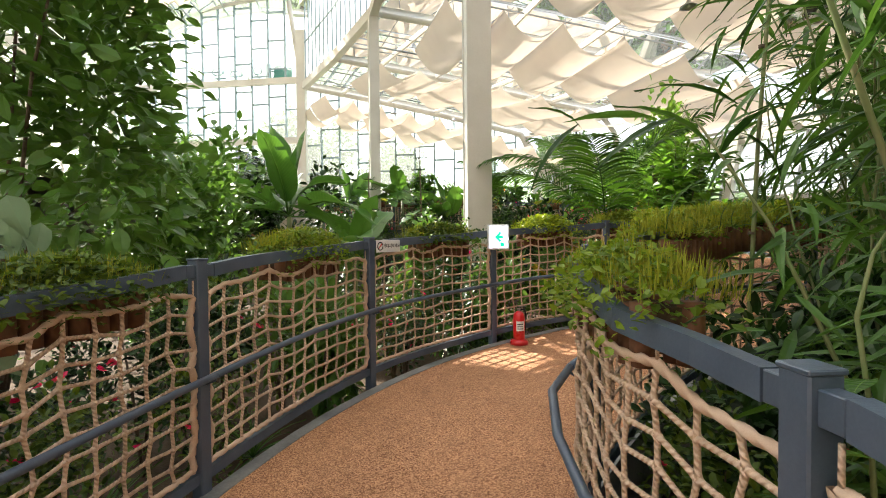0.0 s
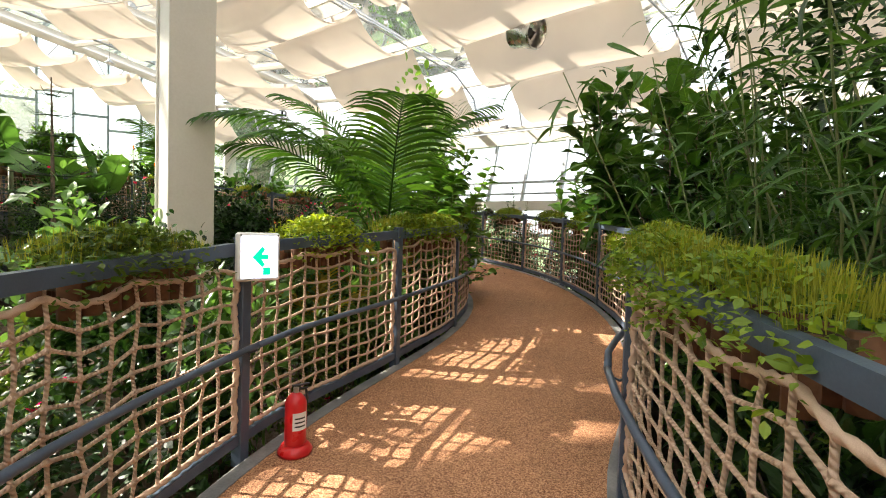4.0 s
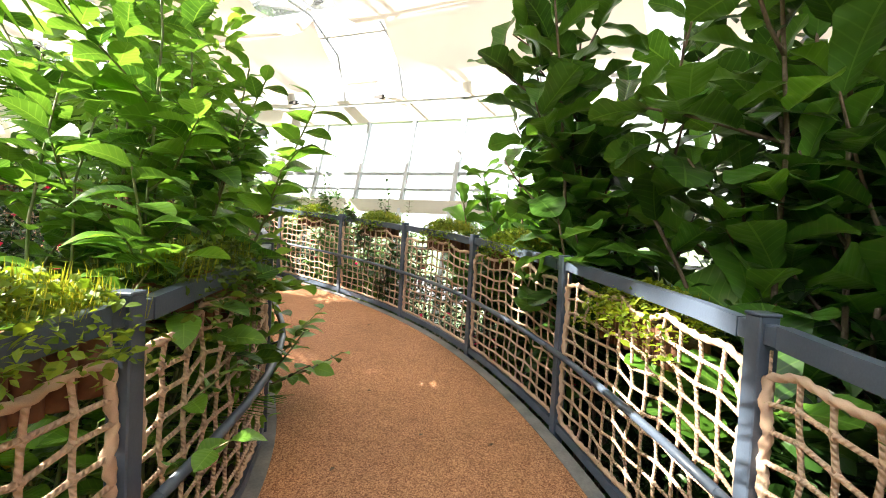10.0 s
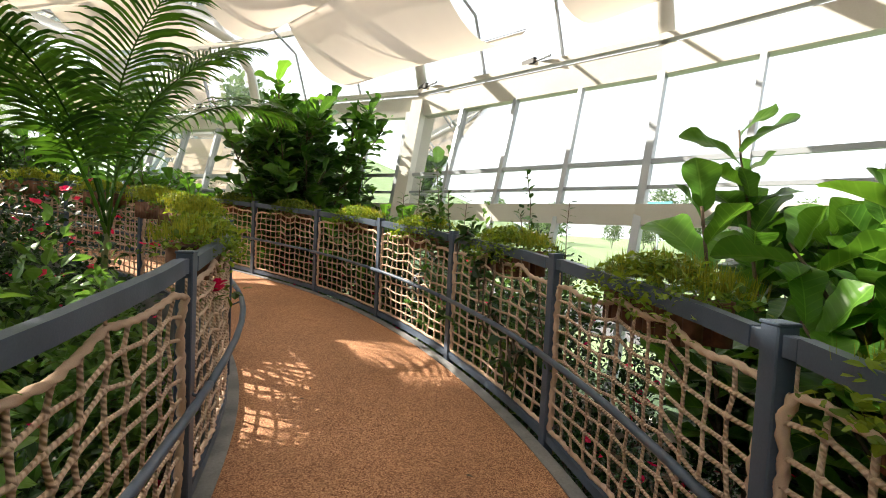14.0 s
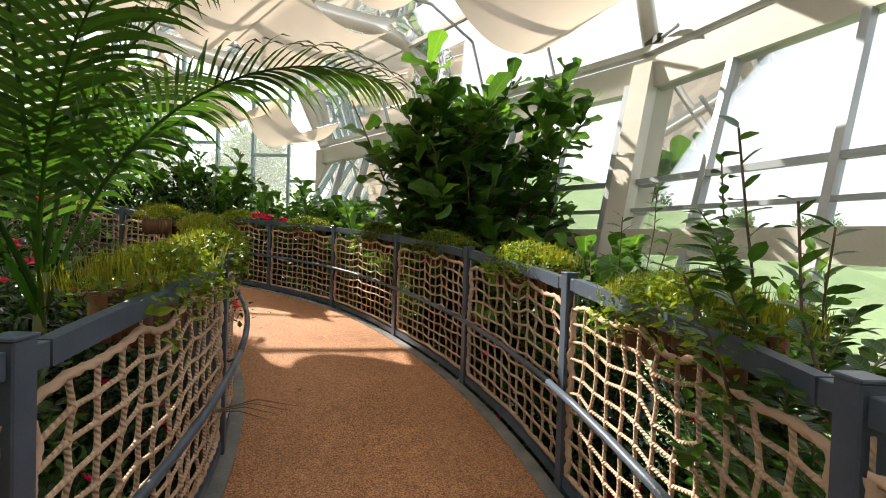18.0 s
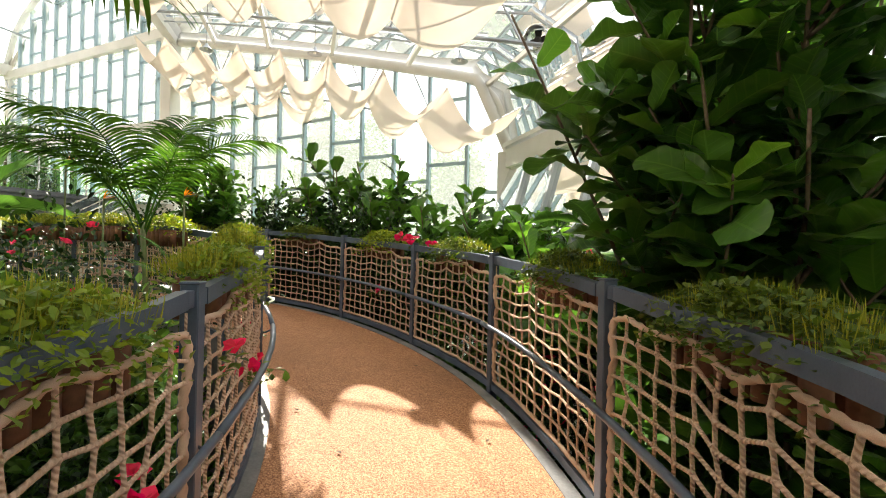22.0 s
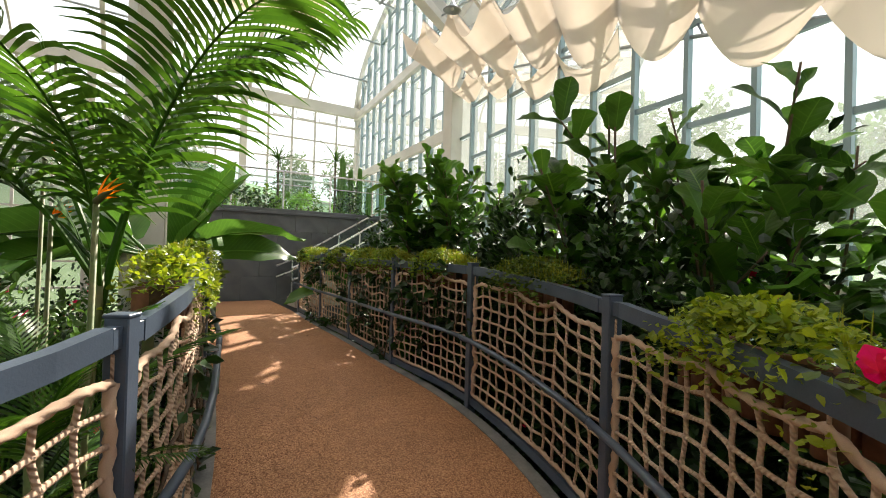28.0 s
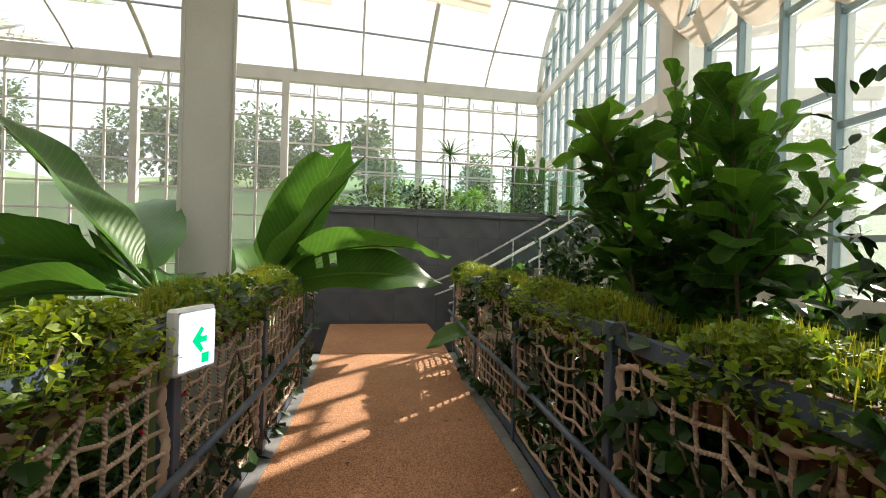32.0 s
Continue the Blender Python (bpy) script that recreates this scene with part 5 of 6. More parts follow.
def conifer(at, height, seed, label):
    rnd = random.Random(seed)
    t = thing("island_pine", label, "conifer", at)
    part("trunk", Bag().tube([(0, 0, 0), (0.02, 0, height * 0.5), (0, 0, height)], [0.05, 0.03, 0.008], 8), BARK, t, smooth=True)
    z = 0.3
    while z < height:
        L = (height - z) * 0.42 + 0.12
        for k in range(6):
            az = k * 1.047 + z * 2
            tip = unit(az, 0.12) * L
            b = Bag().tube([(0, 0, 0), tuple(tip * 0.6 - Vector((0, 0, 0.03))), tuple(tip + Vector((0, 0, 0.04)))], [0.008, 0.005, 0.003], 5)
            for q in range(int(40 * L) + 8):
                f = rnd.uniform(0.12, 1)
                p = tip * f
                d = (unit(az + rnd.choice((-1, 1)) * rnd.uniform(0.5, 1.1), rnd.gauss(0.1, 0.3)))
                scatter(b, T_NEEDLE, p, d, 0, rnd.uniform(1.5, 3.2) * (1.15 - 0.6 * f))
            o = part("bough", b, DARKLEAF, t)
            o.location = (0, 0, z)
        z += 0.26
    return t
# ---- planters on the fence ----
LOG = Bag().tube([(0, 0, -0.1), (0, 0, 0.1)], 0.042, 8).mesh("log", True)


def planter(seed, spikes, leaves, leaf_mat, spike_mat, length=0.72, tall=1.0, label="row of terracotta-brown half logs planted with feathery green spikes"):
    """A hanging box of upright logs, with low leaves and thin upright flower spikes."""
    rnd = random.Random(seed)
    t = thing("planter_box", label, "planter", group="fence planters")
    n = int(length / 0.085)
    for k in range(n):
        for y in (-0.075, 0.075):
            o = part("log", LOG, TERRA, t)
            o.location = (-length / 2 + (k + 0.5) * length / n, y, -0.11 + rnd.uniform(-0.008, 0.008))
    part("soil", Bag().box((0, 0, -0.06), (length - 0.06, 0.12, 0.08)), SOIL, t)
    b = Bag()
    for k in range(leaves):
        x, y = rnd.gauss(0, length * 0.33), rnd.gauss(-0.06, 0.11)
        x, y = max(-length * 0.62, min(length * 0.62, x)), max(-0.24, min(0.2, y))
        e = math.hypot(x / (length * 0.66), (y + 0.03) / 0.3)
        z = 0.13 * tall * (1 - e * e) + rnd.uniform(-0.06, 0.05) - (0.15 * rnd.random() if y < -0.15 else 0)
        scatter(b, T_ROUND if k % 4 else T_SMALL, (x, y, z), unit(rnd.random() * 6.28, rnd.gauss(0.3, 0.45)), rnd.gauss(0, 0.5), rnd.uniform(0.4, 0.9) * (1.2 if k % 5 == 0 else 0.8))
    part("foliage", b, leaf_mat, t, kind="stuff")
    if spikes:
        b = Bag()
        for k in range(spikes):
            x, y = rnd.uniform(-length * 0.6, length * 0.6), max(-0.17, min(0.2, rnd.gauss(0.02, 0.09)))
            e = math.hypot(x / (length * 0.66), y / 0.26)
            z = 0.12 * tall * max(0, 1 - e * e) * rnd.uniform(0.3, 1.0) + 0.01
            d = Vector((x * 0.25 + rnd.gauss(0, 0.10), y * 0.9 + rnd.gauss(0, 0.10), 1))
            scatter(b, T_SPIKE, (x, y, z), d, rnd.random() * 3, rnd.choice((0.35, 0.45, 0.55, 0.65, 0.75, 0.85)) * tall)
        part("flower_spike", b, spike_mat, t, kind="stuff")
    return t


KINDS = [planter(1, 1700, 1700, LIME, SPIKE, 0.84), planter(2, 1300, 1800, LIME, SPIKE, 0.74), planter(3, 800, 1900, OLIVE, SPIKE, 0.75, 0.9),
         planter(4, 60, 2200, YELLOWLIME, SPIKE, 0.75, 1.05, "log planter spilling over with small lime-green leaves")]


def hang(kind, c, s, post_at, i, f, sign, low=0.0, used=[]):
    """Hangs a planter outside the top rail, a share f along the span after post i."""
    a = post_at[i] + (post_at[i + 1] - post_at[i]) * f
    p, w, r = side_frame(c, s, a)
    o = p + r * sign * 0.14 + up * (POST_H - 0.06 - low)
    m = Matrix(((w[0], r[0] * sign, 0, o[0]), (w[1], r[1] * sign, 0, o[1]), (0, 0, 1, o[2]), (0, 0, 0, 1)))
    if kind not in used:
        used.append(kind)
        KINDS[kind].matrix_basis = m
    else:
        copy_thing(KINDS[kind], m)


for kind, i, f in ((2, 3, 0.62), (1, 4, 0.62), (2, 5, 0.62), (3, 6, 0.5), (1, 7, 0.28), (1, 7, 0.72), (2, 8, 0.45), (1, 10, 0.5), (0, 11, 0.6), (2, 12, 0.1), (0, 12, 0.55), (1, 13, 0.4), (0, 14, 0.3),
                   (3, 15, 0.62), (2, 16, 0.3), (3, 16, 0.65), (1, 17, 0.3), (2, 17, 0.75), (1, 18, 0.4)):
    hang(kind, LC, LS, AT_L, i, f, -1)
for kind, i, f in ((1, 3, 0.58), (0, 4, 0.52), (0, 4, 0.86), (1, 5, 0.2), (3, 5, 0.62), (2, 6, 0.4), (1, 8, 0.62), (1, 9, 0.5), (1, 10, 0.52), (0, 11, 0.52), (1, 12, 0.5), (2, 13, 0.5), (2, 14, 0.42), (2, 15, 0.55),
                   (3, 16, 0.55), (2, 17, 0.6), (1, 18, 0.5), (0, 19, 0.3), (1, 19, 0.8), (1, 20, 0.5), (0, 21, 0.4), (1, 21, 0.85)):
    hang(kind, RC, RS, AT_R, i, f, 1)
hang(3, RC, RS, AT_R, 7, 0.55, 1, 0.16)

# ---- planting, window side ----
Z = SOIL_Z
for k, (x, y, h) in enumerate(((1.75, 0.9, 4.0), (2.3, 1.75, 4.6), (3.1, 2.45, 4.7), (2.6, 0.4, 4.6), (1.7, -0.4, 4.0), (3.8, 2.9, 4.2), (2.9, 1.4, 4.9), (3.35, 3.1, 4.4), (4.3, 3.5, 3.7))):
    cane((x, y, Z), 12, h, 40 + k, "tall clump of thin green canes with narrow leaves", (0.02, 0.05), per=95)
fig_tree((6.15, 5.1, Z), 3.8, 0.7, 12, 18, 1, 0.3, (-0.1, 0.1), size=1.4, low=0.4, sides=4)
fig_tree((6.85, 6.6, Z), 4.4, 0.5, 10, 18, 2, 0.3, (-0.1, 0.1), size=1.45, low=0.4, sides=4)
fig_tree((5.4, 3.8, Z), 3.6, 0.8, 10, 15, 3, 0.1, size=1.3, low=0.45)
fig_tree((8.6, 8.6, Z), 3.1, 0.6, 12, 18, 4, 0.7, size=1.25, low=0.5)
fig_tree((7.8, 7.75, Z), 3.1, 0.6, 12, 18, 6, 0.95, size=1.15, low=0.5)
fig_tree((7.9, 17.05, Z), 5.0, 1.2, 28, 21, 5, 0.35, (0.0, -0.05), size=1.3, low=0.36, sides=5, west=-1.4)
for k, (x, y, h) in enumerate(((7.5, 18.7, 3.25), (6.6, 19.8, 3.5), (5.4, 20.8, 4.0), (4.2, 21.5, 4.2), (2.8, 21.9, 4.9), (8.7, 15.4, 2.9), (5.9, 21.6, 3.8))):
    fig_tree((x, y, Z), h, 0.62, 9, 15, 10 + k, 0.6, size=1.35, low=0.48, sides=3)
fig_tree((-0.84, 21.65, Z), 4.85, 0.5, 14, 27, 21, 0.85, size=1.1, low=0.55, sides=4)
fig_tree((0.6, 21.95, Z), 4.1, 0.35, 9, 24, 23, 0.85, size=1.05, low=0.55, sides=3)
fig_tree((1.95, 22.0, Z), 4.75, 0.55, 12, 19, 15, 0.6, size=1.3, low=0.5, sides=3, west=-0.35)
fig_tree((-3.1, 22.5, Z), 4.1, 0.5, 6, 9, 22, 0.4, size=1.0, low=0.62)
shrub((8.4, 10.6, Z), 3.2, 0.3, 9, 60, 31, "thin twiggy shrub with small dark leaves", mesh=TWIG_MESH, name="twiggy_shrub", size=1.05, twigs=5)
shrub((8.6, 12.1, Z), 3.35, 0.3, 10, 60, 32, "thin twiggy shrub with small dark leaves", mesh=TWIG_MESH, name="twiggy_shrub", size=1.1, twigs=5)
shrub((8.5, 13.7, Z), 3.5, 0.3, 9, 60, 33, "thin twiggy shrub with small dark leaves", mesh=TWIG_MESH, name="twiggy_shrub", size=1.1, twigs=5)
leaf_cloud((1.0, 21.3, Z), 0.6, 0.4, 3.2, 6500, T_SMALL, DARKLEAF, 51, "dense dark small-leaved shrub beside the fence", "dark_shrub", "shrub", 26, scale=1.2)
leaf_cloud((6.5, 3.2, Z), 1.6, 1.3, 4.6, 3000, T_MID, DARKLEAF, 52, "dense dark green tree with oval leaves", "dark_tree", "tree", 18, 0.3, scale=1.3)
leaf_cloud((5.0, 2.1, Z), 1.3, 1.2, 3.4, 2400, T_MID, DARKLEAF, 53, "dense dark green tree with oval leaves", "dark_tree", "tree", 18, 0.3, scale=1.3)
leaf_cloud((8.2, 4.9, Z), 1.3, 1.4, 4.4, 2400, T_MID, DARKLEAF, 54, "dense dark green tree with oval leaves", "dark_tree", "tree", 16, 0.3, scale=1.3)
pole = thing("tall_cane", "single slender leaning green cane behind the fence", "bamboo", (1.62, 2.5, Z))
part("cane", Bag().tube([(0, 0, 0), (0.03, 0.02, 1.2), (0.09, 0.03, 2.4), (0.2, 0.05, 3.8), (0.36, 0.08, 5.0)], [0.013, 0.012, 0.011, 0.010, 0.008], 10), STEM, pole, smooth=True)
for k in range(9):
    part("ring", Bag().tube([(0.09 * (k * 0.5 / 2.4) ** 1.6, 0.03 * k / 9, 0.4 + k * 0.5), (0.09 * (k * 0.5 / 2.4) ** 1.6, 0.03 * k / 9, 0.415 + k * 0.5)], 0.0155, 10), BARK, pole)
banana((-4.4, 21.5, 1.4), 6, 61, "small banana plant with arching torn leaves", 0.8, 0.9, 1.0)
blades((4.05, 4.35, Z + 1.6), 30, 0.6, 62, "rosette of narrow arching leaves", stem=0.0)

# ---- planting, hall side ----
leaf_cloud((-4.3, 4.4, Z), 2.0, 1.9, 7.4, 6500, T_MID, FIG, 71, "large dense tree with dark oval leaves", "dark_tree", "tree", 26, 0.4, scale=1.7)
leaf_cloud((-4.3, 7.2, Z), 1.3, 1.2, 3.0, 2600, T_MID, FIG, 72, "rounded dark green leafy shrub", "leafy_shrub", "shrub", 14, scale=1.5)
banana((-3.4, 10.3, Z), 9, 63, "banana plant with two upright young leaves", 1.5, 2.45, 1.35, ways=((0.4, 1.42), (2.6, 1.38)))
banana((-1.9, 9.9, Z), 8, 64, "banana plant with broad drooping leaves", 1.1, 1.5, 1.5, up_n=0)
leaf_cloud((-5.9, 10.6, Z), 1.7, 1.7, 4.0, 3000, T_MID, FIG, 73, "broad dark green leafy tree", "leafy_tree", "tree", 18, scale=1.7)
leaf_cloud((-4.6, 13.2, Z), 1.8, 1.5, 3.3, 2600, T_MID, DARKLEAF, 74, "broad dark green leafy shrub", "leafy_shrub", "shrub", 16, scale=1.6)
conifer((-0.5, 10.4, Z), 3.9, 65, "small tiered island pine with feathery boughs")
conifer((-1.9, 12.0, Z), 3.6, 66, "small tiered island pine with feathery boughs")
conifer((1.0, 10.0, Z), 3.2, 67, "small tiered island pine with feathery boughs")
palm((2.5, 7.0, Z), 1, 8, 81, "feather palm with broad arching green fronds", mesh=ARCHED, trunk=2.1, scale=1.0, ways=((-0.66, 1.46), (2.48, 1.36), (0.8, 1.46), (2.2, 1.46), (3.3, 1.22), (-0.2, 1.42), (4.2, 1.22), (2.9, 1.36)))
palm((1.9, 7.35, Z), 1, 6, 82, "young feather palm with yellowing fronds", trunk=1.1, scale=0.85, tilt=1.1, yellow=3)
palm((3.2, 7.95, Z), 1, 6, 88, "young feather palm with yellowing fronds", trunk=1.35, scale=0.75, tilt=0.55, yellow=4)
palm((3.3, 9.9, Z), 2, 5, 86, "feather palm with yellowing fronds", trunk=1.4, scale=0.75, tilt=1.1, yellow=2)
shrub((3.88, 8.15, Z), 3.7, 0.45, 15, 24, 34, "bright green shrub whose long oval leaves lean over the fence", (0.12, -0.14), twigs=4, size=1.2, low=0.6)
shrub((3.5, 7.62, Z), 2.95, 0.25, 7, 14, 37, "bright green shrub with broad oval leaves behind the rail", (0.02, -0.02), twigs=3, size=0.9, low=0.6)
leaf_cloud((4.4, 8.75, Z), 0.75, 0.6, 3.7, 3000, T_MID, SHRUB, 36, "dense bright green shrub with oval leaves behind the fence", "leafy_shrub", "shrub", 22, scale=1.15)
shrub((4.7, 8.5, 0.75), 0.75, 0.15, 6, 10, 35, "low shoots of a bright green shrub pushing through the net", (0.3, -0.2), size=0.95, twigs=1)
palm((4.95, 13.0, Z), 1, 9, 83, "feather palm with long arching fronds", mesh=ARCHED, trunk=2.55, scale=1.12, ways=((0.5, 1.46), (3.4, 1.36), (-1.0, 1.46), (1.6, 1.36), (2.5, 1.46), (-2.0, 1.22), (0.1, 1.36), (4.1, 1.22), (-0.5, 1.46)))
palm((1.95, 17.72, Z), 1, 9, 84, "feather palm with arching fronds beside the fence", mesh=ARCHED, trunk=3.15, scale=0.92, ways=((4.4, 1.0), (-2.2, 1.25), (-1.5, 1.1), (-1.0, 1.0), (-0.6, 1.2), (2.0, 1.44), (1.2, 1.46), (0.3, 1.36), (-1.9, 1.35)))
palm((2.4, 17.55, Z), 1, 8, 85, "low feather palm with narrow pale fronds", trunk=2.8, scale=0.7, tilt=1.0, mesh=SMALLFROND)
banana((-1.55, 18.05, Z), 8, 68, "bird-of-paradise plant with long leathery leaves", 1.2, 3.4, 0.9, "bird_of_paradise", 1, ((-1.76, 0.86, 0.1), (-1.72, 0.42, 0.6), (-1.5, 0.3, -0.4), (-2.1, 0.5, 0.5), (-1.1, 0.2, 0.3), (-2.6, 0.6), (-1.95, 0.2, 0.7), (-2.9, 0.3)))
banana((-3.75, 18.25, Z), 8, 69, "banana plant with torn upright leaves behind the column", 1.5, 3.2, 0.9, up_n=3, ways=((1.9, 1.2, 0.9), (1.2, 1.05, -0.6), (0.9, 0.85, 0.5), (1.5, 0.7, -0.5), (1.2, 0.35, 0.8), (2.0, 0.5), (3.6, 0.6), (4.4, 0.5)))
leaf_cloud((3.1, 14.4, Z), 0.9, 0.9, 2.4, 1800, T_MID, DARKLEAF, 91, "dark leafy shrub beneath the palms", "dark_shrub", "shrub", 14, scale=1.3)
leaf_cloud((2.3, 15.7, Z), 0.9, 0.8, 2.5, 1800, T_MID, DARKLEAF, 92, "dark leafy shrub beneath the palms", "dark_shrub", "shrub", 14, scale=1.3)
banana((0.2, 16.4, Z), 6, 70, "bird-of-paradise plant with long leathery leaves", 1.3, 2.5, 0.8, "bird_of_paradise", 1, ((3.4, 1.3), (-2.4, 0.8), (3.9, 0.6), (-1.2, 0.9), (2.6, 0.9), (-1.8, 0.5)))
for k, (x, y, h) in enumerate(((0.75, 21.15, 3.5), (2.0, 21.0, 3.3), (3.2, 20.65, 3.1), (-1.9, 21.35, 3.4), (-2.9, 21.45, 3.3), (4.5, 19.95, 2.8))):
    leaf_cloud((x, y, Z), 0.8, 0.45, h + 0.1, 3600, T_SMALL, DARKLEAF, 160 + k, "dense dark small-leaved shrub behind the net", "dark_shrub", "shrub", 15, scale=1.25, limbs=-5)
# filler shrubs: near-black leaves put the shade behind the net into the colour
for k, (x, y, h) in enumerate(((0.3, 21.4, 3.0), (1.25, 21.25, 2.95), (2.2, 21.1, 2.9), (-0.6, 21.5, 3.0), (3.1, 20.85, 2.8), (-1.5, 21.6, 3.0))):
    leaf_cloud((x, y, Z), 0.65, 0.4, h, 2600, T_MID, DARKLEAF, 180 + k, "tall shrub coloured near black for the shade behind the net", "dark_shrub", "shrub", 18, scale=1.25, limbs=-5)
# filler bushes whose near-black leaves stand for the shade under the figs
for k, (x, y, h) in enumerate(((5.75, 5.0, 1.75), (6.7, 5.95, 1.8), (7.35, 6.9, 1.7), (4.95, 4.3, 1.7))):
    leaf_cloud((x, y, Z), 0.75, 0.6, h, 2600, T_MID, DARKLEAF, 195 + k, "dense bush coloured near black for the shade under the figs", "dark_shrub", "shrub", 16, scale=1.25, limbs=-5)
# undergrowth along both fences: bushes as tall as the rail beside them, most in the near-black leaf for shade
BUSH = {}
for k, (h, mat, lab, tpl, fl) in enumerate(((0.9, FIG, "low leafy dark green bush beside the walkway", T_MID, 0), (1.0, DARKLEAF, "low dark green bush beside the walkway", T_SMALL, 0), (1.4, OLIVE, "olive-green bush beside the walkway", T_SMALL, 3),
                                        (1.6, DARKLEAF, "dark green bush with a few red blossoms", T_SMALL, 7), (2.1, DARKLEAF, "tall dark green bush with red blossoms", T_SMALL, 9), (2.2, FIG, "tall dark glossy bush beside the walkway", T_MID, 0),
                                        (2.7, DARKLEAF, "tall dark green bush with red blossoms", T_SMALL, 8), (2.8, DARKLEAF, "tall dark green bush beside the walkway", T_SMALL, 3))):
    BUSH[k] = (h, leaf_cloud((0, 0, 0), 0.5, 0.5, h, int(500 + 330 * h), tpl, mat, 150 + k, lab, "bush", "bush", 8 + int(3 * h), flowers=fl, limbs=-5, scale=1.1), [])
FERN = [blades((0, 0, 0), 40, 0.5 + 0.1 * k, 130 + k, "arching clump of strap leaves at the ground") for k in range(2)]


def put(src, used, m):
    if used:
        copy_thing(src, m)
    else:
        src.matrix_basis = m
        used.append(1)


rnd = random.Random(5)
fern_used = ([], [])
for c, s, sign in ((LC, LS, -1), (RC, RS, 1)):
    for a in np.arange(5.0 if sign < 0 else 4.0, s[-1] - 3.2, 0.62):
        p, w, r = side_frame(c, s, a)
        room = p[2] + POST_H - 0.25 - SOIL_Z
        for off, lift in ((0.62, 0.78), (1.25, 1.0), (2.0, 1.05)):
            if rnd.random() < (0.9 if off < 2 else 0.6):
                want = room * lift * rnd.uniform(0.75, 1.1)
                ks = sorted(BUSH, key=lambda k: abs(BUSH[k][0] - want))[:3]
                k = rnd.choice(ks)
                sc = max(0.8, min(1.25, want / BUSH[k][0]))
                q = p + r * sign * (off + rnd.uniform(-0.08, 0.2)) + w * rnd.uniform(-0.25, 0.25)
                put(BUSH[k][1], BUSH[k][2], Matrix.Translation((q[0], q[1], SOIL_Z)) @ Matrix.Rotation(rnd.random() * 6.28, 4, "Z") @ Matrix.Diagonal((min(sc, 1.0), min(sc, 1.0), sc, 1)))
        if rnd.random() < 0.35:
            k = rnd.randrange(2)
            q = p + r * sign * rnd.uniform(0.5, 0.9)
            put(FERN[k], fern_used[k], Matrix.Translation((q[0], q[1], SOIL_Z)) @ Matrix.Rotation(rnd.random() * 6.28, 4, "Z"))
# ---- things on and by the walkway ----
def on_post(at, i, c, s, sign, z, out=0.0):
    """The pose at a post: x along the fence, y towards the walkway."""
    p, w, r = side_frame(c, s, at[i])
    o = p - r * sign * out + up * z
    return Matrix(((w[0] * sign, -r[0] * sign, 0, o[0]), (w[1] * sign, -r[1] * sign, 0, o[1]), (0, 0, 1, o[2]), (0, 0, 0, 1)))


def exit_sign(m):
    """A box sign lit from inside, with a running-figure arrow drawn as a plain arrow."""
    t = thing("exit_sign", "white lit box sign with a green arrow on the fence post", "sign", group="exit signs")
    part("housing", Bag().cbox((0, 0, 0), (0.25, 0.06, 0.29), 0.012), PAPER, t)
    face = part("face", Bag().cbox((0, 0.033, 0), (0.215, 0.008, 0.25), 0.004), SIGNLIT, t)
    a = Bag().add([(-x, 0.04, z) for x, z in ((-0.045, 0.0), (0.012, 0.062), (0.03, 0.045), (0.008, 0.014), (0.05, 0.014), (0.05, -0.014), (0.008, -0.014), (0.03, -0.045), (0.012, -0.062))],
                  [(0, 1, 2, 3), (0, 3, 6), (3, 4, 5, 6), (0, 6, 7, 8)])
    part("arrow", a, GREEN, face)
    part("mark", Bag().box((-0.04, 0.04, -0.085), (0.045, 0.003, 0.045)), GREEN, face)
    for x in (-0.11, 0.11):
        part("screw", Bag().tube([(x, 0.03, 0.13), (x, 0.034, 0.13)], 0.006, 6), CHROME, t)
    t.matrix_basis = m
    return t


exit_sign(on_post(AT_L, 6, LC, LS, -1, POST_H - 0.10, 0.11) @ Matrix.Rotation(-0.55, 4, "Z"))
exit_sign(on_post(AT_L, 17, LC, LS, -1, POST_H - 0.1, 0.09) @ Matrix.Rotation(-0.3, 4, "Z"))

# fire extinguisher at the foot of a post
p, w, r = side_frame(LC, LS, AT_L[6])
e = p + r * 0.30 + w * 0.14
ext = thing("fire_extinguisher", "red fire extinguisher on a red plastic stand by the fence", "extinguisher", (e[0], e[1], ramp_z(e[0], e[1])))
part("stand", lathe([(0.0, 0.0), (0.105, 0.0), (0.108, 0.02), (0.085, 0.055), (0.072, 0.06), (0.0, 0.062)], 20), RED, ext, "red plastic stand", True)
cyl = part("cylinder", lathe([(0.0, 0.055), (0.062, 0.055), (0.066, 0.07), (0.066, 0.315), (0.058, 0.345), (0.035, 0.37), (0.02, 0.38), (0.0, 0.382)], 20), RED, ext, "", True)
part("valve", lathe([(0.0, 0.378), (0.018, 0.378), (0.018, 0.41), (0.0, 0.412)], 12), CHROME, ext)
part("lever", Bag().cbox((0.03, 0, 0.425), (0.11, 0.02, 0.012), 0.003).cbox((0.03, 0, 0.40), (0.09, 0.016, 0.008), 0.002), BLACK, ext)
part("hose", Bag().tube([(0.02, 0, 0.40), (0.07, 0.02, 0.39), (0.088, 0.03, 0.32), (0.08, 0.035, 0.2), (0.075, 0.035, 0.12)], 0.009, 8), BLACK, ext, "black rubber hose", True)
lab = Bag().strip([(0.0672 * math.cos(a), 0.0672 * math.sin(a), 0.16) for a in np.linspace(-2.2, -0.7, 9)], [(0.0672 * math.cos(a), 0.0672 * math.sin(a), 0.27) for a in np.linspace(-2.2, -0.7, 9)])
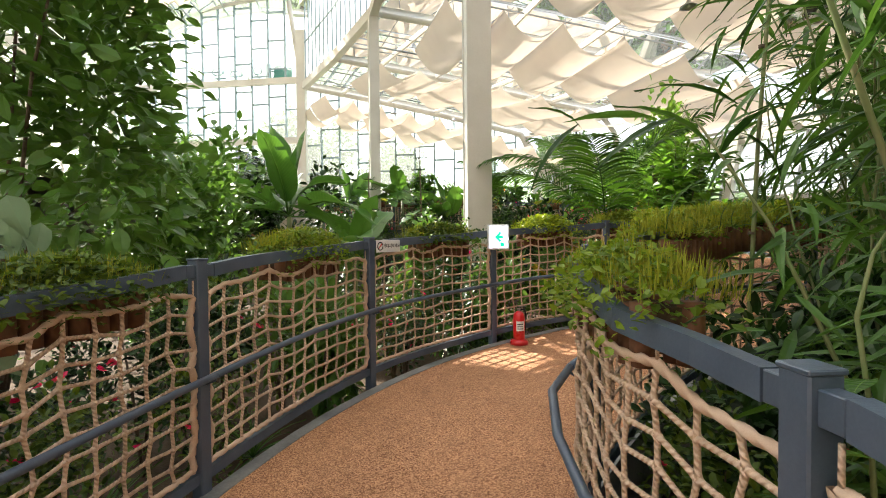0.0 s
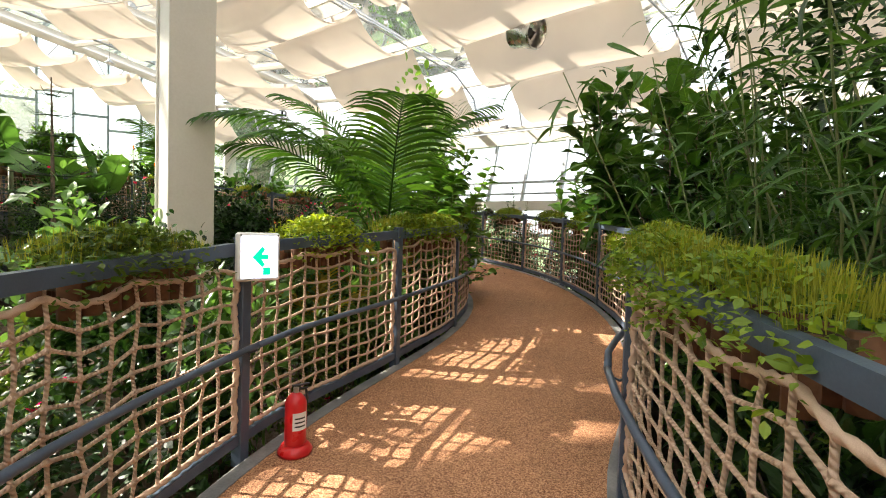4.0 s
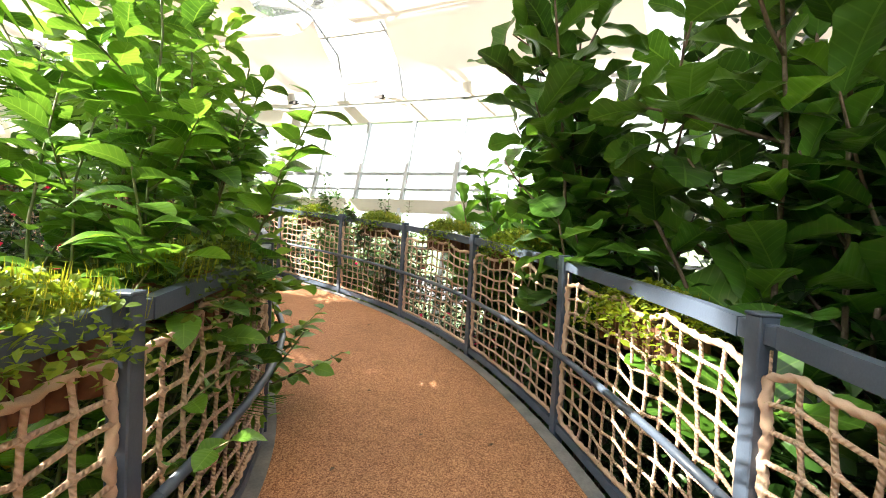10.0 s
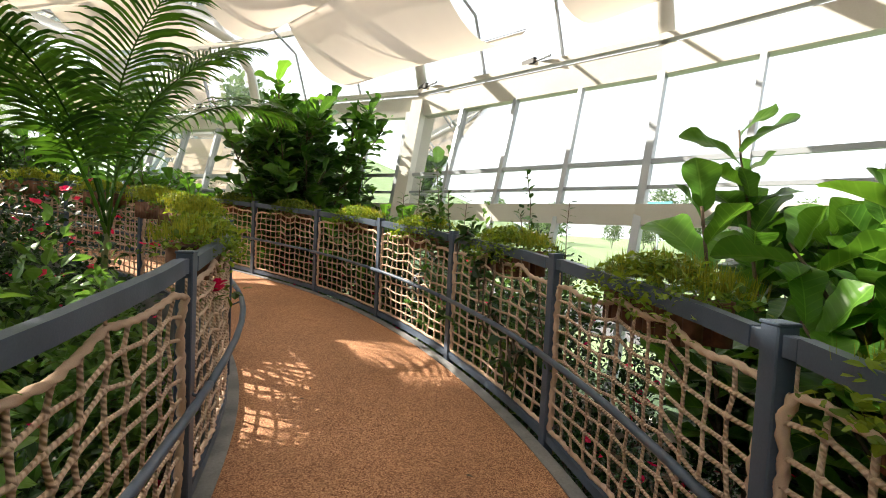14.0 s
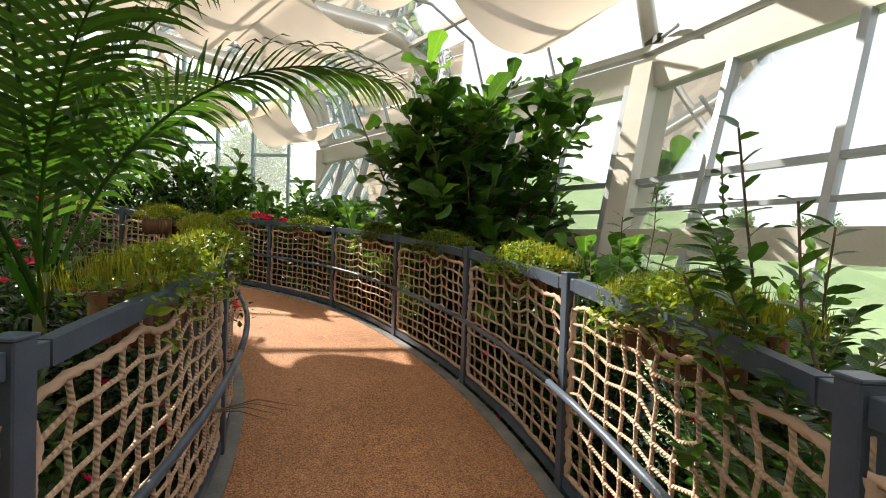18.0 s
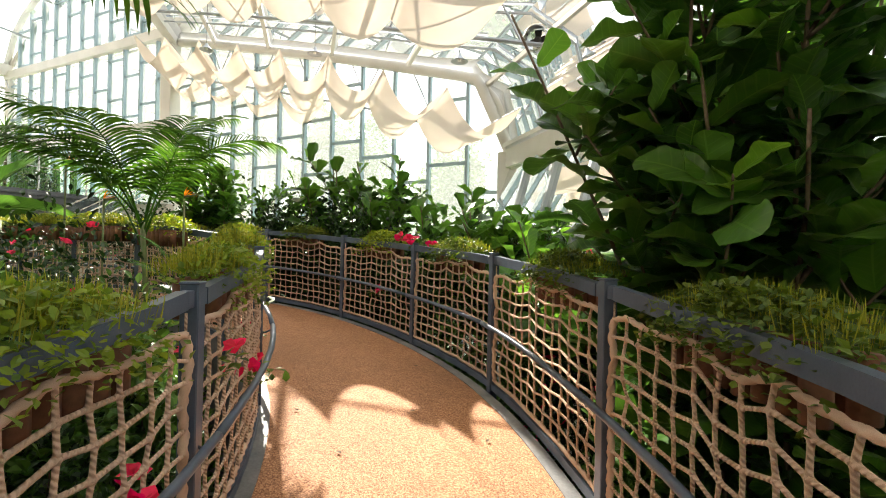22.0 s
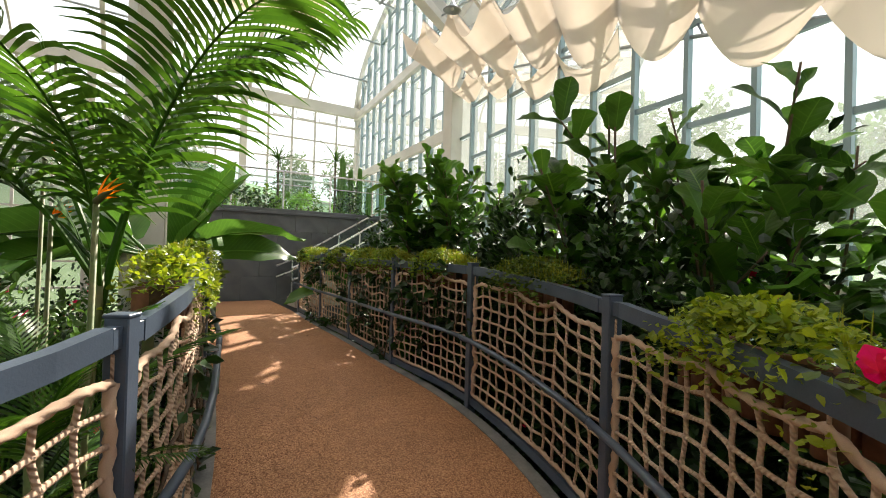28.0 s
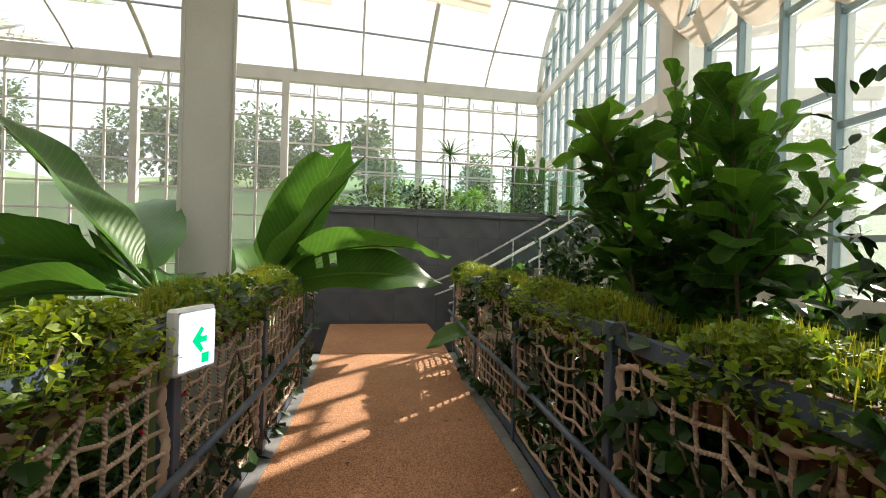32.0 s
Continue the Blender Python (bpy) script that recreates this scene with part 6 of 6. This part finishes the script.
part("paper_label", lab, PAPER, cyl, "white instruction label")
for k in range(3):
    bar_ = Bag().strip([(0.0678 * math.cos(a), 0.0678 * math.sin(a), 0.18 + 0.025 * k) for a in np.linspace(-2.0, -1.0, 6)], [(0.0678 * math.cos(a), 0.0678 * math.sin(a), 0.19 + 0.025 * k) for a in np.linspace(-2.0, -1.0, 6)])
    part("print_line", bar_, BLACK, cyl)

# notice on the rail: do not lean
m = on_post(AT_L, 5, LC, LS, -1, POST_H - 0.075, 0.05)
sgn = thing("notice_plate", "white notice plate with a ban symbol and dark Korean words", "sign")
sgn.matrix_basis = m @ Matrix.Translation((-0.21, 0, 0))
plate = part("plate", Bag().cbox((0, 0, 0), (0.34, 0.008, 0.115), 0.003), PAPER, sgn)
part("ban_ring", Bag().tube([(0.12 + 0.036 * math.cos(a), 0.006, 0.036 * math.sin(a)) for a in np.linspace(0, 2 * math.pi, 19)], 0.005, 5), BLACK, plate)
part("ban_bar", Bag().box((0.12, 0.006, 0), (0.075, 0.003, 0.008), Matrix.Rotation(0.785, 3, "Y")), RED, plate)
wd = bpy.data.curves.new("words", "FONT")
wd.body, wd.size, wd.extrude, wd.align_x, wd.align_y = "기대지마세요", 0.045, 0.0008, "CENTER", "CENTER"
wd.materials.append(BLACK)
words = new("words", wd)
words.parent = plate
words.matrix_local = Matrix(((-1, 0, 0, -0.045), (0, 0, 1, 0.006), (0, 1, 0, 0), (0, 0, 0, 1)))

# circulation fans and lamps that hang from the roof
def drum(at, aimed, size=1.0):
    t = thing("drum_fan", "galvanised round drum fan hung from the roof", "fan", at, "drum fans")
    body = Bag()
    rows = [[(rr * math.cos(6.2832 * j / 24), rr * math.sin(6.2832 * j / 24), z) for j in range(24)] for rr, z in ((0.19, -0.17), (0.2, -0.16), (0.19, -0.14), (0.19, 0.14), (0.2, 0.16), (0.19, 0.17), (0.178, 0.165), (0.178, -0.165))]
    n = len(rows)
    body.add(np.array(rows).reshape(-1, 3), [(i * 24 + j, ((i + 1) % n) * 24 + j, ((i + 1) % n) * 24 + (j + 1) % 24, i * 24 + (j + 1) % 24) for i in range(n) for j in range(24)])
    mm = Vector(aimed).to_track_quat("Z", "Y").to_matrix().to_4x4()
    part("casing", body, CHROME, t, "", True).matrix_local = mm
    part("hub", Bag().tube([(0, 0, -0.06), (0, 0, 0.06)], 0.05, 12), BLACK, t).matrix_local = mm
    for k in range(4):
        v, f = leaf_grid(0.16, 0.11, [(0, 0.5), (0.5, 0.9), (1, 1)], 0.1, 0.05, 0, 4, k, 2)
        part("blade", Bag().add(v, f), BLACK, t).matrix_local = mm @ Matrix.Rotation(k * math.pi / 2, 4, "Z") @ Matrix.Rotation(0.5, 4, "Y")
    for x in (-0.12, 0.12):
        part("wire", Bag().tube([(x, 0, 0.15), (x * 0.3, 0, 1.3)], 0.005, 5), FRAME, t)
    t.scale = (size, size, size)
    return t


drum((7.4, 9.55, 6.15), (0.1, -0.75, -0.22), 1.75)
drum((6.0, 20.9, 6.1), (-0.3, -1, -0.1))


def bell(at, rope=1.2):
    t = thing("pendant_lamp", "grey bell-shaped pendant lamp under the roof", "lamp", at, "pendant lamps")
    part("shade", lathe([(0.0, 0.17), (0.03, 0.16), (0.05, 0.10), (0.13, 0.03), (0.17, 0.0), (0.165, -0.005), (0.12, 0.02), (0.0, 0.09)], 18), FRAME, t, "", True)
    part("cable", Bag().tube([(0, 0, 0.16), (0, 0, 0.16 + rope)], 0.006, 5), BLACK, t)
    part("bulb", lathe([(0.0, 0.06), (0.03, 0.04), (0.035, 0.01), (0.0, -0.01)], 10), PAPER, t)


for q in ((2.6, 9.0, 6.9), (5.0, 9.5, 6.2), (-2.3, 22.6, 7.6), (4.3, 22.3, 6.5), (0.6, 22.9, 7.3)):
    bell(q)
# black sensor boxes on the eave beam
for i, u in ((3, 0.35), (4, 0.45), (4, 0.97), (5, 0.5), (6, 0.4)):
    q = wall_pt(i, u, 5.32, -0.2)
    t = thing("motor_box", "small black shade motor on the eave beam", "motor", q, "shade motors")
    part("case", Bag().cbox((0, 0, 0), (0.12, 0.34, 0.12), 0.02), BLACK, t)
    part("axle", Bag().tube([(0, -0.5, 0), (0, 0.5, 0)], 0.025, 8), FRAME, t)

# dry vines woven through the last nets
def vine(c, s, a0, a1, sign, seed, leaves=18):
    rnd = random.Random(seed)
    p0, _, _ = side_frame(c, s, a0)
    t = thing("climbing_vine", "dry brown vine with a few ivy leaves woven through the net", "vine", tuple(p0), "climbing vines")
    pts = []
    h = rnd.uniform(0.1, 1.1)
    for k in range(16):
        p, w, r = side_frame(c, s, a0 + (a1 - a0) * k / 15)
        h = max(0.08, min(1.3, h + rnd.gauss(0, 0.16)))
        pts.append(p - r * sign * rnd.uniform(0.0, 0.05) + up * h - p0)
    fine = []
    for k in range(15):
        for j in range(4):
            u = j / 4
            fine.append(pts[k] * (1 - u) + pts[k + 1] * u + np.array((rnd.gauss(0, 0.006), rnd.gauss(0, 0.006), rnd.gauss(0, 0.012))))
    part("stem", Bag().tube(fine, rnd.uniform(0.005, 0.009), 5), BARK, t, smooth=True)
    b = Bag()
    for k in range(leaves):
        q = fine[rnd.randrange(len(fine))]
        scatter(b, T_ROUND, q, unit(rnd.random() * 6.28, rnd.gauss(-0.2, 0.5)), rnd.gauss(0, 0.6), rnd.uniform(1.3, 2.7))
    part("foliage", b, DARKLEAF, t, kind="stuff")


for k in range(19):
    a = AT_L[15] + 0.4 * k
    vine(LC, LS, a, a + 1.3, -1, 200 + k, 18)
for k in range(14):
    a = AT_R[18] + 0.42 * k
    vine(RC, RS, a, a + 1.2, 1, 230 + k, 60)
for k in range(4):
    vine(RC, RS, AT_R[10] + 0.35 * k, AT_R[10] + 0.35 * k + 0.5, 1, 250 + k, 30)

# red blossoms that hang over the rail
def blossoms(at, n, seed):
    rnd = random.Random(seed)
    t = thing("geranium", "bunch of red blossoms hanging over the rail", "flower", at, "rail flowers")
    for k in range(n):
        fl = Bag()
        for j in range(6):
            scatter(fl, T_PETAL, (0, 0, 0), unit(j * 1.047, rnd.uniform(0.2, 0.8)), 0.2, rnd.uniform(0.9, 1.3))
        o = part("blossom", fl, PETAL, t)
        o.matrix_local = Matrix.Translation((rnd.gauss(0, 0.08), rnd.gauss(0, 0.05), rnd.uniform(-0.03, 0.08))) @ Matrix.Rotation(rnd.gauss(0, 0.8), 4, "X") @ Matrix.Rotation(rnd.random() * 6, 4, "Z")
    b = Bag()
    for k in range(30):
        scatter(b, T_ROUND, (rnd.gauss(0, 0.1), rnd.gauss(0, 0.06), rnd.uniform(-0.08, 0.02)), unit(rnd.random() * 6.28, rnd.gauss(0, 0.5)), 0, rnd.uniform(0.9, 1.5))
    part("foliage", b, OLIVE, t, kind="stuff")


for i, f in ((16, 0.2), (15, 0.92)):
    p, w, r = side_frame(RC, RS, AT_R[i] + (AT_R[i + 1] - AT_R[i]) * f)
    blossoms(tuple(p + up * (POST_H + 0.03) + r * 0.05), 9 if i == 16 else 4, 300 + i)

# blossoms of the bushes that push through the nets on the hall side
for k, (i, f, h) in enumerate(((12, 0.45, 0.75), (12, 0.8, 0.55), (13, 0.15, 0.9), (13, 0.5, 0.6), (13, 0.75, 1.0), (14, 0.25, 0.5), (10, 0.3, 1.0), (13, 0.92, 0.35))):
    p, w, r = side_frame(LC, LS, AT_L[i] + (AT_L[i + 1] - AT_L[i]) * f)
    blossoms(tuple(p + up * h - r * 0.02), 2 + k % 2, 340 + k)
p, w, r = side_frame(RC, RS, AT_R[16] + 0.9)
blossoms(tuple(p + up * 0.55 + r * 0.02), 3, 352)

# frond tips that poke through the net over the deck
p, w, r = side_frame(LC, LS, AT_L[12] - 0.35)
tip = thing("frond_tip", "dry brown palm leaflets poking through the net", "palm leaf", tuple(p + up * 0.42))
for k in range(4):
    d = np.array(r) * (0.34 + 0.05 * k) + np.array(w) * (0.12 * k - 0.1)
    part("leaflet", Bag().tube([(0, 0, 0), tuple(d * 0.5 + up * 0.015), tuple(d - up * (0.03 + 0.02 * k))], [0.006, 0.007, 0.002], 5, True, 0.4), BARK, tip)

# a tendril that climbs past the first post
p, w, r = side_frame(RC, RS, AT_R[3])
ten = thing("climbing_tendril", "thin green tendril with heart-shaped leaves beside the fence post", "vine", tuple(p + r * 0.09 + up * -0.05))
line = [(0.02, 0.0, 0.0), (0.05, 0.02, 0.5), (0.03, -0.02, 1.0), (0.06, 0.03, 1.25), (0.05, 0.05, 1.42), (0.1, 0.07, 1.55), (0.15, 0.09, 1.6)]
part("stem", Bag().tube(line, [0.007, 0.006, 0.006, 0.005, 0.005, 0.004, 0.002], 6), STEM, ten, smooth=True)
for k, (q, az, sc) in enumerate((((0.05, 0.0, 1.22), 0.4, 0.75), ((0.04, 0.0, 1.15), 2.8, 0.9), ((0.03, -0.02, 1.0), -1.6, 0.8), ((0.05, 0.02, 0.7), 2.2, 0.8), ((0.05, 0.02, 1.3), 3.6, 0.5))):
    part("leaf", SHRUB_MESH[k % 3], SHRUB, ten).matrix_local = aim(q, unit(az, 0.1), 0.2, sc)

# pale broad-leaved plant that leans on the rail
leaf_cloud((-2.15, 2.1, 0.75), 0.3, 0.3, 0.8, 70, leaf_grid(0.2, 0.1, ROUNDED, 0.25, 0.15, 0.05, 6, 4, 4), leafy("pale_leaf", (0.10, 0.16, 0.10), (0.20, 0.28, 0.17), 0.2, 0.5), 190, "pale grey-green plant with rounded thick leaves", "succulent", "plant", 5, limbs=3)

# bird-of-paradise flower heads
for k, q in enumerate(((2.35, 17.75, 3.35), (0.9, 17.4, 3.7), (1.4, 17.5, 3.3))):
    t = thing("crane_flower", "orange crane flower on a long green stalk", "flower", (q[0], q[1], SOIL_Z))
    hz = q[2] - SOIL_Z
    part("stalk", Bag().tube([(0, 0, 0), (0.03, 0, hz * 0.5), (0, 0.02, hz)], 0.012, 6), STEM, t, smooth=True)
    fl = Bag()
    for j in range(5):
        scatter(fl, leaf_grid(0.14, 0.03, LANCET, 0.5, 0.1, 0, 3, j, 2), (0, 0.02, hz), unit(0.6 + 0.25 * j, 0.2 + 0.28 * j), 0, 1.0)
    part("petal", fl, ORANGE, t)
    part("spathe", Bag().tube([(0, 0.02, hz), (0.1, 0.05, hz + 0.02), (0.2, 0.08, hz + 0.03)], [0.016, 0.012, 0.003], 6), STEM, t, smooth=True)

# small leaf litter on the deck
lit = random.Random(77)
for k in range(26):
    i = lit.randrange(int(len(ML) * 0.35), n_l - 5)
    u = lit.uniform(0.12, 0.88)
    q = deck_l[i] * (1 - u) + deck_r[i] * u
    t = thing("fallen_leaf", "small dry brown leaf lying on the deck", "leaf", (q[0], q[1], q[2] + 0.012), "fallen leaves")
    v, f = leaf_grid(0.05, 0.025, OVAL, 0.5, -0.1, 0.2, 3, k, 2)
    o = part("blade", Bag().add(v, f), BARK, t)
    o.rotation_euler = (0, 0, lit.random() * 6.28)

# ---- terrace planting ----
rt = random.Random(88)
for k, (x, y, h) in enumerate(((-14.5, 22.6, 2.6), (-13.5, 24.6, 2.7), (-14.0, 23.4, 1.0), (-15.5, 21.2, 1.2), (-13.2, 25.4, 1.6))):
    blades((x, y, TZ), 60, 0.95, 400 + k, "spiky dragon tree with a rosette of stiff leaves", "dragon_tree", LANCE, h, "tree", -0.3)
for k in range(9):
    x, y, h = -12.6 + rt.uniform(-0.5, 0.5), 25.2 + rt.uniform(-0.9, 0.9), rt.uniform(1.4, 2.8)
    t = thing("column_cactus", "dark green ribbed column cactus on the terrace", "cactus", (x, y, TZ), "column cacti")
    rows = []
    for z in (0, 0.1, h * 0.5, h - 0.12, h - 0.03, h):
        rr = 0.11 * (1 if z < h - 0.15 else 0.8 if z < h - 0.06 else 0.45 if z < h - 0.01 else 0.08)
        rows.append([(rr * (1 if j % 2 else 0.78) * math.cos(6.2832 * j / 16), rr * (1 if j % 2 else 0.78) * math.sin(6.2832 * j / 16), z) for j in range(16)])
    part("stem", Bag().sweep(rows[::-1]), FIG, t)
for k in range(14):
    leaf_cloud((-10.5 - rt.random() * 5, 18.6 + k * 0.5, TZ), 0.7, 0.6, 0.8 + rt.random() * 0.5, 420, T_SMALL, (OLIVE, SHRUB, DARKLEAF)[k % 3], 420 + k, "low bushy plant on the terrace bed", "terrace_bush", "bush", 8, limbs=3, scale=1.6)

# ---- outside ----
tree_v = []
for k in range(3):
    t = leaf_cloud((0, 0, -0.42), 2.6 + 0.4 * k, 2.6, 5.5 + k, 1500, leaf_grid(0.5, 0.4, ROUNDED, 0.2, 0.2, 0.1, 2, k, 2), FARTREE, 500 + k, "broadleaf tree on the slope outside", "outside_tree", "tree", 18, 1.2, limbs=9)
    tree_v.append((t, []))
ro = random.Random(9)
slope = Bag()
for a, b in (((-60, 40), (60, 44)),):
    slope.sweep([[(x, 33, -0.45), (x, 48, 4.0 + 1.2 * math.sin(x * 0.09)), (x, 90, 12 + 3 * math.sin(x * 0.05)), (x, 130, -0.45)] for x in np.linspace(-90, 40, 27)])
tagged(part("hill", slope, LAWN), "green slope behind the glasshouse", "hill", kind="structure")
wsl = Bag()
wsl.sweep([[(-28, y, -0.45), (-38, y, 7.2), (-70, y, 13 + 2 * math.sin(y * 0.1)), (-110, y, -0.45)] for y in np.linspace(-40, 60, 21)])
tagged(part("hill_west", wsl, LAWN), "grassy slope west of the glasshouse", "hill", kind="structure")
spots = [(ro.uniform(-70, 22), ro.uniform(46, 62), 3.6) for _ in range(34)] + [(ro.uniform(-46, -40), ro.uniform(-15, 45), 7.0) for _ in range(22)] + [(ro.uniform(75, 120), ro.uniform(-30, 110), -0.42) for _ in range(46)] + [(ro.uniform(25, 70), ro.uniform(75, 120), -0.42) for _ in range(24)]
for n, (x, y, z) in enumerate(spots):
    t, used = tree_v[n % 3]
    sc = ro.uniform(0.7, 1.25) * (0.75 if x < -39 else 1)
    put(t, used, Matrix.Translation((x, y, z)) @ Matrix.Rotation(ro.random() * 6.28, 4, "Z") @ Matrix.Diagonal((sc, sc, sc, 1)))
b = Bag().add([(18.0, -120, -0.40), (23.5, -120, -0.40), (21.0, 20, -0.40), (10, 140, -0.40), (4.0, 140, -0.40), (16.0, 20, -0.40)], [(0, 1, 2, 5), (5, 2, 3, 4)])
tagged(part("road", b, ROAD), "narrow asphalt lane outside the windows", "road", kind="structure")
bd = thing("billboard", "blue-green roadside sign on a steel post far outside", "sign", (62, 44, -0.42))
part("post", Bag().tube([(0, 0, 0), (0, 0, 5)], 0.15, 8), FRAME, bd)
part("panel", Bag().box((0, 0, 6.2), (0.2, 3.4, 2.6)), surf("teal_sign", (0.08, 0.32, 0.36), (0.07, 0.28, 0.33), 3, 0.5), bd)
